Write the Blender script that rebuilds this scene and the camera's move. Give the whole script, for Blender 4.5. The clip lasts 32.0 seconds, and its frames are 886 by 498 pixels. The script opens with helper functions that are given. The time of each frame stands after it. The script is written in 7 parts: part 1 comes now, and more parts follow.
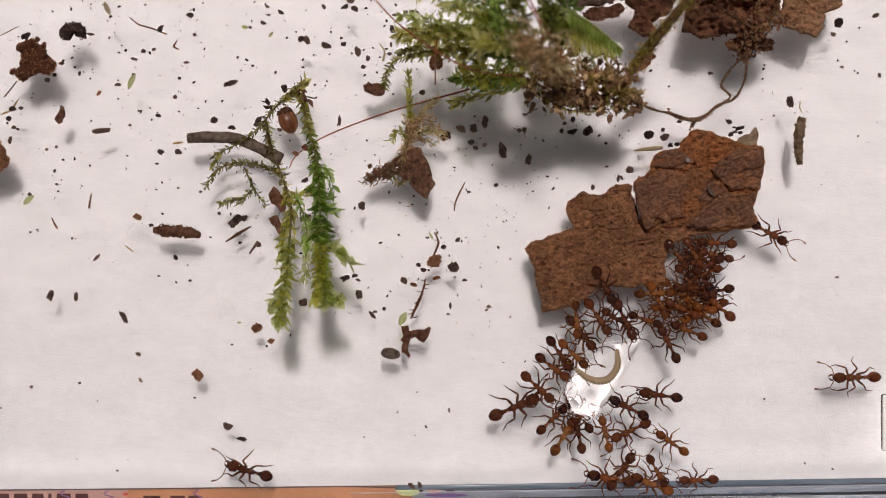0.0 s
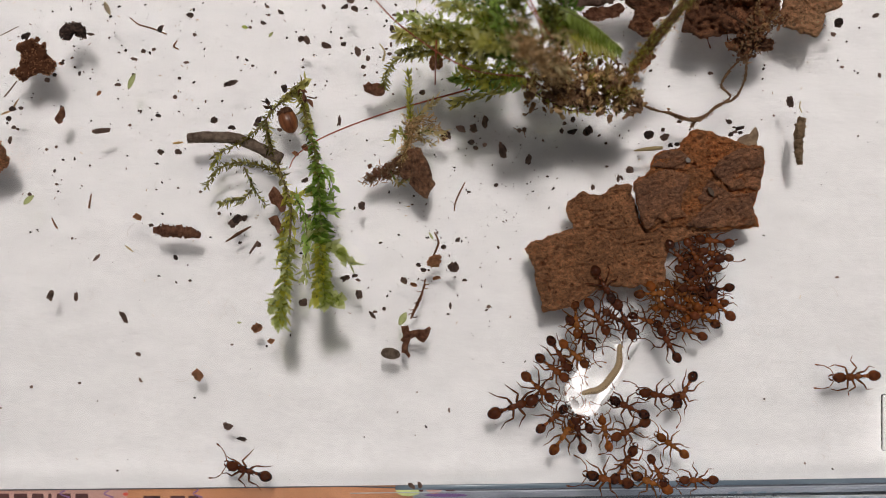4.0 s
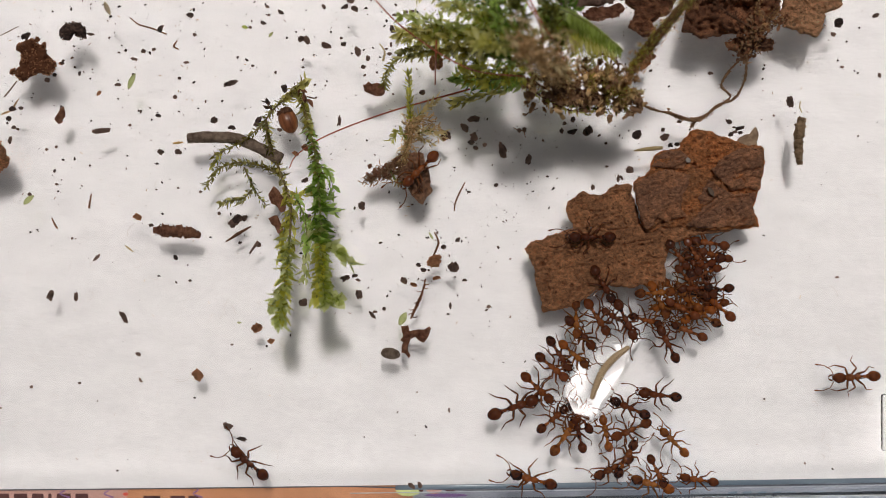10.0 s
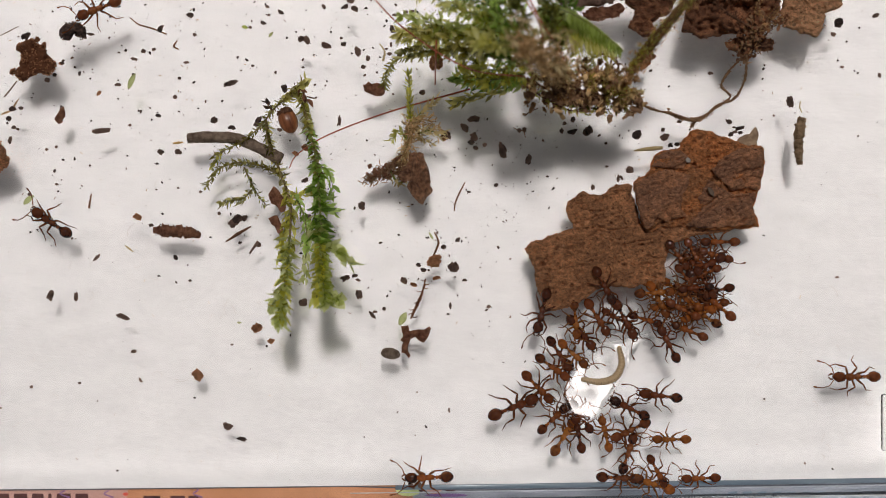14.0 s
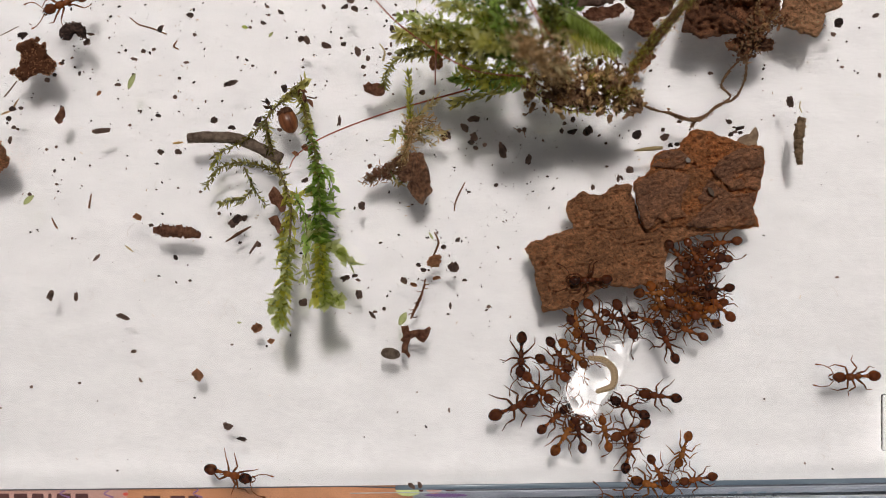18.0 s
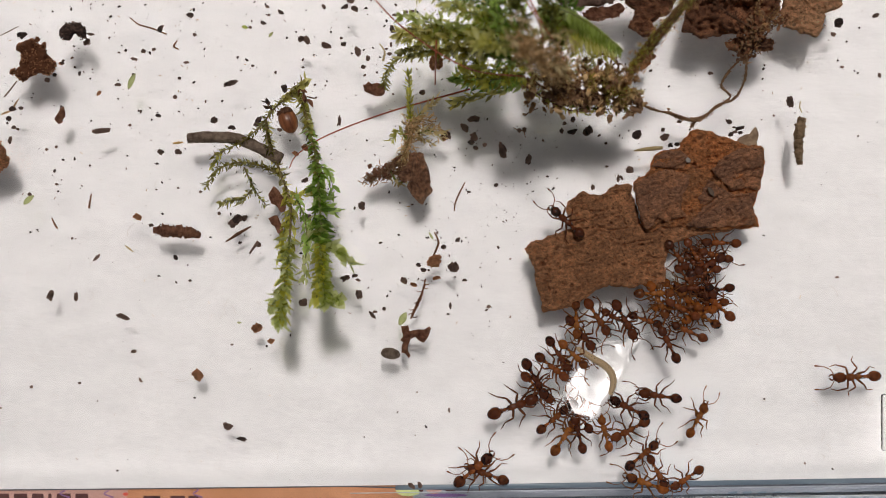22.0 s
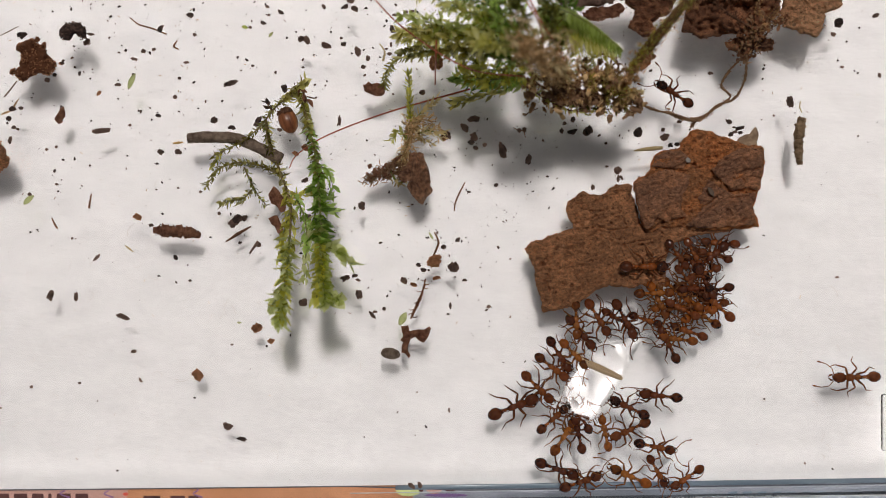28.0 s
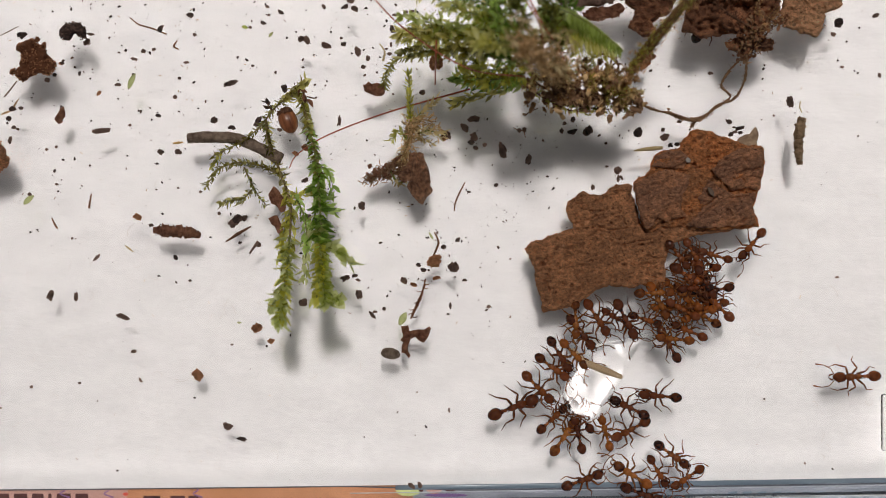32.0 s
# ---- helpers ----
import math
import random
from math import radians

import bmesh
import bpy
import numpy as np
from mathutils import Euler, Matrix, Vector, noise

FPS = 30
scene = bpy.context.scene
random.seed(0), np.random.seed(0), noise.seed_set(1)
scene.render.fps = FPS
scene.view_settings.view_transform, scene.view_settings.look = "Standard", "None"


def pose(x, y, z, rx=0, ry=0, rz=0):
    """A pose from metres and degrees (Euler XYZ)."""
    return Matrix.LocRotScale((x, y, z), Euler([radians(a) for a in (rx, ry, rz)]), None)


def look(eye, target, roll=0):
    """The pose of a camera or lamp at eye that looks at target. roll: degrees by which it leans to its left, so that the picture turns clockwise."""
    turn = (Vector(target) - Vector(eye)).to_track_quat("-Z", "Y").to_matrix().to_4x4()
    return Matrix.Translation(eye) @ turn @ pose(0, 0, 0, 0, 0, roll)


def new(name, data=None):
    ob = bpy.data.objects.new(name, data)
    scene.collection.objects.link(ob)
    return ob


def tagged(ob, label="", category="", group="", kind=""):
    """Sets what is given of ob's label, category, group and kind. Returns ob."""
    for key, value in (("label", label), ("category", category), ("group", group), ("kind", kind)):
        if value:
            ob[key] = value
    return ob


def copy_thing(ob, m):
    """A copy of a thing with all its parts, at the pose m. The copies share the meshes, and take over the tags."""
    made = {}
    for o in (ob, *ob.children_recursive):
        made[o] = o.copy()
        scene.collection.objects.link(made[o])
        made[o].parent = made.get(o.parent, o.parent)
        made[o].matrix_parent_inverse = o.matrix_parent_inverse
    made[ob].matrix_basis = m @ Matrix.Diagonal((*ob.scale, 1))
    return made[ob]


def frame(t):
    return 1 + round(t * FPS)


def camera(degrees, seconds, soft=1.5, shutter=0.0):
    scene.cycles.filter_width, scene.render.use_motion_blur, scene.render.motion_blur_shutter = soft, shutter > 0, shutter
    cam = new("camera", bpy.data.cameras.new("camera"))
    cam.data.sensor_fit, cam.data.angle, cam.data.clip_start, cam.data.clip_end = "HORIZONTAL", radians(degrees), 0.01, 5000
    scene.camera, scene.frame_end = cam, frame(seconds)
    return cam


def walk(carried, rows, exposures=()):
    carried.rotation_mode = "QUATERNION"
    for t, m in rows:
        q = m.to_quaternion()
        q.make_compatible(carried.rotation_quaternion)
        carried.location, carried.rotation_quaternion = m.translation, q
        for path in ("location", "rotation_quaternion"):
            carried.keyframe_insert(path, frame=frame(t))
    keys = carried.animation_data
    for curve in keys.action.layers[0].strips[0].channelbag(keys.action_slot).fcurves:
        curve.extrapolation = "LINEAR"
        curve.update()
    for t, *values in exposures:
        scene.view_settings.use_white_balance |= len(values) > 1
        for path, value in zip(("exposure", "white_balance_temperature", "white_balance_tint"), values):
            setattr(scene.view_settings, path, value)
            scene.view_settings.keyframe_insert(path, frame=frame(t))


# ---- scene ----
# Plan units: 1 unit = 0.056 mm, x to the right, y towards the tray's front wall, origin in a corner of the plan.
U = 0.056e-3
EYE_H = 0.0941
CX, CY = 784.0, 441.0


def at(x, y, z=0.0):
    """A place of the plan in metres; z is the height over the tray's floor, x and y are read from straight above the middle."""
    k = U * (1.0 - z / EYE_H)
    return Vector(((x - CX) * k, (CY - y) * k, z))


# ---- camera ----
cam = camera(50.0, 32.0, soft=1.0)
cam.data.dof.use_dof = True
cam.data.dof.focus_distance, cam.data.dof.aperture_fstop = 0.0932, 22.0
EYE = pose(0, 0, EYE_H)
walk(cam, [(0.0, EYE), (32.0, EYE)],
     exposures=[(0.0, -0.10, 6650, 15), (1.0, -0.08, 6650, 14), (2.0, 0.03, 6550, 11), (2.5, -0.12, 6500, 10), (3.0, -0.2, 6500, 10), (3.5, -0.2, 6500, 10), (5.5, -0.05, 6500, 10), (32.0, -0.05, 6500, 10)])

# ---- light: a round ceiling lamp behind the tray and the soft light of a pale room ----
world = bpy.data.worlds.new("room_light")
scene.world = world
world.use_nodes = True
wn = world.node_tree.nodes
wn["Background"].inputs["Color"].default_value = (1.0, 0.97, 0.95, 1)
wn["Background"].inputs["Strength"].default_value = 0.076

lamp_data = bpy.data.lights.new("ceiling_lamp", "AREA")
lamp_data.shape = "DISK"
lamp_data.size = 0.038
lamp_data.energy = 0.945
lamp_data.color = (1.0, 0.935, 0.90)
lamp = new("ceiling_lamp", lamp_data)
lamp.matrix_world = look((0.016, 0.192, 0.478), (0, 0, 0))


# ---- materials ----
def base_mat(name):
    m = bpy.data.materials.new(name)
    m.use_nodes = True
    nt = m.node_tree
    return m, nt, nt.nodes["Principled BSDF"]


def mat(name, dark, light, scale=1500, rough=0.6, bump=0.0, bump_scale=6000, spec=0.5, coat=0.0, sss=0.0,
        translucent=0.0, thin=0.0, detail=6.0, rand=0.0, stretch=(1, 1, 1), dist=1e-4):
    """A procedural surface: colour between two tones at two scales, roughness variation, fine relief."""
    m, nt, b = base_mat(name)
    n, l = nt.nodes, nt.links
    tc = n.new("ShaderNodeTexCoord")
    mp = n.new("ShaderNodeMapping")
    mp.inputs["Scale"].default_value = stretch
    l.new(tc.outputs["Object"], mp.inputs["Vector"])
    src = mp.outputs["Vector"]
    a = n.new("ShaderNodeTexNoise")
    a.inputs["Scale"].default_value, a.inputs["Detail"].default_value = scale, detail
    c = n.new("ShaderNodeTexNoise")
    c.inputs["Scale"].default_value, c.inputs["Detail"].default_value = scale * 0.22, 3
    l.new(src, a.inputs["Vector"])
    l.new(src, c.inputs["Vector"])
    mix = n.new("ShaderNodeMath")
    mix.operation = "MULTIPLY_ADD"
    l.new(a.outputs["Fac"], mix.inputs[0])
    mix.inputs[1].default_value = 0.55
    half = n.new("ShaderNodeMath")
    half.operation = "MULTIPLY"
    l.new(c.outputs["Fac"], half.inputs[0])
    half.inputs[1].default_value = 0.45
    l.new(half.outputs[0], mix.inputs[2])
    fac = mix.outputs[0]
    if rand:
        info = n.new("ShaderNodeObjectInfo")
        geo = n.new("ShaderNodeNewGeometry")
        add = n.new("ShaderNodeMath")
        add.operation = "ADD"
        l.new(info.outputs["Random"], add.inputs[0])
        l.new(geo.outputs["Random Per Island"], add.inputs[1])
        off = n.new("ShaderNodeMath")
        off.operation = "MULTIPLY_ADD"
        l.new(add.outputs[0], off.inputs[0])
        off.inputs[1].default_value = rand * 0.5
        l.new(fac, off.inputs[2])
        sub = n.new("ShaderNodeMath")
        sub.operation = "SUBTRACT"
        l.new(off.outputs[0], sub.inputs[0])
        sub.inputs[1].default_value = rand * 0.5
        fac = sub.outputs[0]
    ramp = n.new("ShaderNodeValToRGB")
    ramp.color_ramp.elements[0].position, ramp.color_ramp.elements[1].position = 0.32, 0.68
    ramp.color_ramp.elements[0].color, ramp.color_ramp.elements[1].color = (*dark, 1), (*light, 1)
    l.new(fac, ramp.inputs["Fac"])
    l.new(ramp.outputs["Color"], b.inputs["Base Color"])
    rr = n.new("ShaderNodeMapRange")
    rr.inputs["To Min"].default_value, rr.inputs["To Max"].default_value = rough * 0.8, min(1, rough * 1.2)
    l.new(a.outputs["Fac"], rr.inputs["Value"])
    l.new(rr.outputs["Result"], b.inputs["Roughness"])
    b.inputs["Specular IOR Level"].default_value = spec
    b.inputs["Coat Weight"].default_value = coat
    b.inputs["Coat Roughness"].default_value = 0.04
    if sss:
        b.inputs["Subsurface Weight"].default_value = sss
        b.inputs["Subsurface Radius"].default_value = (1.0, 0.4, 0.2)
        b.inputs["Subsurface Scale"].default_value = 0.00025
    if bump:
        f = n.new("ShaderNodeTexNoise")
        f.inputs["Scale"].default_value, f.inputs["Detail"].default_value = bump_scale, 5
        l.new(src, f.inputs["Vector"])
        bp = n.new("ShaderNodeBump")
        bp.inputs["Strength"].default_value, bp.inputs["Distance"].default_value = bump, dist
        l.new(f.outputs["Fac"], bp.inputs["Height"])
        l.new(bp.outputs["Normal"], b.inputs["Normal"])
    if translucent:
        tr = n.new("ShaderNodeBsdfTranslucent")
        l.new(ramp.outputs["Color"], tr.inputs["Color"])
        ms = n.new("ShaderNodeMixShader")
        ms.inputs["Fac"].default_value = translucent
        l.new(b.outputs["BSDF"], ms.inputs[1])
        l.new(tr.outputs["BSDF"], ms.inputs[2])
        last = ms.outputs["Shader"]
        if thin:
            tp = n.new("ShaderNodeBsdfTransparent")
            tp.inputs["Color"].default_value = (0.86, 0.92, 0.62, 1)
            mt = n.new("ShaderNodeMixShader")
            mt.inputs["Fac"].default_value = thin
            l.new(last, mt.inputs[1])
            l.new(tp.outputs["BSDF"], mt.inputs[2])
            last = mt.outputs["Shader"]
        l.new(last, n["Material Output"].inputs["Surface"])
    return m


def clear(name, ior, tint=(1, 1, 1), rough=0.0):
    m, nt, b = base_mat(name)
    b.inputs["Base Color"].default_value = (*tint, 1)
    b.inputs["Transmission Weight"].default_value = 1.0
    b.inputs["Roughness"].default_value = rough
    b.inputs["IOR"].default_value = ior
    return m


PAPER = mat("white_paper", (0.640, 0.634, 0.634), (0.758, 0.751, 0.748), scale=2200, rough=0.8, bump=0.55, bump_scale=2600, spec=0.2, stretch=(0.45, 1, 1), dist=9e-5)
CLEAR = clear("clear_plastic", 1.49)
WALLCLEAR = clear("bluish_clear_plastic", 1.45, (0.80, 0.90, 0.97))
LIQUID = clear("sugar_water", 1.38, rough=0.2)
TABLE = mat("table_top", (0.30, 0.34, 0.39), (0.40, 0.44, 0.50), scale=300, rough=0.5)
ORANGE = mat("orange_print", (0.40, 0.17, 0.07), (0.50, 0.23, 0.11), scale=900, rough=0.5)
PINKP = mat("pink_print", (0.42, 0.23, 0.19), (0.50, 0.30, 0.25), scale=900, rough=0.5)
BLUEP = mat("blue_print", (0.11, 0.16, 0.215), (0.20, 0.26, 0.33), scale=700, rough=0.4)
FOOT = mat("bluish_plastic_foot", (0.18, 0.25, 0.32), (0.34, 0.42, 0.49), scale=500, rough=0.25, stretch=(0.15, 1, 1), coat=0.4)
JOINT = mat("dark_joint", (0.05, 0.06, 0.08), (0.16, 0.17, 0.20), scale=400, rough=0.6)
# pale streaks that paint the highlight on the wall's edge
EDGE = mat("painted_edge_glint", (0.25, 0.30, 0.36), (0.80, 0.83, 0.86), scale=260, rough=0.3)
LAVENDER = mat("lavender_print", (0.22, 0.24, 0.29), (0.34, 0.36, 0.41), scale=260, rough=0.5)
INK = mat("dark_maroon_ink", (0.050, 0.016, 0.015), (0.11, 0.040, 0.036), rough=0.7, spec=0.2)
PURPLE = mat("purple_ink", (0.16, 0.07, 0.22), (0.22, 0.10, 0.30), rough=0.5)
LIME = mat("lime_print", (0.50, 0.58, 0.22), (0.60, 0.68, 0.30), rough=0.5)
REDINK = mat("red_ink", (0.5, 0.05, 0.03), (0.6, 0.08, 0.04), rough=0.5)


def bark_mat(name, deep, mid, warm, pale):
    """Bark: broad warm and grey fields, rough grain along the fibres, pale fibre tips, dark pits, coarse relief."""
    m, nt, b = base_mat(name)
    n, l = nt.nodes, nt.links
    tc = n.new("ShaderNodeTexCoord")
    mp = n.new("ShaderNodeMapping")
    mp.inputs["Rotation"].default_value = (0, 0, radians(-20))
    mp.inputs["Scale"].default_value = (0.62, 1, 1)
    l.new(tc.outputs["Object"], mp.inputs["Vector"])

    def field(scale, detail, vec, lo, hi, c0, c1, rough=0.5):
        t = n.new("ShaderNodeTexNoise")
        t.inputs["Scale"].default_value, t.inputs["Detail"].default_value, t.inputs["Roughness"].default_value = scale, detail, rough
        l.new(vec, t.inputs["Vector"])
        r = n.new("ShaderNodeValToRGB")
        r.color_ramp.elements[0].position, r.color_ramp.elements[1].position = lo, hi
        r.color_ramp.elements[0].color, r.color_ramp.elements[1].color = (*c0, 1), (*c1, 1)
        l.new(t.outputs["Fac"], r.inputs["Fac"])
        return t, r.outputs["Color"]

    def blend(kind, a, c, fac=1.0):
        x = n.new("ShaderNodeMixRGB")
        x.blend_type = kind
        x.inputs["Fac"].default_value = fac
        l.new(a, x.inputs["Color1"])
        l.new(c, x.inputs["Color2"])
        return x.outputs["Color"]

    obj, fibre = tc.outputs["Object"], mp.outputs["Vector"]
    _, broad = field(300, 7, obj, 0.40, 0.60, mid, warm, 0.6)
    _, grey = field(420, 5, fibre, 0.46, 0.66, (1, 1, 1), pale)
    grain_t, grain = field(2600, 9, fibre, 0.32, 0.68, (0.34, 0.31, 0.29), (1.75, 1.75, 1.75), 0.75)
    _, tips = field(7000, 6, fibre, 0.55, 0.70, (1, 1, 1), (1.9, 1.95, 2.0), 0.7)
    pit_t, pits = field(3600, 6, obj, 0.34, 0.42, deep, (1, 1, 1), 0.65)
    c = blend("MULTIPLY", broad, grey, 0.8)
    c = blend("MULTIPLY", c, grain, 0.9)
    c = blend("MULTIPLY", c, tips, 0.7)
    c = blend("MULTIPLY", c, pits, 0.9)
    l.new(c, b.inputs["Base Color"])
    b.inputs["Roughness"].default_value = 0.68
    b.inputs["Specular IOR Level"].default_value = 0.3
    last = None
    for t, dist in ((grain_t, 5e-4), (pit_t, 4e-4)):
        bp = n.new("ShaderNodeBump")
        bp.inputs["Strength"].default_value, bp.inputs["Distance"].default_value = 0.9, dist
        l.new(t.outputs["Fac"], bp.inputs["Height"])
        if last:
            l.new(last.outputs["Normal"], bp.inputs["Normal"])
        last = bp
    l.new(last.outputs["Normal"], b.inputs["Normal"])
    return m


BARK = bark_mat("red_brown_bark", (0.22, 0.16, 0.13), (0.55, 0.265, 0.132), (0.74, 0.350, 0.168), (0.86, 0.87, 0.90))
BARKWARM = bark_mat("orange_inner_bark", (0.30, 0.24, 0.20), (0.58, 0.270, 0.125), (0.86, 0.330, 0.120), (0.84, 0.86, 0.90))
BARKGREY = bark_mat("purple_brown_bark", (0.24, 0.19, 0.17), (0.46, 0.235, 0.140), (0.70, 0.330, 0.170), (0.92, 0.94, 0.97))
BARKDARK = bark_mat("dark_bark", (0.32, 0.26, 0.23), (0.28, 0.130, 0.072), (0.54, 0.245, 0.125), (0.88, 0.90, 0.93))
BARKTAN = bark_mat("tan_bark", (0.34, 0.27, 0.23), (0.70, 0.37, 0.195), (0.94, 0.53, 0.29), (0.97, 0.97, 0.97))
SOIL = mat("black_soil", (0.036, 0.024, 0.020), (0.23, 0.145, 0.112), scale=4000, rough=0.8, bump=0.8, bump_scale=9000, spec=0.35, rand=0.7, dist=2e-4)
SOILBROWN = mat("brown_soil", (0.22, 0.090, 0.044), (0.62, 0.295, 0.150), scale=2600, rough=0.85, bump=1.0, bump_scale=6000, spec=0.25, rand=0.6, dist=4e-4)
TWIGM = mat("grey_twig", (0.13, 0.090, 0.066), (0.42, 0.320, 0.240), scale=2200, rough=0.85, bump=0.9, bump_scale=5500, spec=0.2, dist=3e-4)
PEEL = mat("peeling_olive_bark", (0.19, 0.12, 0.066), (0.62, 0.44, 0.27), scale=2600, rough=0.8, bump=1.0, bump_scale=4500, spec=0.2, detail=9, dist=4e-4)
STRAW = mat("pale_straw", (0.45, 0.33, 0.13), (0.65, 0.52, 0.28), scale=1500, rough=0.6)
ORANGESTRAW = mat("orange_straw", (0.74, 0.40, 0.10), (0.90, 0.62, 0.24), scale=1500, rough=0.6)
HUSKM = mat("cream_husk", (0.60, 0.47, 0.27), (0.86, 0.78, 0.58), scale=1500, rough=0.45, translucent=0.3)
PALELEAF = mat("pale_leaf", (0.74, 0.78, 0.36), (0.92, 0.92, 0.62), scale=1500, rough=0.5, translucent=0.5, thin=0.6)
PALEBARK = mat("pale_bark", (0.27, 0.175, 0.105), (0.64, 0.46, 0.30), scale=1800, rough=0.7, bump=0.8, bump_scale=4000, dist=2e-4)
DEADLEAF = mat("dead_leaf", (0.13, 0.050, 0.028), (0.46, 0.22, 0.130), scale=2200, rough=0.75, bump=1.0, bump_scale=4500, spec=0.25, detail=9, dist=4e-4)
LEAFBROWN = mat("crumpled_leaf", (0.085, 0.034, 0.019), (0.66, 0.35, 0.20), scale=2400, rough=0.55, bump=1.0, bump_scale=3200, spec=0.4, detail=9, dist=9e-4)
SEEDM = mat("glossy_seed", (0.085, 0.022, 0.008), (0.56, 0.21, 0.085), scale=2600, rough=0.3, coat=0.5, stretch=(0.12, 1, 1), bump=0.4, bump_scale=2600)
SETA = mat("red_stalk", (0.30, 0.045, 0.022), (0.50, 0.12, 0.05), scale=1500, rough=0.4)
ROOT = mat("brown_root", (0.095, 0.042, 0.022), (0.32, 0.155, 0.080), scale=2500, rough=0.9, bump=0.9, bump_scale=6000, dist=3e-4)
FELT = mat("brown_moss_felt", (0.34, 0.19, 0.08), (0.88, 0.58, 0.31), scale=700, rough=0.5, rand=0.9, translucent=0.5, spec=0.5, thin=0.12)
CREAMFUZZ = mat("cream_rootlets", (0.42, 0.255, 0.105), (0.90, 0.62, 0.32), scale=900, rough=0.6, rand=0.9, spec=0.3)
FELTPALE = mat("pale_moss_felt", (0.46, 0.32, 0.13), (0.97, 0.80, 0.42), scale=700, rough=0.5, rand=0.9, translucent=0.5, spec=0.5, thin=0.2)
ROOTLIGHT = mat("tan_root", (0.17, 0.085, 0.042), (0.52, 0.31, 0.17), scale=2500, rough=0.9, bump=0.9, bump_scale=6000, dist=3e-4)
MOSS = mat("green_moss", (0.23, 0.22, 0.012), (0.92, 0.86, 0.15), scale=900, rough=0.25, rand=0.9, translucent=0.5, spec=0.6, coat=0.6, thin=0.28)
MOSSDEEP = mat("deep_green_moss", (0.13, 0.27, 0.028), (0.56, 0.74, 0.20), scale=900, rough=0.25, rand=0.9, translucent=0.5, spec=0.6, coat=0.6, thin=0.16)
MOSSYELLOW = mat("yellow_green_moss", (0.52, 0.60, 0.10), (0.91, 0.95, 0.42), scale=900, rough=0.25, rand=0.8, translucent=0.6, spec=0.6, thin=0.36, coat=0.5)
MOSSOLIVE = mat("olive_moss", (0.22, 0.18, 0.016), (0.86, 0.76, 0.22), scale=900, rough=0.3, rand=0.9, translucent=0.5, spec=0.6, coat=0.5, thin=0.28)
MOSSDARK = mat("dull_dark_moss", (0.10, 0.11, 0.012), (0.46, 0.45, 0.09), scale=900, rough=0.4, rand=0.6, translucent=0.5, spec=0.4, coat=0.3, thin=0.10)
MOSSPALE = mat("pale_glint_moss", (0.60, 0.56, 0.10), (0.98, 0.94, 0.36), scale=900, rough=0.3, rand=0.8, translucent=0.6, spec=0.6, coat=0.4, thin=0.30)
MOSSBRIGHT = mat("bright_green_moss", (0.24, 0.43, 0.035), (0.64, 0.88, 0.22), scale=900, rough=0.25, rand=0.9, translucent=0.55, spec=0.6, coat=0.6, thin=0.20)
COMBM = mat("translucent_green_frond", (0.24, 0.34, 0.030), (0.62, 0.74, 0.20), scale=900, rough=0.3, rand=0.7, translucent=0.55, spec=0.6, coat=0.4, thin=0.22)
STEMBROWN = mat("brown_moss_stem", (0.11, 0.075, 0.020), (0.34, 0.26, 0.09), scale=1500, rough=0.6)
STEMG = mat("moss_stem", (0.12, 0.15, 0.03), (0.28, 0.29, 0.08), scale=1500, rough=0.6)
LARVAM = mat("larva_skin", (0.56, 0.37, 0.19), (0.82, 0.63, 0.39), scale=1800, rough=0.3, coat=0.3)
LARVAD = mat("larva_gut", (0.10, 0.065, 0.03), (0.16, 0.11, 0.06), scale=1800, rough=0.4)
FLECK = mat("rusty_fleck", (0.14, 0.060, 0.025), (0.55, 0.38, 0.18), scale=1500, rough=0.7, rand=1.0)
FIBRE = mat("pale_fibre", (0.42, 0.38, 0.34), (0.55, 0.50, 0.46), scale=2000, rough=0.7)

ANT_TONES = {
    "dark": (mat("ant_dark_thorax", (0.032, 0.0062, 0.0022), (0.23, 0.052, 0.0110), scale=3000, rough=0.2, bump=0.5, bump_scale=12000, dist=8e-5, coat=0.5, rand=0.4),
             mat("ant_dark_gaster", (0.014, 0.0034, 0.0017), (0.150, 0.034, 0.0085), scale=1300, rough=0.13, coat=0.6, rand=0.5),
             mat("ant_dark_leg", (0.048, 0.014, 0.005), (0.22, 0.068, 0.024), scale=2500, rough=0.25)),
    "red": (mat("ant_red_thorax", (0.060, 0.0130, 0.0033), (0.42, 0.112, 0.0200), scale=3000, rough=0.2, bump=0.5, bump_scale=12000, dist=8e-5, coat=0.5, rand=0.4),
            mat("ant_red_gaster", (0.023, 0.0053, 0.0022), (0.26, 0.062, 0.0135), scale=1300, rough=0.13, coat=0.6, rand=0.5),
            mat("ant_red_leg", (0.070, 0.021, 0.007), (0.30, 0.100, 0.031), scale=2500, rough=0.25)),
    "amber": (mat("ant_amber_thorax", (0.13, 0.034, 0.0055), (0.55, 0.185, 0.030), scale=3000, rough=0.2, bump=0.5, bump_scale=12000, dist=8e-5, coat=0.5, rand=0.4),
              mat("ant_amber_gaster", (0.050, 0.0110, 0.0024), (0.44, 0.120, 0.0155), scale=1300, rough=0.13, coat=0.6, rand=0.5),
              mat("ant_amber_leg", (0.12, 0.042, 0.010), (0.34, 0.128, 0.034), scale=2500, rough=0.25)),
}
EYEM = mat("ant_eye", (0.004, 0.003, 0.003), (0.012, 0.008, 0.008), rough=0.2)


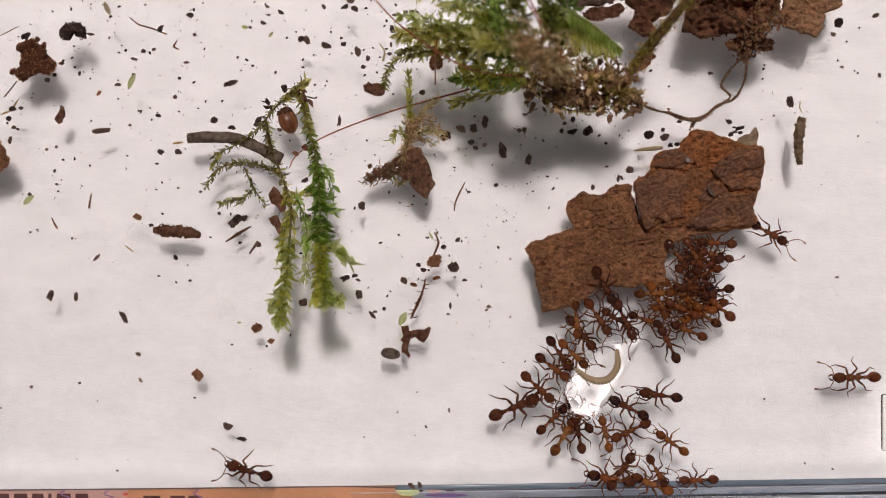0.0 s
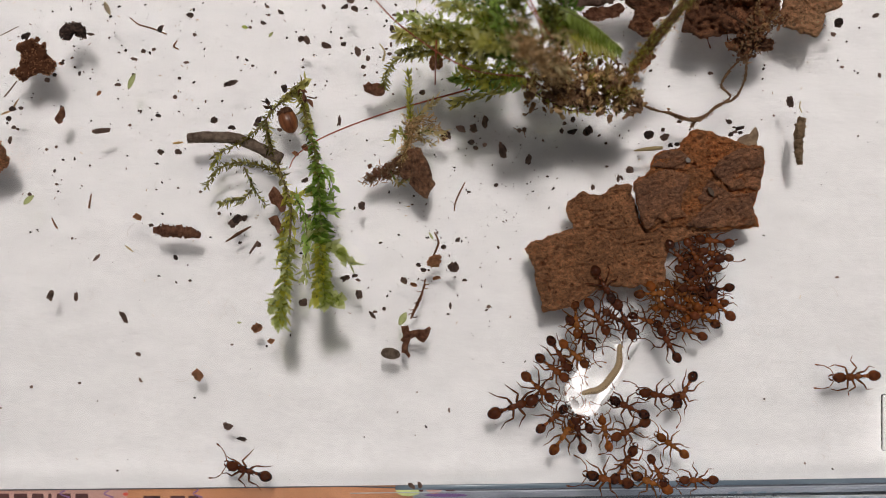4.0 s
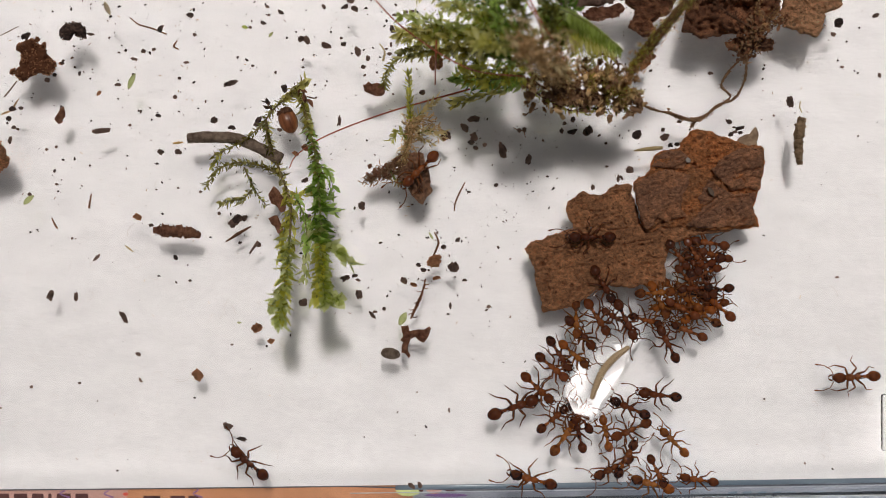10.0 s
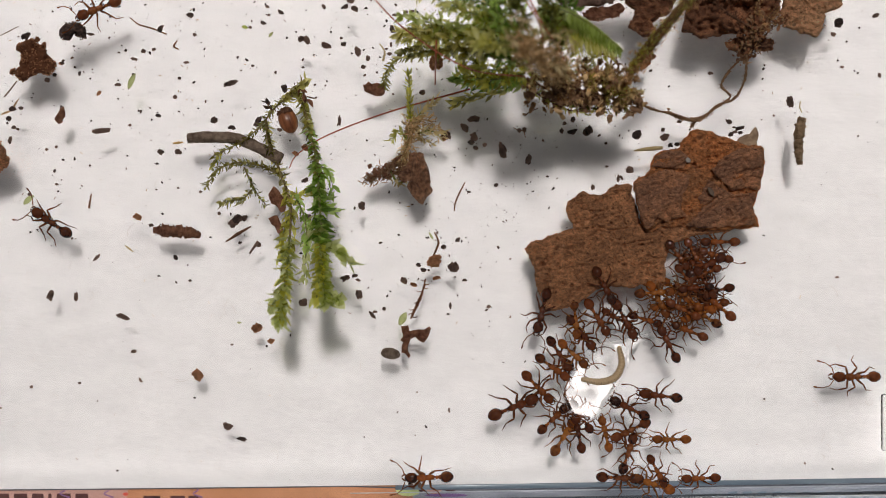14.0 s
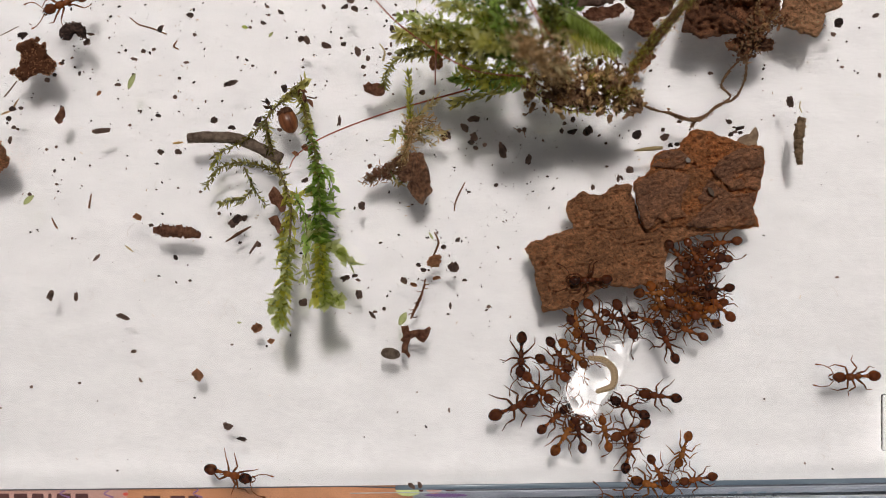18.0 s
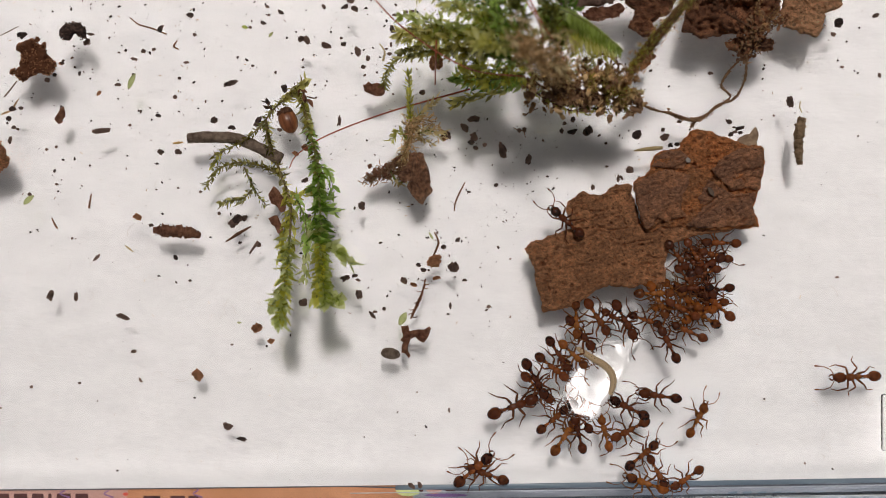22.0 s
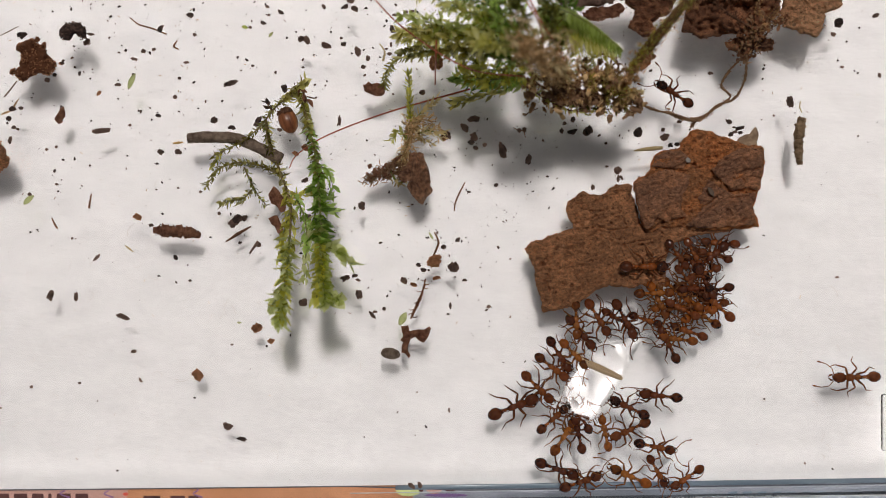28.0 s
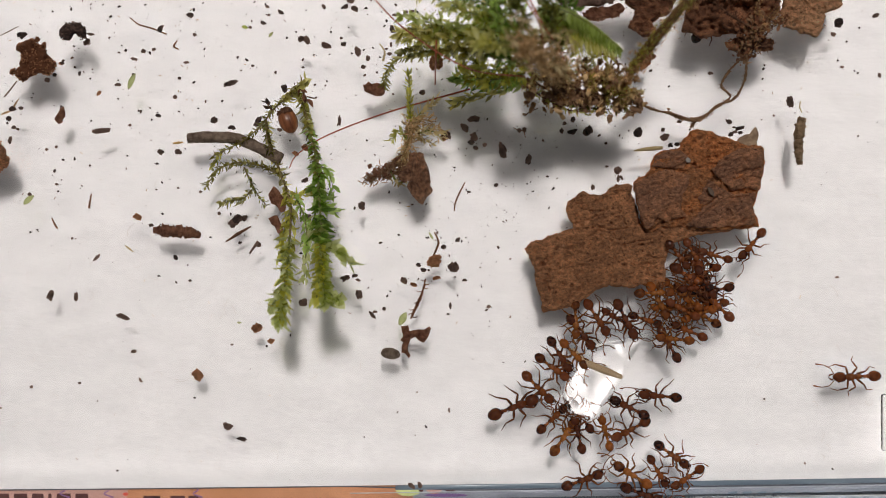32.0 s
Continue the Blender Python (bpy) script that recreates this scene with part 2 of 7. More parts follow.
# ---- mesh helpers ----
def part(name, bm, material, parent=None, label="", smooth=True):
    """Links a bmesh as one mesh object, under a thing or on its own."""
    me = bpy.data.meshes.new(name)
    if smooth:
        for f in bm.faces:
            f.smooth = True
    bm.to_mesh(me)
    bm.free()
    me.materials.append(material)
    ob = new(name, me)
    if parent:
        ob.parent = parent
    if label:
        tagged(ob, label)
    return ob


def from_lists(name, verts, faces, material, parent=None, label="", smooth=True):
    me = bpy.data.meshes.new(name)
    me.from_pydata([tuple(v) for v in verts], [], faces)
    if smooth:
        me.polygons.foreach_set("use_smooth", [True] * len(me.polygons))
    me.update()
    me.materials.append(material)
    ob = new(name, me)
    if parent:
        ob.parent = parent
    if label:
        tagged(ob, label)
    return ob


def thing(name, m, label, category, group="", kind=""):
    ob = new(name)
    ob.empty_display_size = 0.001
    ob.matrix_basis = m
    return tagged(ob, label, category, group, kind)


def blob(verts, faces, c, r, seg=10, rings=7, noise_amp=0.0, noise_freq=1.0, seed=0.0, turn=None):
    """Adds an uneven ellipsoid to the lists."""
    o = len(verts)
    for i in range(rings + 1):
        th = math.pi * i / rings
        for j in range(seg if 0 < i < rings else 1):
            ph = 2 * math.pi * j / seg
            d = Vector((math.cos(th), math.sin(th) * math.cos(ph), math.sin(th) * math.sin(ph)))
            k = 1.0
            if noise_amp:
                k += noise_amp * noise.noise(d * noise_freq + Vector((seed, seed * 1.7, -seed)))
                k += 0.5 * noise_amp * noise.noise(d * noise_freq * 2.6 + Vector((seed * 2, 3, -seed)))
            v = Vector((d.x * r[0] * k, d.y * r[1] * k, d.z * r[2] * k))
            if turn:
                v = turn @ v
            verts.append(Vector(c) + v)

    def ring(i, j):
        if i == 0:
            return o
        if i == rings:
            return o + 1 + (rings - 1) * seg
        return o + 1 + (i - 1) * seg + j % seg
    for i in range(rings):
        for j in range(seg):
            q = [ring(i, j), ring(i + 1, j), ring(i + 1, j + 1), ring(i, j + 1)]
            q = [a for n_, a in enumerate(q) if a not in q[:n_]]
            faces.append(q)


def tube(verts, faces, pts, radii, sides=6, rough=0.0, seed=0):
    """Adds a tapered tube with closed ends along pts."""
    rng = random.Random(seed)
    o = len(verts)
    n = len(pts)
    up = Vector((0, 0, 1))
    for i, p in enumerate(pts):
        d = (pts[min(i + 1, n - 1)] - pts[max(i - 1, 0)]).normalized()
        ref = up if abs(d.z) < 0.9 else Vector((1, 0, 0))
        s = d.cross(ref).normalized()
        t = s.cross(d)
        for j in range(sides):
            a = 2 * math.pi * j / sides
            r = radii[i] * (1 + rough * (rng.random() - 0.5) * 2)
            verts.append(p + (s * math.cos(a) + t * math.sin(a)) * r)
    for i in range(n - 1):
        for j in range(sides):
            a, b = o + i * sides + j, o + i * sides + (j + 1) % sides
            faces.append([a, b, b + sides, a + sides])
    faces.append([o + j for j in range(sides)][::-1])
    faces.append([o + (n - 1) * sides + j for j in range(sides)])


def spline(ctrl, n):
    """n points along a smooth curve through the control points."""
    c = [Vector(p) for p in ctrl]
    c = [c[0] * 2 - c[1]] + c + [c[-1] * 2 - c[-2]]
    out = []
    m = len(c) - 3
    for k in range(n):
        u = k / (n - 1) * m
        i = min(int(u), m - 1)
        t = u - i
        p0, p1, p2, p3 = c[i:i + 4]
        out.append(0.5 * ((2 * p1) + (p2 - p0) * t + (2 * p0 - 5 * p1 + 4 * p2 - p3) * t * t + (3 * p1 - p0 - 3 * p2 + p3) * t ** 3))
    return out


def at_all(rows):
    """Plan rows (x, y, height in units) as places."""
    return [at(x, y, z * U) for x, y, z in rows]


def slab(name, x0, y0, z0, x1, y1, z1, material, parent=None, label="", bevel=0.0):
    bm = bmesh.new()
    bmesh.ops.create_cube(bm, size=1)
    for v in bm.verts:
        v.co = Vector(((x0 + x1) / 2 + v.co.x * (x1 - x0), (y0 + y1) / 2 + v.co.y * (y1 - y0), (z0 + z1) / 2 + v.co.z * (z1 - z0)))
    if bevel:
        bmesh.ops.bevel(bm, geom=bm.edges[:], offset=bevel, segments=3, affect="EDGES", profile=0.5)
    return part(name, bm, material, parent, label, smooth=False)


# ---- the setting: table, printed sheet, paper, clear tray ----
PAPER_Z, GAP_Z = -0.0037, -0.0031
table = slab("table_top", -0.6, -0.5, -0.030, 0.6, 0.7, -0.0066, TABLE)
tagged(table, "plain grey-blue table top under the tray", "table", kind="structure")


def front_line(x, dy=0.0):
    """The paper's front edge, seen through the floor."""
    return 866.0 - 21.0 * (x / 1568.0) ** 1.25 * (1 if x > 0 else 0) + dy


def paper_sheet():
    verts, faces = [], []
    nx, ny = 150, 90
    for j in range(ny + 1):
        for i in range(nx + 1):
            x = -500 + i * (2600 / nx)
            f = front_line(min(max(x, 0.01), 1568)) - 8 * max(0, (x - 1568) / 500)
            y = f + (-700 - f) * (j / ny) ** 2.2
            p = at(x, y, GAP_Z)
            wave = 0.00006 * noise.noise(Vector((p.x * 60, p.y * 40, 3))) + 0.00002 * noise.noise(Vector((p.x * 30, p.y * 400, 9)))
            q = f - y
            ridge = 0.00032 * math.exp(-((q - 28) / 24.0) ** 2)
            verts.append((p.x, p.y, PAPER_Z + wave + ridge - 0.042 * max(0.0, p.y - 0.001)))
    w = nx + 1
    for j in range(ny):
        for i in range(nx):
            a = j * w + i
            faces.append([a, a + 1, a + w + 1, a + w])
    ob = from_lists("paper_sheet", verts, faces, PAPER)
    sol = ob.modifiers.new("thickness", "SOLIDIFY")
    sol.thickness, sol.offset = 0.00011, -1
    return tagged(ob, "plain white sheet of paper lying under the clear tray", "paper")


paper_sheet()


def plan_slab(name, outline, z0, z1, material, parent=None, label=""):
    """A flat piece with an outline in plan units, between two heights in metres, seen through the floor."""
    bm = bmesh.new()
    vs = [bm.verts.new((at(x, y, GAP_Z).x, at(x, y, GAP_Z).y, z0)) for x, y in outline]
    f = bm.faces.new(vs)
    r = bmesh.ops.extrude_face_region(bm, geom=[f])
    for v in r["geom"]:
        if isinstance(v, bmesh.types.BMVert):
            v.co.z = z1
    bmesh.ops.recalc_face_normals(bm, faces=bm.faces[:])
    return part(name, bm, material, parent, label, smooth=False)


def printed_sheet():
    root = thing("printed_sheet", pose(0, 0, 0), "glossy printed sheet with orange and blue fields under the paper", "magazine")
    z = PAPER_Z - 0.0004
    plan_slab("backing", [(-500, 700), (2100, 700), (2100, 1500), (-500, 1500)], -0.0066, z - 0.00002, BLUEP, root)
    plan_slab("orange_field", [(232, 800), (742, 800), (700, 1100), (200, 1100)], z, z + 0.00002, ORANGE, root, "orange printed field")
    plan_slab("pink_field", [(-400, 800), (232, 800), (200, 1100), (-400, 1100)], z, z + 0.00002, PINKP, root, "pink printed field")
    plan_slab("lavender_field", [(742, 800), (2000, 800), (2000, 1100), (700, 1100)], z, z + 0.00002, LAVENDER, root, "greyish lavender printed field")
    zi = z + 0.00003
    x = -8
    for w, gap in ((24, 5), (27, 5), (24, 5), (9, 6), (28, 5), (26, 10)):
        plan_slab("text_bar", [(x + 2, 875), (x + w - 2, 875), (x + w, 900), (x, 900)], zi, zi + 0.00001, INK, root, "dark printed letter bar")
        x += w + gap
    for x, w in ((252, 30), (300, 26), (332, 18), (270, 10)):
        plan_slab("text_bar", [(x, 879), (x + w, 879), (x + w, 900), (x, 900)], zi, zi + 0.00001, INK, root, "dark printed letter bar")
    for x0 in (104, 182, 340):
        vs, fs = [], []
        pts = [at(x0 + 7 * math.sin(k * 0.9) + k * 1.5, 864 + k * 2.2, GAP_Z) for k in range(9)]
        pts = [Vector((p.x, p.y, zi + 0.00002)) for p in pts]
        tube(vs, fs, pts, [1.3 * U] * 9, 5)
        from_lists("squiggle", vs, fs, PURPLE, root, "purple printed squiggle")
    for x0, y0, rx, ry, m_, nm in ((722, 870, 22, 10, LIME, "lime_patch"), (768, 868, 14, 8, PINKP, "pink_patch"), (221, 876, 5, 3, REDINK, "red_dot"),
                                   (745, 866, 5, 7, INK, "ink_patch"), (797, 866, 12, 6, INK, "ink_patch"), (790, 878, 40, 3, PURPLE, "purple_patch")):
        plan_slab(nm, [(x0 + rx * math.cos(a * 0.5236), y0 + ry * math.sin(a * 0.5236)) for a in range(12)][::-1], zi + 0.00001, zi + 0.00002, m_, root)
    for k in range(12):
        x0 = 1290 + k * 26
        plan_slab("text_bar", [(x0, 872), (x0 + 16, 871), (x0 + 15, 896), (x0 - 1, 896)], zi, zi + 0.00001, BLUEP, root, "faint blue letter bar")
    return root


printed_sheet()


def tray():
    root = thing("clear_tray", pose(0, 0, 0), "clear plastic tray with debris and ants on its floor", "tray", kind="structure")
    fy = at(0, 890).y
    fl = slab("tray_floor", -0.085, fy, -0.0018, 0.085, 0.075, 0.0, CLEAR, root, "clear plastic tray floor")
    fl.visible_shadow = False
    ang = math.atan2(27.0, 1568.0)
    bm = bmesh.new()
    bmesh.ops.create_cube(bm, size=1)
    for v in bm.verts:
        v.co = Vector((v.co.x * 0.17, v.co.y * 0.0022, v.co.z * 0.024 + 0.0102))
    bmesh.ops.bevel(bm, geom=bm.edges[:], offset=0.0004, segments=3, affect="EDGES")
    wl = part("tray_wall", bm, WALLCLEAR, root, "bluish clear plastic front wall", smooth=False)
    wl.matrix_basis = Matrix.Translation((0, at(784, 887).y - 0.0011, 0)) @ Matrix.Rotation(ang, 4, "Z")
    wl.visible_shadow = False
    # the wall's foot: a rounded fillet coloured bluish for its refraction, the dark joint behind it and a painted
    # highlight along its edge
    for nm, x_from, d0, d1, r, m_, words in (("wall_fillet", 700, 5, 5, 4.2, FOOT, "bluish rounded foot of the front wall"), ("wall_joint", -300, 1.2, 10.8, 1.1, JOINT, "dark joint along the front wall"),
                                             ("wall_edge_glint", 620, 13.6, 13.6, 0.8, EDGE, "painted highlight along the front wall's edge")):
        vs, fs = [], []
        pts = []
        for k in range(60):
            x = x_from + k * (2000 - x_from) / 59
            d = d0 + (d1 - d0) * min(1.0, max(0.0, (x - 620) / 200))
            pts.append(at(x, front_line(min(max(x, 0.01), 1568)) - 8 * max(0, (x - 1568) / 500) + d, 0.3 * U))
        tube(vs, fs, pts, [r * U] * 60, 10)
        ob = from_lists(nm, [Vector((v.x, v.y, v.z * 0.35)) for v in vs], fs, m_, root, words)
    a, c = at(1562, 800, 0.0008), at(1640, 698, 0.0008)
    stud = slab("tray_stud", a.x, a.y, 0.0001, c.x, c.y, 0.0008, CLEAR, root, "clear plastic stud on the floor", bevel=0.0003)
    stud.visible_shadow = False
    return root


tray()


# ---- bark, twigs and debris ----
def inside(x, y, poly):
    hit = False
    n = len(poly)
    for i in range(n):
        x0, y0 = poly[i]
        x1, y1 = poly[(i + 1) % n]
        if (y0 > y) != (y1 > y) and x < (x1 - x0) * (y - y0) / (y1 - y0) + x0:
            hit = not hit
    return hit


def inside_all(x, y, poly):
    hit = np.zeros(x.shape, bool)
    for (x0, y0), (x1, y1) in zip(poly, poly[1:] + poly[:1]):
        if y0 != y1:
            hit ^= ((y0 > y) != (y1 > y)) & (x < (x1 - x0) * (y - y0) / (y1 - y0) + x0)
    return hit


def nearest_all(x, y, poly):
    """For arrays of points: the distance to the outline and the nearest place on it."""
    best, bx, by = np.full(x.shape, 1e18), x.copy(), y.copy()
    for (x0, y0), (x1, y1) in zip(poly, poly[1:] + poly[:1]):
        dx, dy = x1 - x0, y1 - y0
        t = np.clip(((x - x0) * dx + (y - y0) * dy) / (dx * dx + dy * dy + 1e-9), 0, 1)
        px, py = x0 + t * dx, y0 + t * dy
        d = (px - x) ** 2 + (py - y) ** 2
        near = d < best
        best[near], bx[near], by[near] = d[near], px[near], py[near]
    return np.sqrt(best), bx, by


def ragged(poly, step, amp, seed):
    """The outline with its sides broken up unevenly."""
    out = []
    n = len(poly)
    for i in range(n):
        x0, y0 = poly[i]
        x1, y1 = poly[(i + 1) % n]
        dist = math.hypot(x1 - x0, y1 - y0)
        m = max(1, int(dist / step))
        nx, ny = (y1 - y0) / dist, -(x1 - x0) / dist
        for k in range(m):
            t = k / m
            x, y = x0 + (x1 - x0) * t, y0 + (y1 - y0) * t
            d = amp * (noise.noise(Vector((x * 0.06, y * 0.06, seed))) + 0.6 * noise.noise(Vector((x * 0.2, y * 0.2, seed + 5))) + 0.5 * noise.noise(Vector((x * 0.55, y * 0.55, seed + 9))))
            out.append((x + nx * d, y + ny * d))
    return out


def grid_in(poly, step):
    """Cells of a square grid inside an outline; corners with their place, and how far each lies from the rim."""
    xs, ys = [p[0] for p in poly], [p[1] for p in poly]
    x0, y0 = min(xs), min(ys)
    nx, ny = int((max(xs) - x0) / step) + 2, int((max(ys) - y0) / step) + 2
    gx, gy = np.meshgrid(np.arange(nx), np.arange(ny), indexing="ij")
    ok = inside_all(x0 + (gx + 0.5) * step, y0 + (gy + 0.5) * step, poly)
    cells = list(zip(gx[ok].tolist(), gy[ok].tolist()))
    count = {}
    for i, j in cells:
        for c in ((i, j), (i + 1, j), (i + 1, j + 1), (i, j + 1)):
            count[c] = count.get(c, 0) + 1
    keys = list(count)
    px = x0 + np.array([c[0] for c in keys]) * step
    py = y0 + np.array([c[1] for c in keys]) * step
    rim, bx, by = nearest_all(px.astype(float), py.astype(float), poly)
    edge = np.array([count[c] < 4 for c in keys])
    px, py, rim = np.where(edge, bx, px), np.where(edge, by, py), np.where(edge, 0.0, rim)
    return cells, list(zip(keys, px.tolist(), py.tolist(), rim.tolist()))


def shell(cells, top, bot):
    """Faces of a plate: top, underside and the sides round it."""
    faces, edges = [], {}
    for i, j in cells:
        q = [(i, j), (i, j + 1), (i + 1, j + 1), (i + 1, j)]
        faces.append([top[c] for c in q])
        faces.append([bot[c] for c in q[::-1]])
        for a, b in zip(q, q[1:] + q[:1]):
            if (b, a) in edges:
                del edges[(b, a)]
            else:
                edges[(a, b)] = True
    for a, b in edges:
        faces.append([top[b], top[a], bot[a], bot[b]])
    return faces


def flake(name, poly, base, thick, relief, material, label, category, step=5.0, edge=8, seed=1, parent=None, bend=None, rag=None):
    """An uneven plate: top with relief, broken sides, rounded rim. Heights in units."""
    poly = ragged(poly, edge, 2.2 + edge * 0.4 if rag is None else rag, seed)
    cells, corners = grid_in(poly, step)
    verts, top, bot = [], {}, {}
    for c, x, y, rim in corners:
        lift = bend(x, y) if bend else 0.0
        fall = min(1.0, (rim + 1.0) / 5.0) ** 0.5
        z = base + lift + thick * (0.35 + 0.65 * fall) + relief(x, y) * fall
        zb = base + lift + 0.3
        top[c] = len(verts)
        verts.append(at(x, y, max(z, zb + 0.8) * U))
        bot[c] = len(verts)
        verts.append(at(x, y, zb * U))
    o = at(sum(p[0] for p in poly) / len(poly), sum(p[1] for p in poly) / len(poly), base * U)
    ob = from_lists(name, [v - o for v in verts], shell(cells, top, bot), material, parent, "", smooth=True)
    ob.matrix_basis = Matrix.Translation(o)
    if label:
        tagged(ob, label, category)
    return ob


def near_line(x, y, line):
    best = 1e9
    for (x0, y0), (x1, y1) in zip(line, line[1:]):
        dx, dy = x1 - x0, y1 - y0
        t = max(0, min(1, ((x - x0) * dx + (y - y0) * dy) / (dx * dx + dy * dy)))
        best = min(best, math.hypot(x0 + t * dx - x, y0 + t * dy - y))
    return best


CRACK = [(1119, 338), (1123, 352), (1127, 370), (1132, 385), (1136, 398), (1144, 410), (1156, 408), (1172, 394)]
SPLITS = ([(1166, 388), (1180, 396), (1190, 390), (1202, 388), (1208, 394), (1222, 390)], [(1240, 384), (1262, 366), (1290, 352), (1332, 346)],
          [(1262, 312), (1276, 322), (1296, 340), (1318, 336)], [(1222, 300), (1214, 320), (1206, 344), (1210, 372)], [(1300, 262), (1280, 280), (1262, 300)],
          [(1010, 438), (1018, 452), (1022, 462)], [(1310, 310), (1322, 330), (1330, 352)])


CLEFTS = ([(1011, 436), (1016, 448), (1014, 458)], [(1036, 492), (1040, 500), (1042, 510)], [(1018, 396), (1040, 390), (1066, 380)], [(1100, 436), (1124, 428), (1150, 424)],
          [(1056, 400), (1082, 408), (1110, 404)], [(952, 492), (968, 500), (972, 516)], [(1146, 452), (1162, 458), (1174, 456)], [(1230, 300), (1250, 292), (1268, 290)])
PITS = ((960, 468, 8), (966, 462, 5), (1136, 434, 4), (1048, 404, 3), (1082, 396, 3.5), (1030, 470, 3), (1104, 470, 3), (985, 442, 3), (1229, 292, 5), (1216, 286, 4), (1324, 362, 5), (1012, 506, 4))


def ridged(x, y, z, sharp=2.6):
    return (1.0 - min(1.0, abs(noise.noise(Vector((x, y, z)))) * sharp)) ** 2


def bark_relief(x, y):
    ang = radians(20)
    u = x * math.cos(ang) - y * math.sin(ang)
    v = x * math.sin(ang) + y * math.cos(ang)
    h = 4.0 * noise.noise(Vector((x * 0.018, y * 0.018, 4))) + 2.2 * noise.noise(Vector((x * 0.07, y * 0.09, 6)))
    v += 5 * noise.noise(Vector((x * 0.03, y * 0.03, 22)))
    h += 4.0 * noise.noise(Vector((u * 0.025, v * 0.11, 1))) + 2.8 * noise.noise(Vector((u * 0.07, v * 0.30, 3)))
    h += 2.4 * noise.noise(Vector((x * 0.26, y * 0.28, 7))) + 1.5 * noise.noise(Vector((x * 0.62, y * 0.62, 14)))
    h -= 5.0 * max(0.0, 1 - abs(noise.noise(Vector((u * 0.013, v * 0.06, 41)))) / 0.022)
    pit = noise.noise(Vector((x * 0.12, y * 0.17, 12)))
    if pit < -0.30:
        h -= min(5.5, (-0.30 - pit) * 40)
    hole = noise.noise(Vector((u * 0.26, v * 0.4, 17)))
    if hole < -0.42:
        h -= min(4.0, (-0.42 - hole) * 40)
    d = near_line(x, y, CRACK)
    if d < 4.5:
        h -= (4.5 - d) * 4.0
    d = min(near_line(x, y, s) for s in CLEFTS) + 0.8 * noise.noise(Vector((x * 0.3, y * 0.3, 44)))
    if d < 1.9:
        h -= (1.9 - d) * 4.5
    for px, py, r in PITS:
        d = math.hypot(x - px, (y - py) * 1.2) + 1.8 * noise.noise(Vector((x * 0.2, y * 0.2, 43)))
        if d < r:
            h -= 12.0 * (1 - (d / r) ** 2)
    return h


def bark_bend(x, y):
    """The piece bows a little off the floor in its middle."""
    return 1.0 + 7.0 * math.sin((x - 930) / 420 * math.pi)


BARK_LOWER = [(927, 440), (934, 434), (948, 425), (958, 424), (972, 416), (1000, 408), (1014, 404), (1012, 396), (1006, 388), (1003, 366), (1003, 358), (1014, 352), (1022, 342), (1032, 337),
              (1040, 340), (1050, 345), (1062, 346), (1070, 342), (1080, 332), (1090, 326), (1100, 327), (1112, 326), (1118, 330), (1121, 350), (1127, 374), (1134, 394), (1150, 400), (1180, 392),
              (1225, 388), (1290, 388), (1336, 384), (1344, 403), (1312, 405), (1275, 411), (1236, 416), (1192, 430), (1181, 448), (1176, 470), (1179, 494), (1182, 508), (1160, 512), (1138, 504),
              (1104, 510), (1078, 506), (1052, 516), (1036, 528), (1016, 544), (990, 548), (962, 554), (955, 522), (947, 500), (944, 478), (938, 460)]
BARK_UPPER = [(1119, 322), (1130, 315), (1140, 310), (1150, 300), (1152, 285), (1156, 275), (1170, 268), (1182, 264), (1200, 263), (1203, 255), (1212, 246), (1222, 236), (1232, 229), (1240, 228),
              (1256, 233), (1285, 244), (1310, 254), (1325, 257), (1345, 258), (1352, 264), (1353, 290), (1349, 310), (1345, 335), (1338, 352), (1333, 366), (1336, 378), (1342, 392), (1344, 401),
              (1312, 404), (1275, 408), (1236, 408), (1200, 402), (1170, 404), (1146, 410), (1136, 398), (1129, 372), (1124, 350)]
SCALE_A = [(1121, 325), (1140, 313), (1160, 305), (1182, 300), (1206, 306), (1222, 312), (1216, 332), (1208, 350), (1206, 370), (1218, 382), (1202, 386), (1190, 387), (1178, 393), (1164, 387), (1152, 404), (1142, 406), (1133, 386), (1127, 352)]
SCALE_B = [(1258, 300), (1275, 284), (1290, 272), (1312, 262), (1349, 263), (1351, 300), (1343, 336), (1318, 334), (1296, 338), (1277, 320), (1266, 312)]
SCALE_C = [(1226, 388), (1242, 370), (1264, 352), (1284, 340), (1300, 344), (1340, 342), (1332, 366), (1340, 396), (1300, 401), (1262, 402), (1238, 405), (1214, 400)]
SCALE_D = [(1154, 296), (1158, 278), (1180, 268), (1204, 266), (1218, 278), (1210, 298), (1182, 297)]
SCALE_E = [(1254, 318), (1272, 328), (1290, 344), (1262, 350), (1246, 364), (1236, 352), (1244, 334)]


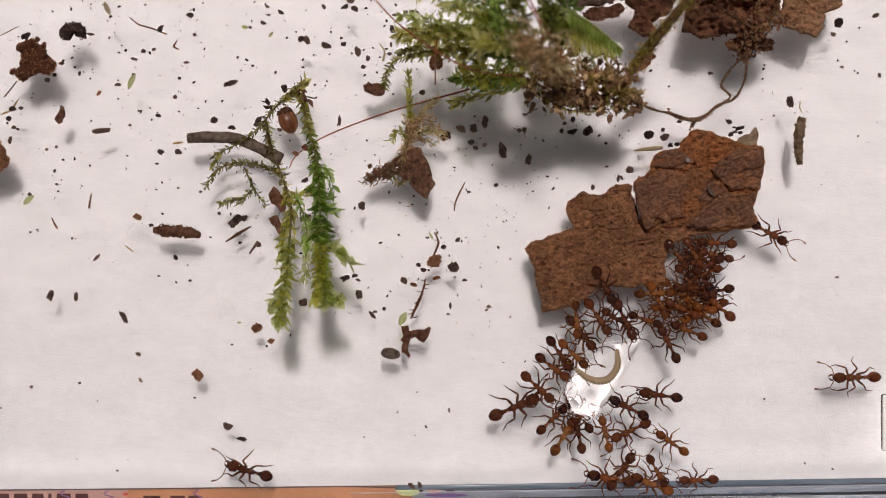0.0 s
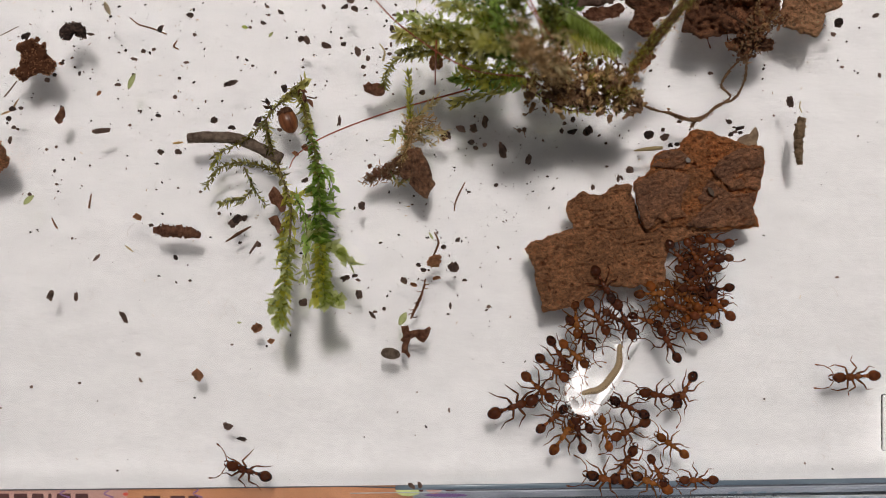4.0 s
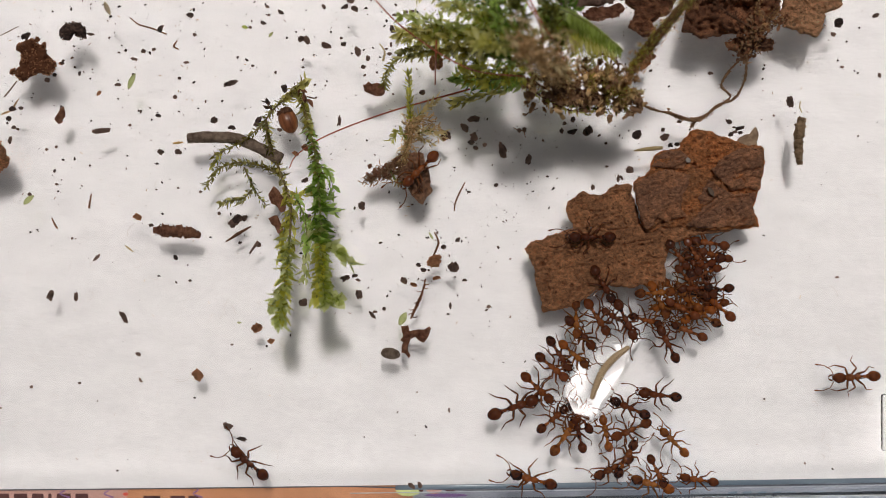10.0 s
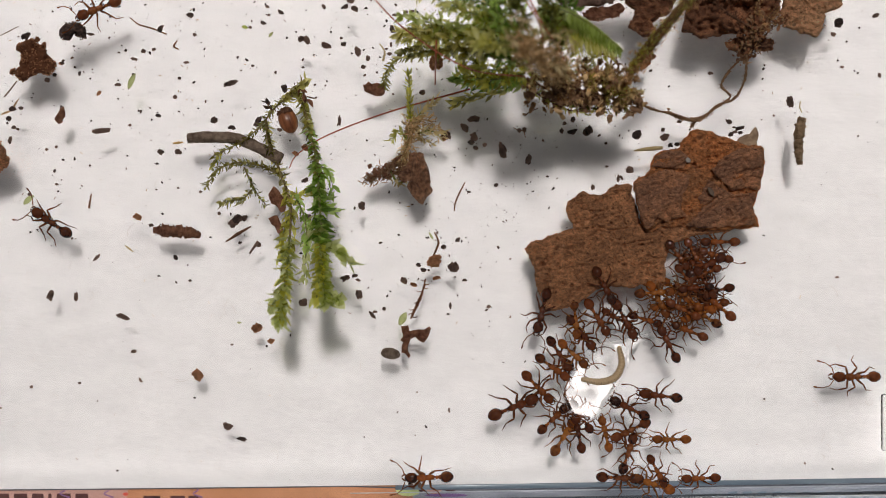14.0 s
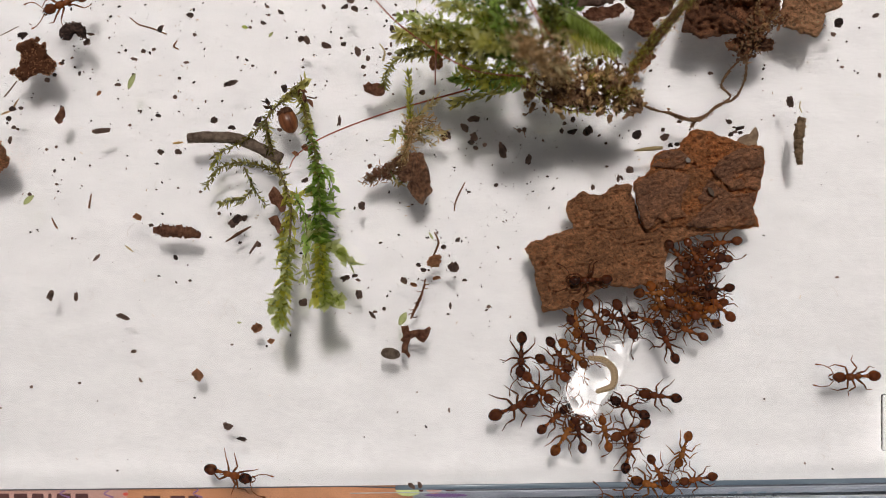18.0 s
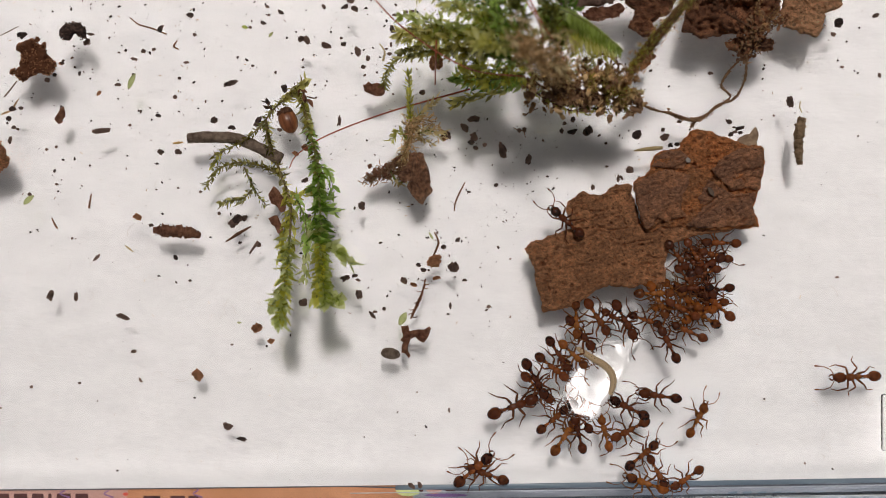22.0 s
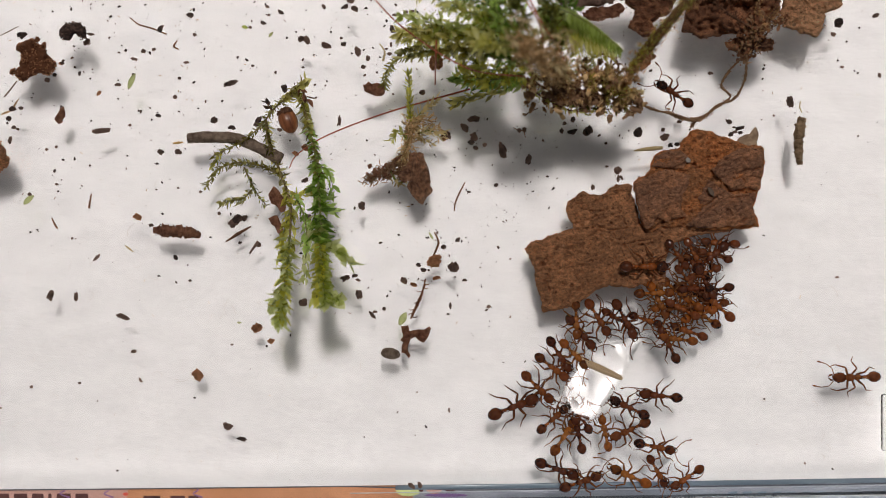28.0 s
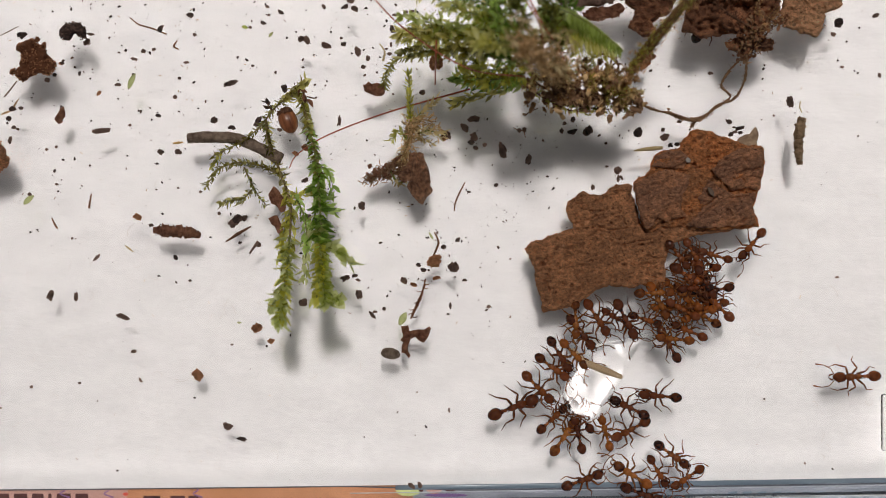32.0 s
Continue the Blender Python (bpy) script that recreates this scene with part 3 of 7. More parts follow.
def scale_relief(x, y):
    """Layers of outer bark that break off in steps, with splits along the grain."""
    ang = radians(22)
    u, v = x * math.cos(ang) - y * math.sin(ang), x * math.sin(ang) + y * math.cos(ang)
    v += 9 * noise.noise(Vector((x * 0.025, y * 0.025, 30))) + 3 * noise.noise(Vector((x * 0.09, y * 0.09, 29)))
    h = 11 * noise.noise(Vector((u * 0.02, v * 0.07, 31))) + 6 * noise.noise(Vector((u * 0.05, v * 0.17, 32)))
    step_ = 4.2
    q = h / step_ - math.floor(h / step_)
    h = (math.floor(h / step_) + min(1.0, q * 4.5)) * step_
    h += 2.6 * noise.noise(Vector((u * 0.09, v * 0.4, 33))) + 1.8 * noise.noise(Vector((x * 0.45, y * 0.45, 34)))
    d = min(near_line(x, y, s) for s in SPLITS)
    if d < 3.0:
        h -= (3.0 - d) * 4.5
    return h


def bark_piece():
    o = at(1140, 390)
    root = thing("bark_piece", Matrix.Translation(o), "large cracked reddish brown piece of bark with ragged edges", "bark")
    for name, poly, base, seed, m_ in (("lower_plate", BARK_LOWER, 1, 3, BARK), ("upper_plate", BARK_UPPER, 8, 5, BARKWARM)):
        ob = flake(name, poly, base, 13, bark_relief, m_, "", "", step=1.8, edge=4, seed=seed, bend=bark_bend, parent=root, rag=3.6)
        ob.matrix_basis = Matrix.Translation(ob.matrix_basis.translation - o)
    for poly, lift, seed in ((SCALE_A, 11, 51), (SCALE_B, 11, 52), (SCALE_C, 10, 53), (SCALE_D, 7, 54), (SCALE_E, 7, 55)):
        ob = flake("scale", poly, 12 + lift, 6, scale_relief, BARKGREY, "", "", step=1.8, edge=3, seed=seed, bend=bark_bend, parent=root, rag=3.4)
        ob.matrix_basis = Matrix.Translation(ob.matrix_basis.translation - o)
    return root


bark_piece()


def rough_relief(amp, f, seed):
    def h(x, y):
        knob = (1.0 - min(1.0, abs(noise.noise(Vector((x * f * 1.6, y * f * 1.6, seed + 3)))) * 2.2)) ** 2
        return amp * (noise.noise(Vector((x * f, y * f, seed))) + 0.6 * noise.noise(Vector((x * f * 2.7, y * f * 2.7, seed))) + 0.7 * knob - 0.2)
    return h


def lump(name, x, y, half, rz, material, label, category, seed=1, z=None, amp=0.45, freq=1.6, seg=22, rings=14, group="", tilt=0.0):
    """A crumbly lump of half sizes (length, width, height) in units, resting on the floor or at height z."""
    verts, faces = [], []
    blob(verts, faces, (0, 0, 0), [h * U for h in half], seg, rings, amp, freq, seed * 3.17 + 0.3)
    low = min(v.z for v in verts)
    zz = (-low if z is None else z * U)
    ob = from_lists(name, verts, faces, material)
    ob.matrix_basis = Matrix.Translation(at(x, y, zz)) @ Matrix.Rotation(radians(rz), 4, "Z") @ Matrix.Rotation(radians(tilt), 4, "Y")
    return tagged(ob, label, category, group)


def leaf_relief(x, y):
    """A crumpled blade: folds from the stalk outwards, a deep fold on one side, fine veins."""
    a = math.atan2(y - 255, x - 728)
    d = math.hypot(x - 728, y - 255)
    h = 5.0 * noise.noise(Vector((a * 5, d * 0.02, 3))) + 3.0 * ridged(x * 0.05, y * 0.05, 5) + 2.2 * noise.noise(Vector((x * 0.2, y * 0.2, 8))) + 1.2 * noise.noise(Vector((x * 0.5, y * 0.5, 9)))
    fold = near_line(x, y, [(724, 272), (726, 300), (722, 326)])
    return 1.9 * h - 12.0 * max(0.0, 1 - fold / 5.0)


def hollow_relief(x, y):
    d = math.hypot((x - 1312) / 46.0, (y - 26) / 24.0)
    return rough_relief(15, 0.04, 14)(x, y) + rough_relief(6, 0.13, 4)(x, y) - (26 * (1 - d * d) if d < 1 else 0)


def granulate(ob, poly, low, high, count, r0, r1, material, seed):
    """Loose grains that stick to a clod, one part of it."""
    rng = random.Random(seed)
    rough = ragged(poly, 5, 3, seed)
    xs, ys = [p[0] for p in rough], [p[1] for p in rough]
    o = ob.matrix_basis.translation
    vs, fs = [], []
    while count:
        x, y = rng.uniform(min(xs), max(xs)), rng.uniform(min(ys), max(ys))
        if not inside(x, y, rough):
            continue
        count -= 1
        r = rng.uniform(r0, r1)
        z = rng.uniform(low, high)
        blob(vs, fs, at(x, y, z * U) - o, (r * rng.uniform(0.9, 1.6) * U, r * U, r * 0.8 * U), 8, 6, 0.5, 1.8, rng.random() * 60, Matrix.Rotation(rng.uniform(0, 3.1), 3, "Z"))
    return tagged(from_lists("grain_crust", vs, fs, material, ob, "coarse grains stuck to the clod"), kind="stuff")


def chunk(name, poly, z, thick, material, label, seed, amp=9, freq=0.05, category="bark crumb"):
    ob = flake(name, poly, z, thick, rough_relief(amp, freq, seed), material, label, category, step=2.6, edge=4, seed=seed)
    area = (max(p[0] for p in poly) - min(p[0] for p in poly)) * (max(p[1] for p in poly) - min(p[1] for p in poly))
    granulate(ob, poly, z + thick * 0.5, z + thick * 1.1, int(min(900, area / 8)), 0.5, 1.7, material, seed + 40)
    if z > 5:
        prop_up(ob, poly, z, material, seed)
    return ob


def prop_up(ob, poly, z, material, seed):
    """The lower bulge on which a raised clod stands."""
    cx, cy = sum(p[0] for p in poly) / len(poly), sum(p[1] for p in poly) / len(poly)
    w = (max(p[0] for p in poly) - min(p[0] for p in poly)) * 0.22
    d = (max(p[1] for p in poly) - min(p[1] for p in poly)) * 0.22
    vs, fs = [], []
    half = (z + 12) / 2
    blob(vs, fs, at(cx, cy, half * U) - ob.matrix_basis.translation, (w * U, d * U, half * U), 14, 10, 0.2, 1.6, seed)
    return from_lists("underside", vs, fs, material, ob)


chunk("bark_clod", [(30, 78), (58, 68), (66, 78), (80, 80), (84, 95), (92, 106), (100, 110), (98, 124), (86, 134), (70, 130), (52, 138), (42, 146), (30, 136), (17, 132), (18, 124), (36, 118), (38, 96), (30, 90)],
      1, 22, SOILBROWN, "crumbly red-brown clod of soil and bark", 11, 8, 0.07, "soil clod")
chunk("charred_clod", [(105, 62), (108, 50), (116, 42), (128, 38), (142, 40), (152, 50), (153, 67), (144, 70), (140, 66), (136, 61), (131, 59), (127, 62), (124, 71), (112, 72)], 1, 22, SOIL,
      "black hooked crumb of charred soil", 12, 6, 0.09, "soil crumb")
chunk("edge_clod", [(-40, 236), (2, 250), (8, 266), (18, 280), (12, 298), (-2, 306), (-40, 310)], 2, 26, BARK, "orange-brown bark clod at the tray's side", 13, 7, 0.06)
CLOD_OUTLINE = [(1213, 20), (1226, -40), (1330, -60), (1376, -30), (1380, 18), (1362, 40), (1352, 60), (1330, 62), (1310, 62), (1290, 56), (1262, 66), (1240, 70), (1216, 58), (1206, 58)]
big_clod = flake("large_bark_clod", CLOD_OUTLINE,
      14, 30, hollow_relief, BARKDARK, "large dark brown clod of crumbling bark", "bark crumb", step=2.6, edge=4, seed=14)
granulate(big_clod, CLOD_OUTLINE, 26, 42, 160, 0.9, 2.8, BARKDARK, 77)
prop_up(big_clod, CLOD_OUTLINE, 14, BARKDARK, 78)
FLAT_SCRAP = [(1376, 40), (1384, 10), (1400, -30), (1500, -30), (1490, 12), (1460, 26), (1456, 56), (1446, 66), (1420, 60), (1396, 52)]
flat_scrap = flake("flat_bark_scrap", FLAT_SCRAP, 16, 16, rough_relief(6, 0.05, 15), BARKTAN, "flat tan-brown scrap of rough bark", "bark crumb", step=2.4, edge=4, seed=15)
granulate(flat_scrap, FLAT_SCRAP, 26, 32, 60, 0.8, 2.4, BARKTAN, 55)
prop_up(flat_scrap, FLAT_SCRAP, 16, BARKTAN, 15)
chunk("crumbly_bark_scrap", [(1282, 76), (1300, 68), (1330, 62), (1352, 66), (1368, 72), (1366, 88), (1340, 90), (1310, 92), (1288, 90)],
      8, 26, SOILBROWN, "crumbly bark scrap under the large clod", 16, 9, 0.08)
chunk("upright_bark_scrap", [(1104, -20), (1176, -30), (1196, 0), (1184, 26), (1150, 36), (1166, 58), (1140, 66), (1112, 50), (1124, 20), (1106, 8)],
      12, 22, BARKDARK, "brown bark scrap caught behind the moss", 17, 9, 0.06)
chunk("small_bark_scrap", [(1030, 26), (1044, 14), (1074, 12), (1098, 6), (1106, 16), (1094, 30), (1062, 37), (1040, 36)], 6, 14, DEADLEAF, "narrow brown bark scrap", 18, 5, 0.07)
chunk("dark_bark_bit", [(984, -20), (1100, -20), (1102, 2), (1090, 0), (1082, 9), (1070, 4), (1060, 12), (1048, 6), (1036, 11), (1022, 18), (1004, 8), (990, 12)], 6, 12, SOIL, "dark bit of bark behind the moss", 28, 4, 0.09)
chunk("bark_splinter", [(1130, 100), (1150, 92), (1160, 100), (1146, 118), (1134, 128)], 3, 9, BARK, "thin brown bark splinter", 19, 3, 0.1)
flake("bark_tip", [(1308, 244), (1324, 236), (1337, 224), (1342, 240), (1340, 258), (1322, 262), (1300, 258)], 10, 5, rough_relief(3, 0.08, 20), PALEBARK, "pale grey-tan bark tip", "bark chip", step=2.2, edge=5, seed=20)
DEAD_LEAF = flake("dead_leaf", [(719, 266), (728, 261), (733, 263), (738, 260), (745, 263), (748, 272), (755, 283), (761, 295), (764, 308), (765, 318), (771, 325), (768, 332), (762, 338), (757, 352), (748, 350), (740, 342),
                                (732, 334), (724, 325), (727, 314), (718, 319), (708, 313), (704, 302), (706, 292), (716, 288), (722, 280)], 3, 5,
                  leaf_relief, LEAFBROWN, "curled brown dead leaf with crumpled surface", "leaf", step=1.7, edge=3, seed=21, bend=lambda x, y: 15 * math.sin(max(0.0, min(1.0, (x - 704) / 68)) * math.pi) + (y - 260) * 0.10, rag=1.6)
flake("bark_chip", [(640, 150), (652, 147), (684, 150), (681, 166), (672, 172), (656, 168), (646, 162)], 1, 10, rough_relief(3, 0.1, 5), DEADLEAF,
      "small rust-brown bark chip", "bark chip", step=3, edge=5, seed=22)
flake("leaf_scrap", [(476, 345), (484, 330), (500, 342), (508, 352), (504, 374), (498, 376), (482, 360)], 2, 7, rough_relief(3, 0.1, 6), DEADLEAF,
      "red-brown leaf scrap beside the moss stem", "leaf", step=3, edge=5, seed=23)
flake("leaf_scrap", [(474, 386), (490, 382), (500, 394), (500, 412), (490, 414), (482, 396)], 2, 6, rough_relief(3, 0.1, 7), DEADLEAF,
      "small reddish leaf scrap beside the moss stem", "leaf", step=3, edge=5, seed=24)
flake("brown_chip", [(100, 206), (106, 190), (114, 188), (116, 202), (112, 218), (104, 220), (97, 212)], 1, 9, rough_relief(3, 0.1, 8), DEADLEAF,
      "dark brown chip of bark", "bark chip", step=2.5, edge=5, seed=25)
flake("brown_chip", [(338, 660), (348, 652), (358, 664), (354, 676), (344, 672)], 1, 9, rough_relief(3, 0.12, 9), SOILBROWN,
      "angular brown chip of bark", "bark chip", step=2.5, edge=4, seed=26)
flake("curled_scrap", [(710, 578), (722, 576), (725, 586), (735, 584), (752, 583), (760, 577), (763, 582), (757, 598), (750, 607), (740, 603), (735, 596), (727, 600), (722, 612), (722, 622), (727, 630), (723, 634), (717, 626), (710, 624), (711, 614), (714, 606), (708, 602), (713, 596)], 2, 9,
      rough_relief(5, 0.1, 10), DEADLEAF, "curled dark brown plant scrap", "plant scrap", step=1.8, edge=4, seed=27, rag=1.2)


def stick(name, ctrl, radii, material, label, category, sides=10, n=22, rough=0.14, seed=1, knots=0.0):
    pts = spline(at_all(ctrl), n)
    o = pts[0].copy()
    rr = []
    for i in range(n):
        t = i / (n - 1) * (len(radii) - 1)
        k = min(int(t), len(radii) - 2)
        r = radii[k] + (radii[k + 1] - radii[k]) * (t - k)
        rr.append(r * U * (1 + knots * noise.noise(Vector((i * 0.7, seed, 0)))))
    vs, fs = [], []
    tube(vs, fs, [p - o for p in pts], rr, sides, rough, seed)
    ob = from_lists(name, vs, fs, material)
    ob.matrix_basis = Matrix.Translation(o)
    return tagged(ob, label, category)


stick("twig", [(333, 245, 13), (372, 243, 13), (420, 246, 13), (462, 264, 13), (497, 283, 12)], [9, 10, 10, 10, 12], TWIGM, "short bent grey-brown twig", "twig", 12, 30, 0.08, 3, 0.15)
stick("bark_stick", [(272, 408, 10), (300, 409, 11), (330, 411, 11), (355, 417, 10)], [5, 9, 9, 10, 8, 5], DEADLEAF, "short crumbly rust-brown stick", "stick", 14, 40, 0.34, 4, 0.5)
stick("peeling_twig", [(1419, 210, 12), (1414, 235, 14), (1413, 262, 14), (1415, 292, 12)], [7, 8.5, 8.5, 8, 7, 4.5], PEEL, "short peeling olive-brown twig end", "twig", 12, 36, 0.26, 5, 0.3)
stick("straw_splinter", [(1122, 267, 3), (1145, 264, 4), (1172, 262, 4)], [1, 3, 4, 3], STRAW, "pale yellow straw splinter", "straw", 7, 12, 0.1, 6)
stick("straw_splinter", [(306, 254, 2), (324, 252, 2)], [1, 2.5, 1], ORANGESTRAW, "tiny orange straw splinter", "straw", 6, 8, 0.1, 7)
stick("dark_rootlet", [(231, 32, 3), (246, 44, 3), (270, 51, 3), (295, 61, 3)], [0.9, 1.3, 1.4, 1.4], ROOT, "thin dark curved rootlet", "root", 6, 18, 0.15, 8)
stick("dark_rootlet", [(823, 323, 3), (814, 340, 3), (806, 358, 3), (804, 374, 3)], [0.9, 1.4, 1.3, 1.0], ROOT, "thin dark rootlet lying alone", "root", 6, 18, 0.15, 9)
stick("dark_rootlet", [(769, 411, 3), (776, 428, 4), (772, 442, 3), (767, 452, 3)], [1.2, 1.8, 1.8, 1.4], ROOT, "thin curved dark rootlet above a clod", "root", 6, 16, 0.15, 10)
plant_stalk = stick("plant_stalk", [(753, 494, 4), (748, 516, 6), (738, 540, 5), (727, 564, 3)], [1.2, 2.0, 2.6, 1.6], DEADLEAF, "reddish shredded plant stalk with side hairs", "stalk", 7, 30, 0.4, 11, 0.5)
for k_ in range(11):
    rr_ = random.Random(900 + k_)
    c_ = (753 - 24 * k_ / 10, 496 + 64 * k_ / 10)
    w_ = rr_.choice((-1, 1)) * rr_.uniform(5, 12)
    vs_, fs_ = [], []
    tube(vs_, fs_, [p - plant_stalk.matrix_basis.translation for p in spline(at_all([(c_[0], c_[1], 5), (c_[0] + w_ * 0.6, c_[1] + 2, 7), (c_[0] + w_, c_[1] + rr_.uniform(-2, 9), 4)]), 6)], [0.8 * U] * 4 + [0.5 * U, 0.3 * U], 5)
    from_lists("side_hair", vs_, fs_, DEADLEAF, plant_stalk)

stick("dark_rootlet", [(908, 226, 2), (918, 231, 3), (926, 232, 3), (930, 244, 2)], [0.7, 1.0, 1.0, 0.6], ROOT, "fine forked dark rootlet", "root", 5, 14, 0.2, 31)
stick("dark_rootlet", [(928, 206, 3), (938, 198, 5), (952, 192, 7)], [1.0, 1.0, 0.6], ROOT, "fine dark rootlet under the moss", "root", 5, 12, 0.2, 32)
stick("pale_rootlet", [(0, 64, 3), (18, 55, 3), (33, 47, 3)], [0.8, 1.0, 0.6], TWIGM, "thin pale rootlet beside a clod", "root", 6, 12, 0.1, 12)
stick("pale_rootlet", [(8, 172, 3), (18, 160, 4), (30, 144, 6)], [1.6, 1.4, 1.0], TWIGM, "pale rootlet under the clod", "root", 6, 12, 0.1, 13)
stick("twiglet", [(400, 428, 3), (420, 415, 4), (444, 401, 3)], [1.2, 3.2, 1.4], ROOT, "dark pointed twiglet beside the moss", "twig", 7, 14, 0.12, 14)
stick("twiglet", [(442, 449, 3), (450, 437, 4), (458, 428, 3)], [1.5, 2.4, 3.4], SOIL, "black forked twiglet beside the moss", "twig", 7, 14, 0.2, 15)
stick("twiglet", [(162, 343, 2), (160, 355, 3), (158, 369, 2)], [1.0, 1.8, 2.2], ROOT, "tiny dark twiglet on the clear floor", "twig", 6, 10, 0.2, 16)
stick("twiglet", [(92, 386, 2), (97, 397, 2), (102, 405, 2)], [1, 1.8, 1.8], ROOT, "tiny brown twiglet on the clear floor", "twig", 6, 10, 0.2, 17)
stick("twiglet", [(222, 435, 2), (236, 446, 2)], [1, 1.6, 1], STRAW, "tiny tan straw bit", "straw", 6, 8, 0.2, 18)
stick("stem_bit", [(314, 72, 2), (308, 82, 2), (316, 88, 2)], [1, 2, 1], ROOT, "tiny curled brown stem bit", "stem", 6, 10, 0.2, 19)
stick("stem_bit", [(672, 78, 2), (681, 92, 3), (678, 108, 2)], [1, 1.6, 2.2], STRAW, "tiny curved tan stem bit", "stem", 6, 12, 0.1, 20)
stick("stem_bit", [(1416, 180, 2), (1415, 190, 2), (1419, 200, 2)], [1, 1.2, 0.8], STRAW, "fine tan hair of bark", "fibre", 5, 8, 0.1, 21)

lump("pellet", 691, 626, (17, 10, 9), -10, TWIGM, "small ribbed olive-brown pellet", "seed", 5, amp=0.12, freq=3)
seed_thing = lump("seed", 510, 214, (23, 17, 14), -70, SEEDM, "glossy orange-brown oval seed", "seed", 6, z=16, amp=0.08, freq=1.2)
cap_v, cap_f = [], []
blob(cap_v, cap_f, Vector((-15.5, 0, 2)) * U, (8.0 * U, 13.0 * U, 11.5 * U), 16, 10, 0.55, 3.2, 4)
from_lists("cap", cap_v, cap_f, ROOT, seed_thing, "dark brown rough cap")


# black and brown crumbs, one call a crumb, grouped by corner of the tray
def crumbs(rows, material=SOIL, label="small black crumb of soil", name="soil_crumb"):
    made = []
    for k, (x, y, a, b, rz) in enumerate(rows):
        rng = random.Random(int(x * 7 + y * 13))
        vs, fs = [], []
        h = min(a, b) * 0.75
        n = 1 if a < 3.2 and b < 3.2 else (3 if a < 7 and b < 7 else 6)
        for q in range(n):
            f = 0.92 if q == 0 else rng.uniform(0.3, 0.55)
            c = Vector((0, 0, 0)) if q == 0 else Vector((rng.uniform(-0.75, 0.75) * a, rng.uniform(-0.75, 0.75) * b, rng.uniform(-0.2, 0.5) * h)) * U
            blob(vs, fs, c, (a * f * U, b * f * U, h * f * U), 14 if q == 0 else 7, 9 if q == 0 else 5, 0.5, 2.0, rng.random() * 60, Matrix.Rotation(rng.uniform(-0.6, 0.6) if q else 0, 3, "Z"))
        low = min(v.z for v in vs)
        ob = from_lists(name, vs, fs, material, smooth=False)
        ob.matrix_basis = Matrix.Translation(at(x, y, -low)) @ Matrix.Rotation(radians(rz), 4, "Z")
        made.append(tagged(ob, label, "crumb", "soil crumbs on the tray floor"))
    return made


crumbs([(160, 61, 7, 2.5, -5), (337, 27, 6, 5, 0), (284, 51, 7, 4, 60), (345, 62, 3.5, 3, 0), (238, 105, 6, 3, -15),
        (254, 91, 4.5, 4, 0), (223, 90, 2.5, 3, 0), (272, 88, 4, 3, 0), (330, 111, 5, 2.5, 0), (318, 139, 3, 3, 0), (310, 172, 4, 4, 0), (209, 150, 6, 3, 0)])
crumbs([(97, 133, 4, 3.5, 0), (84, 142, 5, 4, 0), (110, 113, 4, 3, 0), (141, 131, 2.5, 4, 0), (128, 103, 3, 2, 20), (22, 193, 6, 5, 20), (38, 192, 4.5, 3, 10), (16, 210, 5, 4.5, 0),
        (25, 226, 4, 3.5, 0), (32, 229, 3, 2.5, 0), (18, 248, 7, 3.5, 75), (83, 265, 3.5, 2.2, 0), (100, 260, 2.6, 3, 0), (112, 283, 3, 2, -20), (180, 232, 17, 5, 6), (379, 213, 6, 6, 0)])
crumbs([(281, 205, 5, 3, -20), (230, 222, 3, 2.4, 0), (284, 269, 6, 4.5, -20), (315, 269, 6, 5, 30), (97, 303, 2.5, 3.5, 0), (53, 344, 4, 3, 0), (268, 399, 4.5, 3, 0),
        (128, 422, 2.5, 2, 0), (172, 456, 8, 3, 42), (311, 456, 5, 4, -50), (337, 497, 3.5, 2, 0), (135, 526, 3.5, 8, 0), (90, 522, 5, 9, -20)])
crumbs([(249, 673, 2.5, 5, 25), (141, 678, 3, 2.5, 0), (56, 685, 3, 2.8, 30), (2, 722, 2, 2, 0), (208, 833, 2, 2, 0), (173, 710, 1.6, 1.6, 0), (345, 704, 2.4, 2, 0),
        (403, 755, 8, 6, -20), (429, 777, 8, 4, -15), (411, 610, 3, 2, 0), (743, 858, 4, 6, 20), (729, 860, 7, 4, -40), (738, 694, 1.6, 1.6, 0), (355, 340, 3, 2.6, 0), (388, 378, 3, 3.6, 0)])
crumbs([(408, 148, 13, 5, 18), (504, 157, 5, 8, 20), (447, 117, 3, 2.6, 0), (476, 27, 3, 2.6, 0), (497, 22, 6, 3, -40), (466, 41, 6, 3, -20), (443, 49, 3, 2.6, 0), (473, 12, 4, 3, -40),
        (573, 12, 4.5, 3, -45), (612, 12, 5, 4, 20), (628, 16, 7, 5, -35), (620, 0, 7, 6, 0), (533, 69, 5, 6, -40), (543, 72, 5, 8, 20), (577, 81, 9, 5, -25), (608, 79, 5, 4, 0)])
crumbs([(633, 92, 4.5, 10, 15), (604, 68, 3, 2.6, 0), (651, 104, 4, 5, 0), (643, 119, 4.5, 3.6, 0), (694, 53, 4, 7, 15), (692, 79, 2, 5, 0), (689, 96, 4, 3.4, 0), (707, 98, 4, 3.8, 0),
        (684, 87, 2.6, 2, 0), (720, 88, 5, 3, -25), (698, 27, 4, 2.5, 0), (718, 22, 4, 2.6, 20), (730, 20, 3, 2.4, 0), (748, 164, 5, 5, -30), (601, 213, 3, 9, 0), (410, 226, 7, 3.5, 0)])
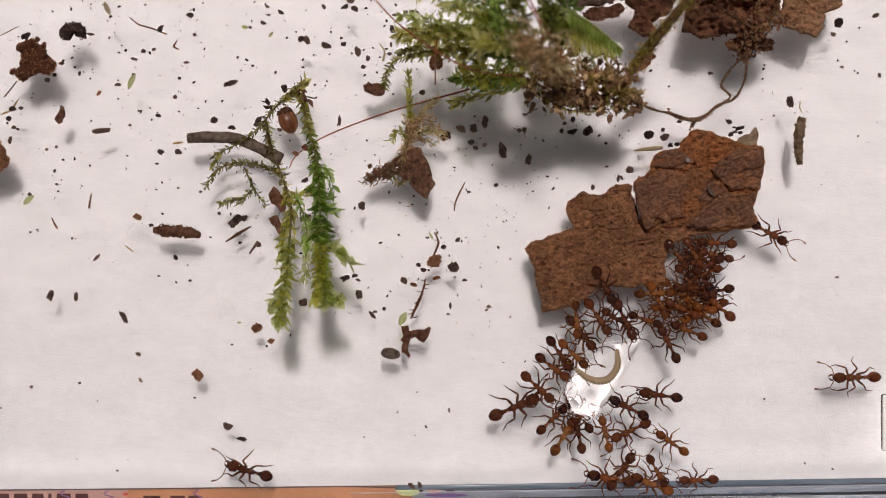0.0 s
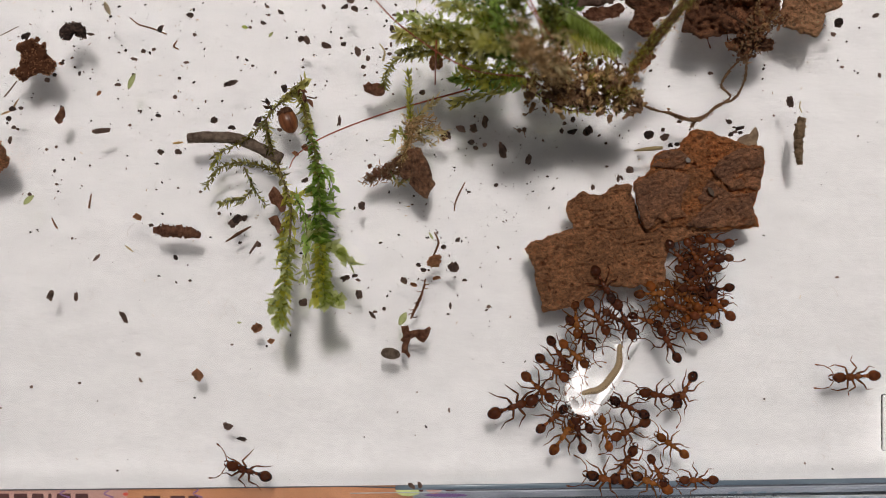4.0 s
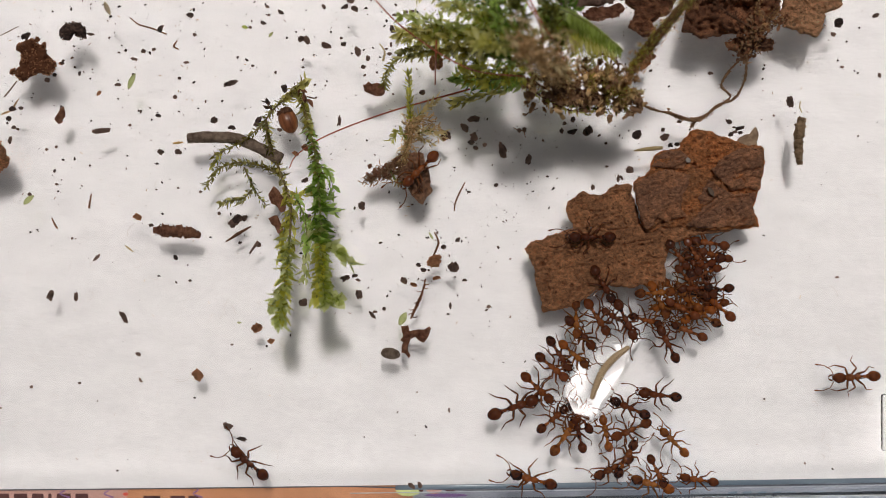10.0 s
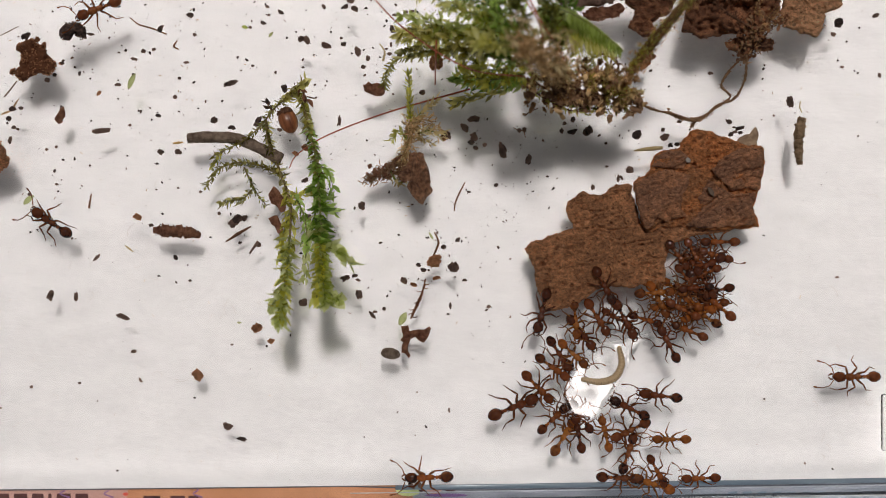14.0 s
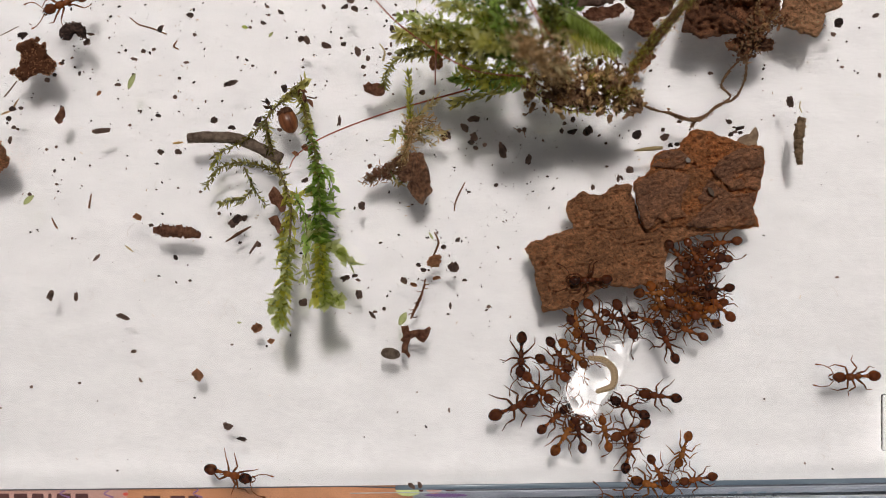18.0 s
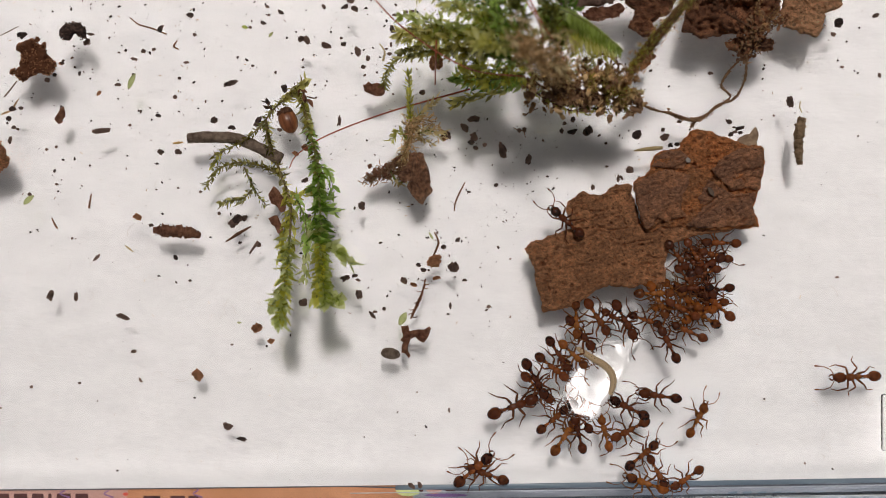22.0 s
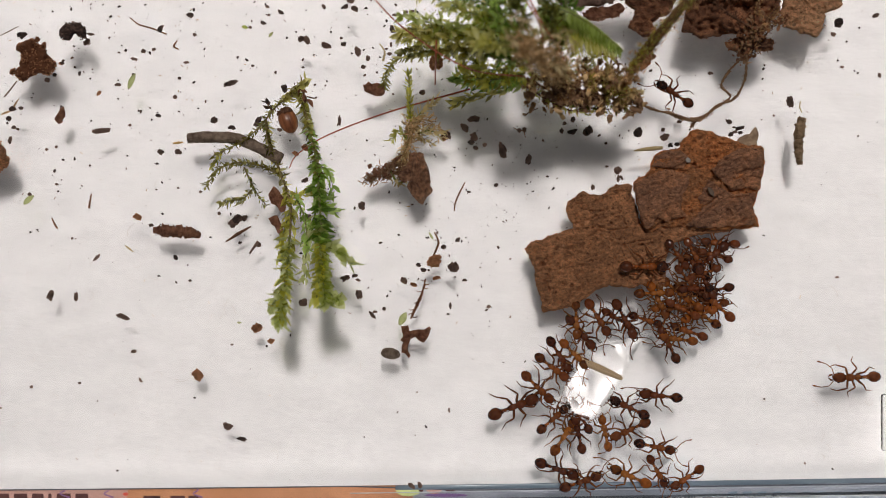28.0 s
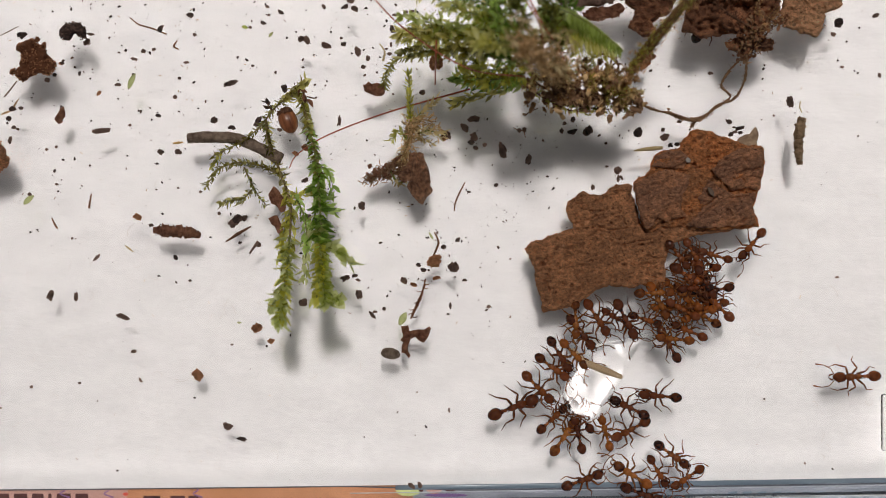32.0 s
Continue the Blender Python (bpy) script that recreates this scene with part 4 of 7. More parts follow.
crumbs([(790, 240, 8, 8, 0), (834, 252, 6, 5, 0), (842, 262, 5, 4, -30), (858, 257, 4, 3.6, 0), (919, 231, 3.5, 4, 0), (928, 230, 3.4, 5, 0),
        (889, 268, 6, 14, 10), (935, 282, 5, 9, -15), (994, 232, 4, 5, 0), (1012, 234, 8, 4.5, 0), (1041, 232, 10, 7, 50), (1014, 212, 4, 6, -20), (999, 218, 3, 3, 0), (961, 249, 2.2, 2.6, 0)])
crumbs([(1173, 230, 3.5, 3.6, 0), (1177, 243, 8, 5, 40), (1094, 316, 3, 6, 0), (1074, 295, 3.6, 2, 0), (1049, 332, 3.5, 5, 0), (1072, 254, 3, 2.4, 0),
        (1198, 256, 5, 3.5, 0), (1186, 257, 4, 4, 0), (1290, 216, 6, 4, -15), (1202, 216, 4.5, 3, 0), (1293, 238, 5, 4, 40), (1310, 235, 4.5, 3, 0), (878, 328, 4.5, 3.6, 10), (640, 364, 6, 7, 0)])
crumbs([(1398, 180, 6, 9, 0), (1484, 41, 8, 9, 0), (1474, 61, 5, 4, -20), (1549, 28, 6, 4, 20), (1490, 119, 4, 2.6, 0), (1498, 74, 2, 2, 0), (1369, 205, 2.4, 2, 0), (1257, 130, 5, 3, 0),
        (1481, 491, 4, 2, 0), (1352, 706, 2, 2, 0), (1424, 820, 2, 2, 0), (594, 374, 5, 3, 0), (545, 386, 6, 7, 30), (540, 320, 6, 4, 20), (536, 535, 7, 7, 0), (636, 521, 6, 8, 20)])
crumbs([(612, 492, 8, 5, 25), (628, 488, 5, 3.5, 10), (634, 496, 5, 2.5, -15), (659, 558, 8, 3, -50), (664, 552, 5, 2.5, 5), (680, 547, 3.5, 3.4, 20), (715, 497, 7, 5, -40), (741, 469, 4.5, 4, -40),
        (749, 478, 5, 4, -10), (803, 473, 9, 10, 30), (785, 437, 4.5, 4.5, 0), (822, 496, 4, 2.4, 0), (797, 541, 2.4, 6, 0), (865, 543, 4, 3, 30), (420, 388, 9, 8, 30), (433, 386, 6, 5, 20)])
crumbs([(810, 425, 4, 4, 0), (861, 549, 3, 2, 20), (793, 556, 3, 2, 0), (756, 421, 4, 2, 0), (774, 412, 2, 3, 0), (1100, 315, 2.4, 5, 30), (1310, 227, 8, 3.5, 12), (1300, 234, 5, 3, 20), (1556, 134, 3, 5, 20)])
crumbs([(732, 504, 6, 4, -15), (66, 70, 4, 6, 20), (108, 113, 4, 3, 0), (78, 80, 4, 6, -30)], SOILBROWN, "small red-brown crumb of soil")
crumbs([(413, 395, 9, 7, 30), (458, 434, 5, 4, 20), (425, 430, 3.6, 2.4, 20), (495, 230, 5, 3.4, -15), (456, 215, 4, 10, -25), (795, 726, 1.8, 5, 10), (903, 561, 1.6, 3, 0), (337, 497, 3, 2, 0)])
crumbs([(244, 384, 8, 5, -30), (768, 464, 13, 10, 10), (454, 580, 10, 8, 20), (773, 492, 7, 3, 10), (772, 108, 12, 14, 0), (480, 604, 6, 5, 0), (523, 272, 6, 4, -30),
        (786, 243, 6, 7, 0), (176, 165, 3, 5, -20), (540, 262, 5, 7, 30)],
       SOILBROWN, "small red-brown crumb of soil", "soil_crumb")


# crumbs that passing ants push: seconds, x, y, turn
SHOVES = (((1148, 239, 9, 8, 0), ((0, 1148, 239, 0), (6.2, 1148, 239, 0), (6.9, 1127, 239, 30), (26.6, 1127, 239, 30), (27.8, 1129, 235, 50), (32, 1129, 235, 50))),
          ((1114, 301, 7, 6.5, 0), ((0, 1114, 301, 0), (24.0, 1114, 301, 0), (24.5, 1093, 302, 40), (32, 1093, 302, 40))),
          ((858, 217, 5, 11, 0), ((0, 858, 217, 0), (6.6, 858, 217, 0), (7.1, 838, 211, -80), (32, 838, 211, -80))),
          ((815, 228, 9, 5.5, -20), ((0, 815, 228, -20), (7.0, 815, 228, -20), (7.4, 812, 238, -20), (8.6, 812, 238, -20), (9.2, 822, 226, -40), (32, 822, 226, -40))),
          ((838, 228, 6, 8, 20), ((0, 838, 228, 20), (6.8, 838, 228, 20), (7.2, 839, 243, 30), (32, 839, 243, 30))),
          ((220, 562, 11, 4.5, -66), ((0, 220, 562, -66), (12.45, 220, 562, -66), (12.75, 219, 561, -28), (32, 219, 561, -28))),
          ((245, 627, 5, 3.5, -30), ((0, 245, 627, -30), (12.2, 245, 627, -30), (12.5, 237, 622, 10), (32, 237, 622, 10))),
          ((46, 65, 8, 5.5, 30), ((0, 46, 65, 30), (17.4, 46, 65, 30), (18.2, 39, 63, 8), (32, 39, 63, 8))),
          ((140, 62, 7, 5, 0), ((0, 140, 62, 0), (14.1, 140, 62, 0), (14.6, 154, 75, 40), (32, 154, 75, 40))))
SHOVED = [(crumbs([row], label="black crumb of soil pushed about by ants")[0], way) for row, way in SHOVES]


def leaf_bit(name, x, y, length, width, rz, label, material=PALELEAF, z=2.0, fold=0.25):
    """A small folded leaf with thickness."""
    n = 7
    vs, fs = [], []
    for i in range(n + 1):
        t = i / n
        w = width * math.sin(math.pi * min(1, t * 0.92 + 0.06)) ** 0.8
        zz = 2.0 * math.sin(t * 2.6)
        for s in (-1, 0, 1):
            vs.append(Vector(((t - 0.5) * length * U, s * w * U, (zz + abs(s) * w * fold) * U)))
    for i in range(n):
        for s in (0, 1):
            a = i * 3 + s
            fs.append([a, a + 1, a + 4, a + 3])
    ob = from_lists(name, vs, fs, material)
    sol = ob.modifiers.new("thickness", "SOLIDIFY")
    sol.thickness = 0.7 * U
    ob.matrix_basis = Matrix.Translation(at(x, y, z * U)) @ Matrix.Rotation(radians(rz), 4, "Z")
    return tagged(ob, label, "leaf")


leaf_bit("leaf_bit", 234, 144, 30, 5, 65, "pale green translucent leaf bit")
HUSK = leaf_bit("husk", 191, 16, 26, 4.5, -66, "cream-coloured empty seed husk on the floor", HUSKM, z=3)
leaf_bit("leaf_bit", 52, 354, 24, 5, 40, "pale green translucent leaf bit")
leaf_bit("leaf_bit", 713, 564, 26, 6.5, 62, "pale green translucent leaf bit")
leaf_bit("leaf_bit", 434, 49, 12, 3, -15, "tiny bright green leaf bit", MOSSYELLOW)
leaf_bit("leaf_bit", 480, 62, 12, 2.5, 50, "tiny pale green leaf bit")
leaf_bit("leaf_bit", 763, 418, 16, 2, -60, "narrow pale leaf bit")
leaf_bit("leaf_bit", 28, 186, 26, 1.6, 60, "narrow pale brown leaf bit", FELT)
leaf_bit("leaf_bit", 12, 200, 20, 2.0, 20, "narrow pale brown leaf bit", FELT)
leaf_bit("leaf_bit", 424, 571, 8, 2, 0, "tiny pale green leaf bit")


leaf_bit("husk", 1258, 340, 18, 4, -60, "grey-green seed husk lying on the bark", TWIGM, z=38)
lump("white_grain", 1216, 283, (7, 4, 3), -30, FIBRE, "pale grey grain lying on the bark", "grain", 44, z=34, amp=0.5)


def specks():
    """Fine dust and grains strewn over the tray floor, thicker towards its back."""
    rng = random.Random(8)
    vs, fs = [], []
    n = 0
    while n < 760:
        x, y = rng.uniform(-10, 1570), rng.uniform(-10, 850)
        dens = max(0.022, 1.0 - y / 620) * (1.0 if x < 1180 else 0.35)
        if 880 < x < 1330 and y > 400:
            dens *= 0.1
        if rng.random() > dens:
            continue
        r = rng.choice((0.6, 0.7, 0.8, 0.9, 1.2, 1.6, 2.1))
        blob(vs, fs, at(x, y, r * 0.6 * U), (r * U * rng.uniform(0.8, 1.8), r * U, r * 0.7 * U), 6, 4, 0.5, 1.7, rng.random() * 50,
             Matrix.Rotation(rng.uniform(0, 3.1), 3, "Z"))
        n += 1
    for k in range(210):
        x, y = rng.gauss(850, 110), rng.gauss(400, 130)
        if x > 940 and y > 410 or x > 1100 or y < 10:
            continue
        r = rng.choice((0.5, 0.6, 0.7, 0.8, 1.0, 1.3))
        blob(vs, fs, at(x, y, r * 0.6 * U), (r * U * rng.uniform(0.8, 2.2), r * U, r * 0.7 * U), 6, 4, 0.5, 1.7, rng.random() * 50, Matrix.Rotation(rng.uniform(0, 3.1), 3, "Z"))
    ob = from_lists("soil_dust", vs, fs, SOIL)
    return tagged(ob, "fine dark soil grains strewn over the clear floor", "dust", kind="stuff")


specks()


def fibres():
    """Fine pale hairs on the floor."""
    rng = random.Random(21)
    vs, fs = [], []
    for k in range(120):
        x, y = rng.uniform(20, 1540), rng.uniform(300, 830)
        if 860 < x < 1330:
            continue
        a = rng.uniform(0, 6.28)
        reach = rng.choice((1.0, 1.4, 1.9, 3.0))
        pts = []
        turn = rng.uniform(-0.5, 0.5)
        for i in range(10):
            pts.append(at(x, y, 0.6 * U))
            a += turn + rng.uniform(-0.5, 0.5)
            x, y = x + reach * math.cos(a), y + reach * math.sin(a)
        tube(vs, fs, pts, [0.33 * U] * 10, 4)
    ob = from_lists("lint", vs, fs, FIBRE)
    return tagged(ob, "fine pale hairs of lint on the floor", "lint", kind="stuff")


fibres()


def tan_bits():
    """Tiny tan and rusty flecks between the crumbs."""
    rng = random.Random(33)
    vs, fs = [], []
    n = 0
    while n < 170:
        x, y = rng.uniform(0, 1560), rng.uniform(0, 840)
        if rng.random() > max(0.12, 1.0 - y / 700) or (880 < x < 1330 and y > 400):
            continue
        r = rng.uniform(0.45, 0.85)
        blob(vs, fs, at(x, y, r * 0.5 * U), (r * U * rng.uniform(1.3, 5.0), r * U, r * 0.6 * U), 6, 4, 0.6, 1.7, rng.random() * 50, Matrix.Rotation(rng.uniform(0, 3.1), 3, "Z"))
        n += 1
    ob = from_lists("plant_flecks", vs, fs, FLECK)
    return tagged(ob, "tiny tan and rusty plant flecks on the floor", "plant scraps", kind="stuff")


tan_bits()


# ---- moss ----
def leaves_along(vs, fs, pts, rng, count, length, width, spread, droop=0.0, t0=0.0, t1=1.0, tip_grow=0.0):
    """Pointed, cupped leaves set spirally on a stem."""
    n = len(pts)
    for k in range(count):
        t = t0 + (t1 - t0) * (k + rng.random()) / count
        u = t * (n - 1)
        i = min(int(u), n - 2)
        p = pts[i].lerp(pts[i + 1], u - i)
        d = (pts[min(i + 1, n - 1)] - pts[max(i - 1, 0)]).normalized()
        s = d.cross(Vector((0, 0, 1)))
        s = s.normalized() if s.length > 1e-6 else Vector((1, 0, 0))
        up = s.cross(d)
        a = k * 2.4 + rng.uniform(-0.5, 0.5)
        out = s * math.cos(a) + up * math.sin(a)
        sp = spread * rng.uniform(0.7, 1.3)
        way = (d * math.cos(sp) + out * math.sin(sp)).normalized()
        side = way.cross(out)
        side = side.normalized() if side.length > 1e-6 else s
        lift = side.cross(way)
        ln = length * U * rng.uniform(0.7, 1.25) * (1 + tip_grow * t)
        w = width * U * rng.uniform(0.8, 1.2)
        o = len(vs)
        curl = lift * ln * rng.uniform(-0.16, 0.26) + side * ln * rng.uniform(-0.08, 0.08)
        cup = lift * w * 0.6
        mid = [p, p + way * ln * 0.45 + curl * 0.3, p + way * ln * 0.76 + curl * 1.1]
        tip = p + way * ln + curl * 2.2 - Vector((0, 0, droop * ln))
        vs.extend([mid[0], p + way * ln * 0.14 + side * w * 0.65 + cup * 0.5, p + way * ln * 0.14 - side * w * 0.65 + cup * 0.5,
                   mid[1], mid[1] + side * w + cup, mid[1] - side * w + cup, mid[2], mid[2] + side * w * 0.62 + cup * 0.5, mid[2] - side * w * 0.62 + cup * 0.5, tip])
        fs.extend([[o, o + 1, o + 3], [o + 1, o + 4, o + 3], [o, o + 3, o + 2], [o + 2, o + 3, o + 5],
                   [o + 3, o + 4, o + 7, o + 6], [o + 3, o + 6, o + 8, o + 5], [o + 6, o + 7, o + 9], [o + 6, o + 9, o + 8]])


def frond_at(place, parent, ctrl, stem_r, reach, material, seed, origin, gap=7.0, leaf=8.0, stem_mat=None, wide=3.9):
    """A feathery shoot: a stem with two rows of short leafy side branches that grow shorter to the tip."""
    rng = random.Random(seed)
    pts = [p - origin for p in spline(place(ctrl), 40)]
    vs, fs = [], []
    tube(vs, fs, pts, [stem_r * U * (1 - 0.7 * i / 39) for i in range(40)], 6, 0.1, seed)
    length = sum((b - a).length for a, b in zip(pts, pts[1:]))
    n = int(length / (gap * U))
    lv, lf = [], []
    for k in range(n):
        t = (k + rng.random() * 0.6) / n
        u = t * 39
        i = min(int(u), 38)
        p = pts[i].lerp(pts[i + 1], u - i)
        d = (pts[i + 1] - pts[i]).normalized()
        s = d.cross(Vector((0, 0, 1))).normalized() * (1 if k % 2 else -1)
        w = reach * U * (1.05 - 0.75 * t) * rng.uniform(0.6, 1.2) * min(1.0, 0.4 + t * 4)
        way = (s * 0.8 + d * 0.62 + Vector((0, 0, rng.uniform(-0.35, 0.45)))).normalized()
        twig = [p + way * w * q / 5 + d * w * 0.10 * (q / 5) ** 2 for q in range(6)]
        tube(vs, fs, twig, [0.7 * U, 0.65 * U, 0.6 * U, 0.5 * U, 0.4 * U, 0.25 * U], 4)
        leaves_along(lv, lf, twig, rng, max(5, int(w / U / 3.2)), leaf * 1.25, wide, 0.7)
    leaves_along(lv, lf, pts, rng, int(length / U / 4.5), leaf * 1.5, wide * 1.1, 0.7)
    st = from_lists("stem", vs, fs, stem_mat or STEMG, parent)
    tagged(from_lists("foliage", lv, lf, material, st), kind="stuff")
    return st


def shoot_at(place, parent, ctrl, stem_r, count, length, width, spread, material, seed, n=26, stem_mat=STEMG, tip_grow=0.0, t0=0.0, origin=Vector((0, 0, 0))):
    """One moss shoot of a thing: stem and, under it, the leaves."""
    rng = random.Random(seed)
    pts = [p - origin for p in spline(place(ctrl), n)]
    vs, fs = [], []
    tube(vs, fs, pts, [stem_r * U * (1 - 0.6 * i / (n - 1)) for i in range(n)], 6, 0.1, seed)
    st = from_lists("stem", vs, fs, stem_mat, parent)
    vs, fs = [], []
    leaves_along(vs, fs, pts, rng, count, length, width, spread, tip_grow=tip_grow, t0=t0)
    lf = from_lists("foliage", vs, fs, material, st)
    tagged(lf, kind="stuff")
    return st


def shoot(*a, **k):
    return shoot_at(at_all, *a, **k)


def fuzz(place, parent, ctrl, spread, count, reach, material, seed, origin, name="fuzz", holes=-9.0):
    """Matted short hairs along a line; spread in units, widest in the middle."""
    rng = random.Random(seed)
    pts = [p - origin for p in spline(place(ctrl), 60)]
    vs, fs = [], []
    for k in range(count):
        u = rng.random()
        i = min(int(u * 59), 58)
        d = (pts[i + 1] - pts[i]).normalized()
        w = spread * (0.6 + 0.4 * math.sin(math.pi * u))
        p = pts[i] + Vector((rng.gauss(0, w * 0.5), rng.gauss(0, w * 0.5), rng.gauss(0, w * 0.35))) * U
        if noise.noise(Vector((p.x, p.y, 0)) / U * 0.055 + Vector((0, 0, seed))) < holes:
            continue
        way = (d * rng.choice((-1, 1, 1)) + Vector((rng.gauss(0, 0.8), rng.gauss(0, 0.8), rng.gauss(0, 0.4)))).normalized()
        hair = []
        for q in range(5):
            hair.append(p)
            way = (way + Vector((rng.gauss(0, 0.35), rng.gauss(0, 0.35), rng.gauss(0, 0.2)))).normalized()
            p = p + way * reach * U / 4
        g = rng.uniform(0.55, 1.25)
        tube(vs, fs, hair, [0.5 * g * U, 0.9 * g * U, 1.0 * g * U, 0.8 * g * U, 0.3 * g * U], 4)
    return tagged(from_lists(name, vs, fs, material, parent, "matted brown hairs"), kind="stuff")


def comb(place, parent, ctrl, reach, material, seed, origin):
    """A one-sided frond: a stem with close, parallel, slightly curved leaves to one side and short ones to the other."""
    rng = random.Random(seed)
    pts = [p - origin for p in spline(place(ctrl), 60)]
    vs, fs = [], []
    tube(vs, fs, pts, [1.8 * U * (1 - 0.7 * i / 59) for i in range(60)], 6, 0.1, seed)
    st = from_lists("stem", vs, fs, STEMG, parent)
    vs, fs = [], []
    for i in range(1, 59):
        d = (pts[i + 1] - pts[i - 1]).normalized()
        side = d.cross(Vector((0, 0, 1))).normalized()
        for way, ln in ((side, reach), (-side, reach * 0.3)):
            ln *= U * rng.uniform(0.7, 1.15) * (1.0 - 0.55 * (i / 59) ** 2)
            lean = d * rng.uniform(0.35, 0.8) + Vector((0, 0, rng.uniform(-0.25, 0.15)))
            leaf = [pts[i] + (way + lean * q) * ln * q for q in (0.0, 0.3, 0.6, 0.85, 1.0)]
            w = rng.uniform(1.6, 3.6) * U
            o = len(vs)
            for q, p in enumerate(leaf):
                k = (0.7, 1.0, 0.85, 0.5, 0.05)[q] * w
                vs.extend((p - d * k, p + Vector((0, 0, 0.35 * k)), p + d * k))
            for q in range(4):
                a = o + q * 3
                fs.extend(([a, a + 1, a + 4, a + 3], [a + 1, a + 2, a + 5, a + 4]))
    tagged(from_lists("foliage", vs, fs, material, st), kind="stuff")
    return st


def moss_sprig():
    root = thing("moss_sprig", Matrix.Translation(at(520, 300)), "sprig of green moss with feathery branches and leafy tips", "moss")
    o = at(520, 300)
    # two leafy tips that rise from the floor
    shoot(root, [(528, 160, 14), (543, 215, 18), (556, 265, 24), (562, 310, 36)], 2.6, 62, 15, 4.6, 0.75, MOSSOLIVE, 1, 30, origin=o, stem_mat=STEMBROWN)
    shoot(root, [(546, 225, 19), (557, 270, 25), (564, 330, 44)], 2.2, 30, 17, 5.0, 0.8, MOSSBRIGHT, 64, 24, origin=o)
    shoot(root, [(560, 290, 32), (564, 330, 44), (567, 380, 66), (569, 440, 100)], 3.0, 56, 21, 7.6, 0.8, MOSSBRIGHT, 61, 36, origin=o)
    shoot(root, [(562, 330, 46), (568, 390, 74), (569, 430, 96)], 2.4, 26, 26, 8.0, 1.0, MOSSDEEP, 65, 20, origin=o)
    shoot(root, [(566, 400, 78), (568, 440, 98), (572, 490, 128), (576, 540, 150)], 3, 80, 21, 6.5, 0.7, MOSSYELLOW, 2, 26, origin=o)
    shoot(root, [(568, 430, 96), (566, 480, 122), (560, 530, 144)], 2.6, 50, 20, 6, 0.65, MOSS, 62, 20, origin=o)
    shoot(root, [(568, 440, 102), (592, 442, 110), (624, 468, 116)], 2, 18, 22, 7, 0.28, MOSSYELLOW, 3, 16, origin=o)
    shoot(root, [(575, 505, 134), (588, 524, 142), (600, 530, 148)], 2, 14, 17, 9, 0.35, MOSSYELLOW, 31, 12, origin=o)
    shoot(root, [(558, 380, 50), (544, 430, 54), (538, 494, 50)], 1.6, 34, 18, 4.5, 0.5, MOSSYELLOW, 32, 16, origin=o)
    shoot(root, [(520, 340, 40), (540, 390, 52), (542, 440, 54)], 1.6, 26, 18, 5, 0.7, MOSSBRIGHT, 63, 16, origin=o)
    shoot(root, [(470, 212, 12), (480, 262, 16), (496, 306, 22), (514, 360, 48), (512, 430, 82), (504, 500, 122), (496, 566, 152)], 3, 70, 19, 5.0, 0.8, MOSS, 4, 40, origin=o, tip_grow=0.2, t0=0.42, stem_mat=STEMBROWN)
    shoot(root, [(470, 212, 13), (480, 262, 17), (496, 306, 23), (514, 360, 49)], 2.4, 54, 13, 4.0, 0.85, MOSSOLIVE, 41, 24, origin=o, stem_mat=STEMBROWN)
    shoot(root, [(512, 420, 82), (506, 500, 124), (496, 572, 154)], 2.6, 76, 20, 5, 0.7, MOSSYELLOW, 5, 26, origin=o)
    shoot(root, [(505, 505, 128), (490, 526, 138), (480, 544, 142)], 2, 16, 18, 4.5, 0.5, MOSSYELLOW, 51, 12, origin=o)
    shoot(root, [(502, 530, 136), (492, 552, 146), (490, 574, 150)], 2, 16, 18, 4.5, 0.5, MOSSYELLOW, 52, 12, origin=o)
    shoot(root, [(514, 370, 52), (500, 420, 60), (498, 460, 70)], 1.8, 28, 16, 4.5, 0.6, MOSS, 53, 14, origin=o)
    # feathery side branches: dull short leaves on brown stems
    shoot(root, [(538, 146, 16), (515, 165, 16), (486, 192, 16), (462, 222, 20), (430, 250, 27), (378, 276, 14)], 2.4, 104, 11, 3.0, 0.9, MOSSOLIVE, 6, 36, origin=o, stem_mat=STEMBROWN)
    shoot(root, [(500, 312, 22), (465, 295, 22), (425, 288, 18), (388, 300, 12), (364, 332, 6)], 2.2, 96, 11, 3.0, 0.85, MOSSOLIVE, 7, 30, origin=o, stem_mat=STEMBROWN)
    shoot(root, [(432, 296, 14), (444, 322, 12), (456, 344, 9), (472, 364, 5)], 1.6, 34, 11, 2.4, 0.8, MOSSDARK, 8, 20, origin=o, stem_mat=STEMBROWN)
    shoot(root, [(446, 336, 10), (430, 352, 9), (408, 356, 7), (388, 362, 4)], 1.8, 40, 12, 3.4, 0.8, MOSSOLIVE, 9, 20, origin=o, stem_mat=STEMBROWN)
    shoot(root, [(396, 268, 18), (384, 280, 12), (374, 296, 8)], 1.2, 16, 12, 3.0, 0.8, MOSS, 16, 12, origin=o, stem_mat=STEMBROWN)
    shoot(root, [(470, 212, 20), (472, 240, 24), (478, 272, 26)], 1.6, 24, 11, 2.6, 0.75, MOSSDARK, 10, 16, origin=o, stem_mat=STEMBROWN)
    shoot(root, [(496, 182, 16), (520, 168, 18), (542, 144, 18)], 2, 26, 17, 5, 0.6, MOSSOLIVE, 11, 14, origin=o, stem_mat=STEMBROWN)
    shoot(root, [(526, 160, 16), (538, 190, 22), (548, 226, 22)], 2, 24, 16, 5, 0.65, MOSSPALE, 12, 14, origin=o, stem_mat=STEMBROWN)
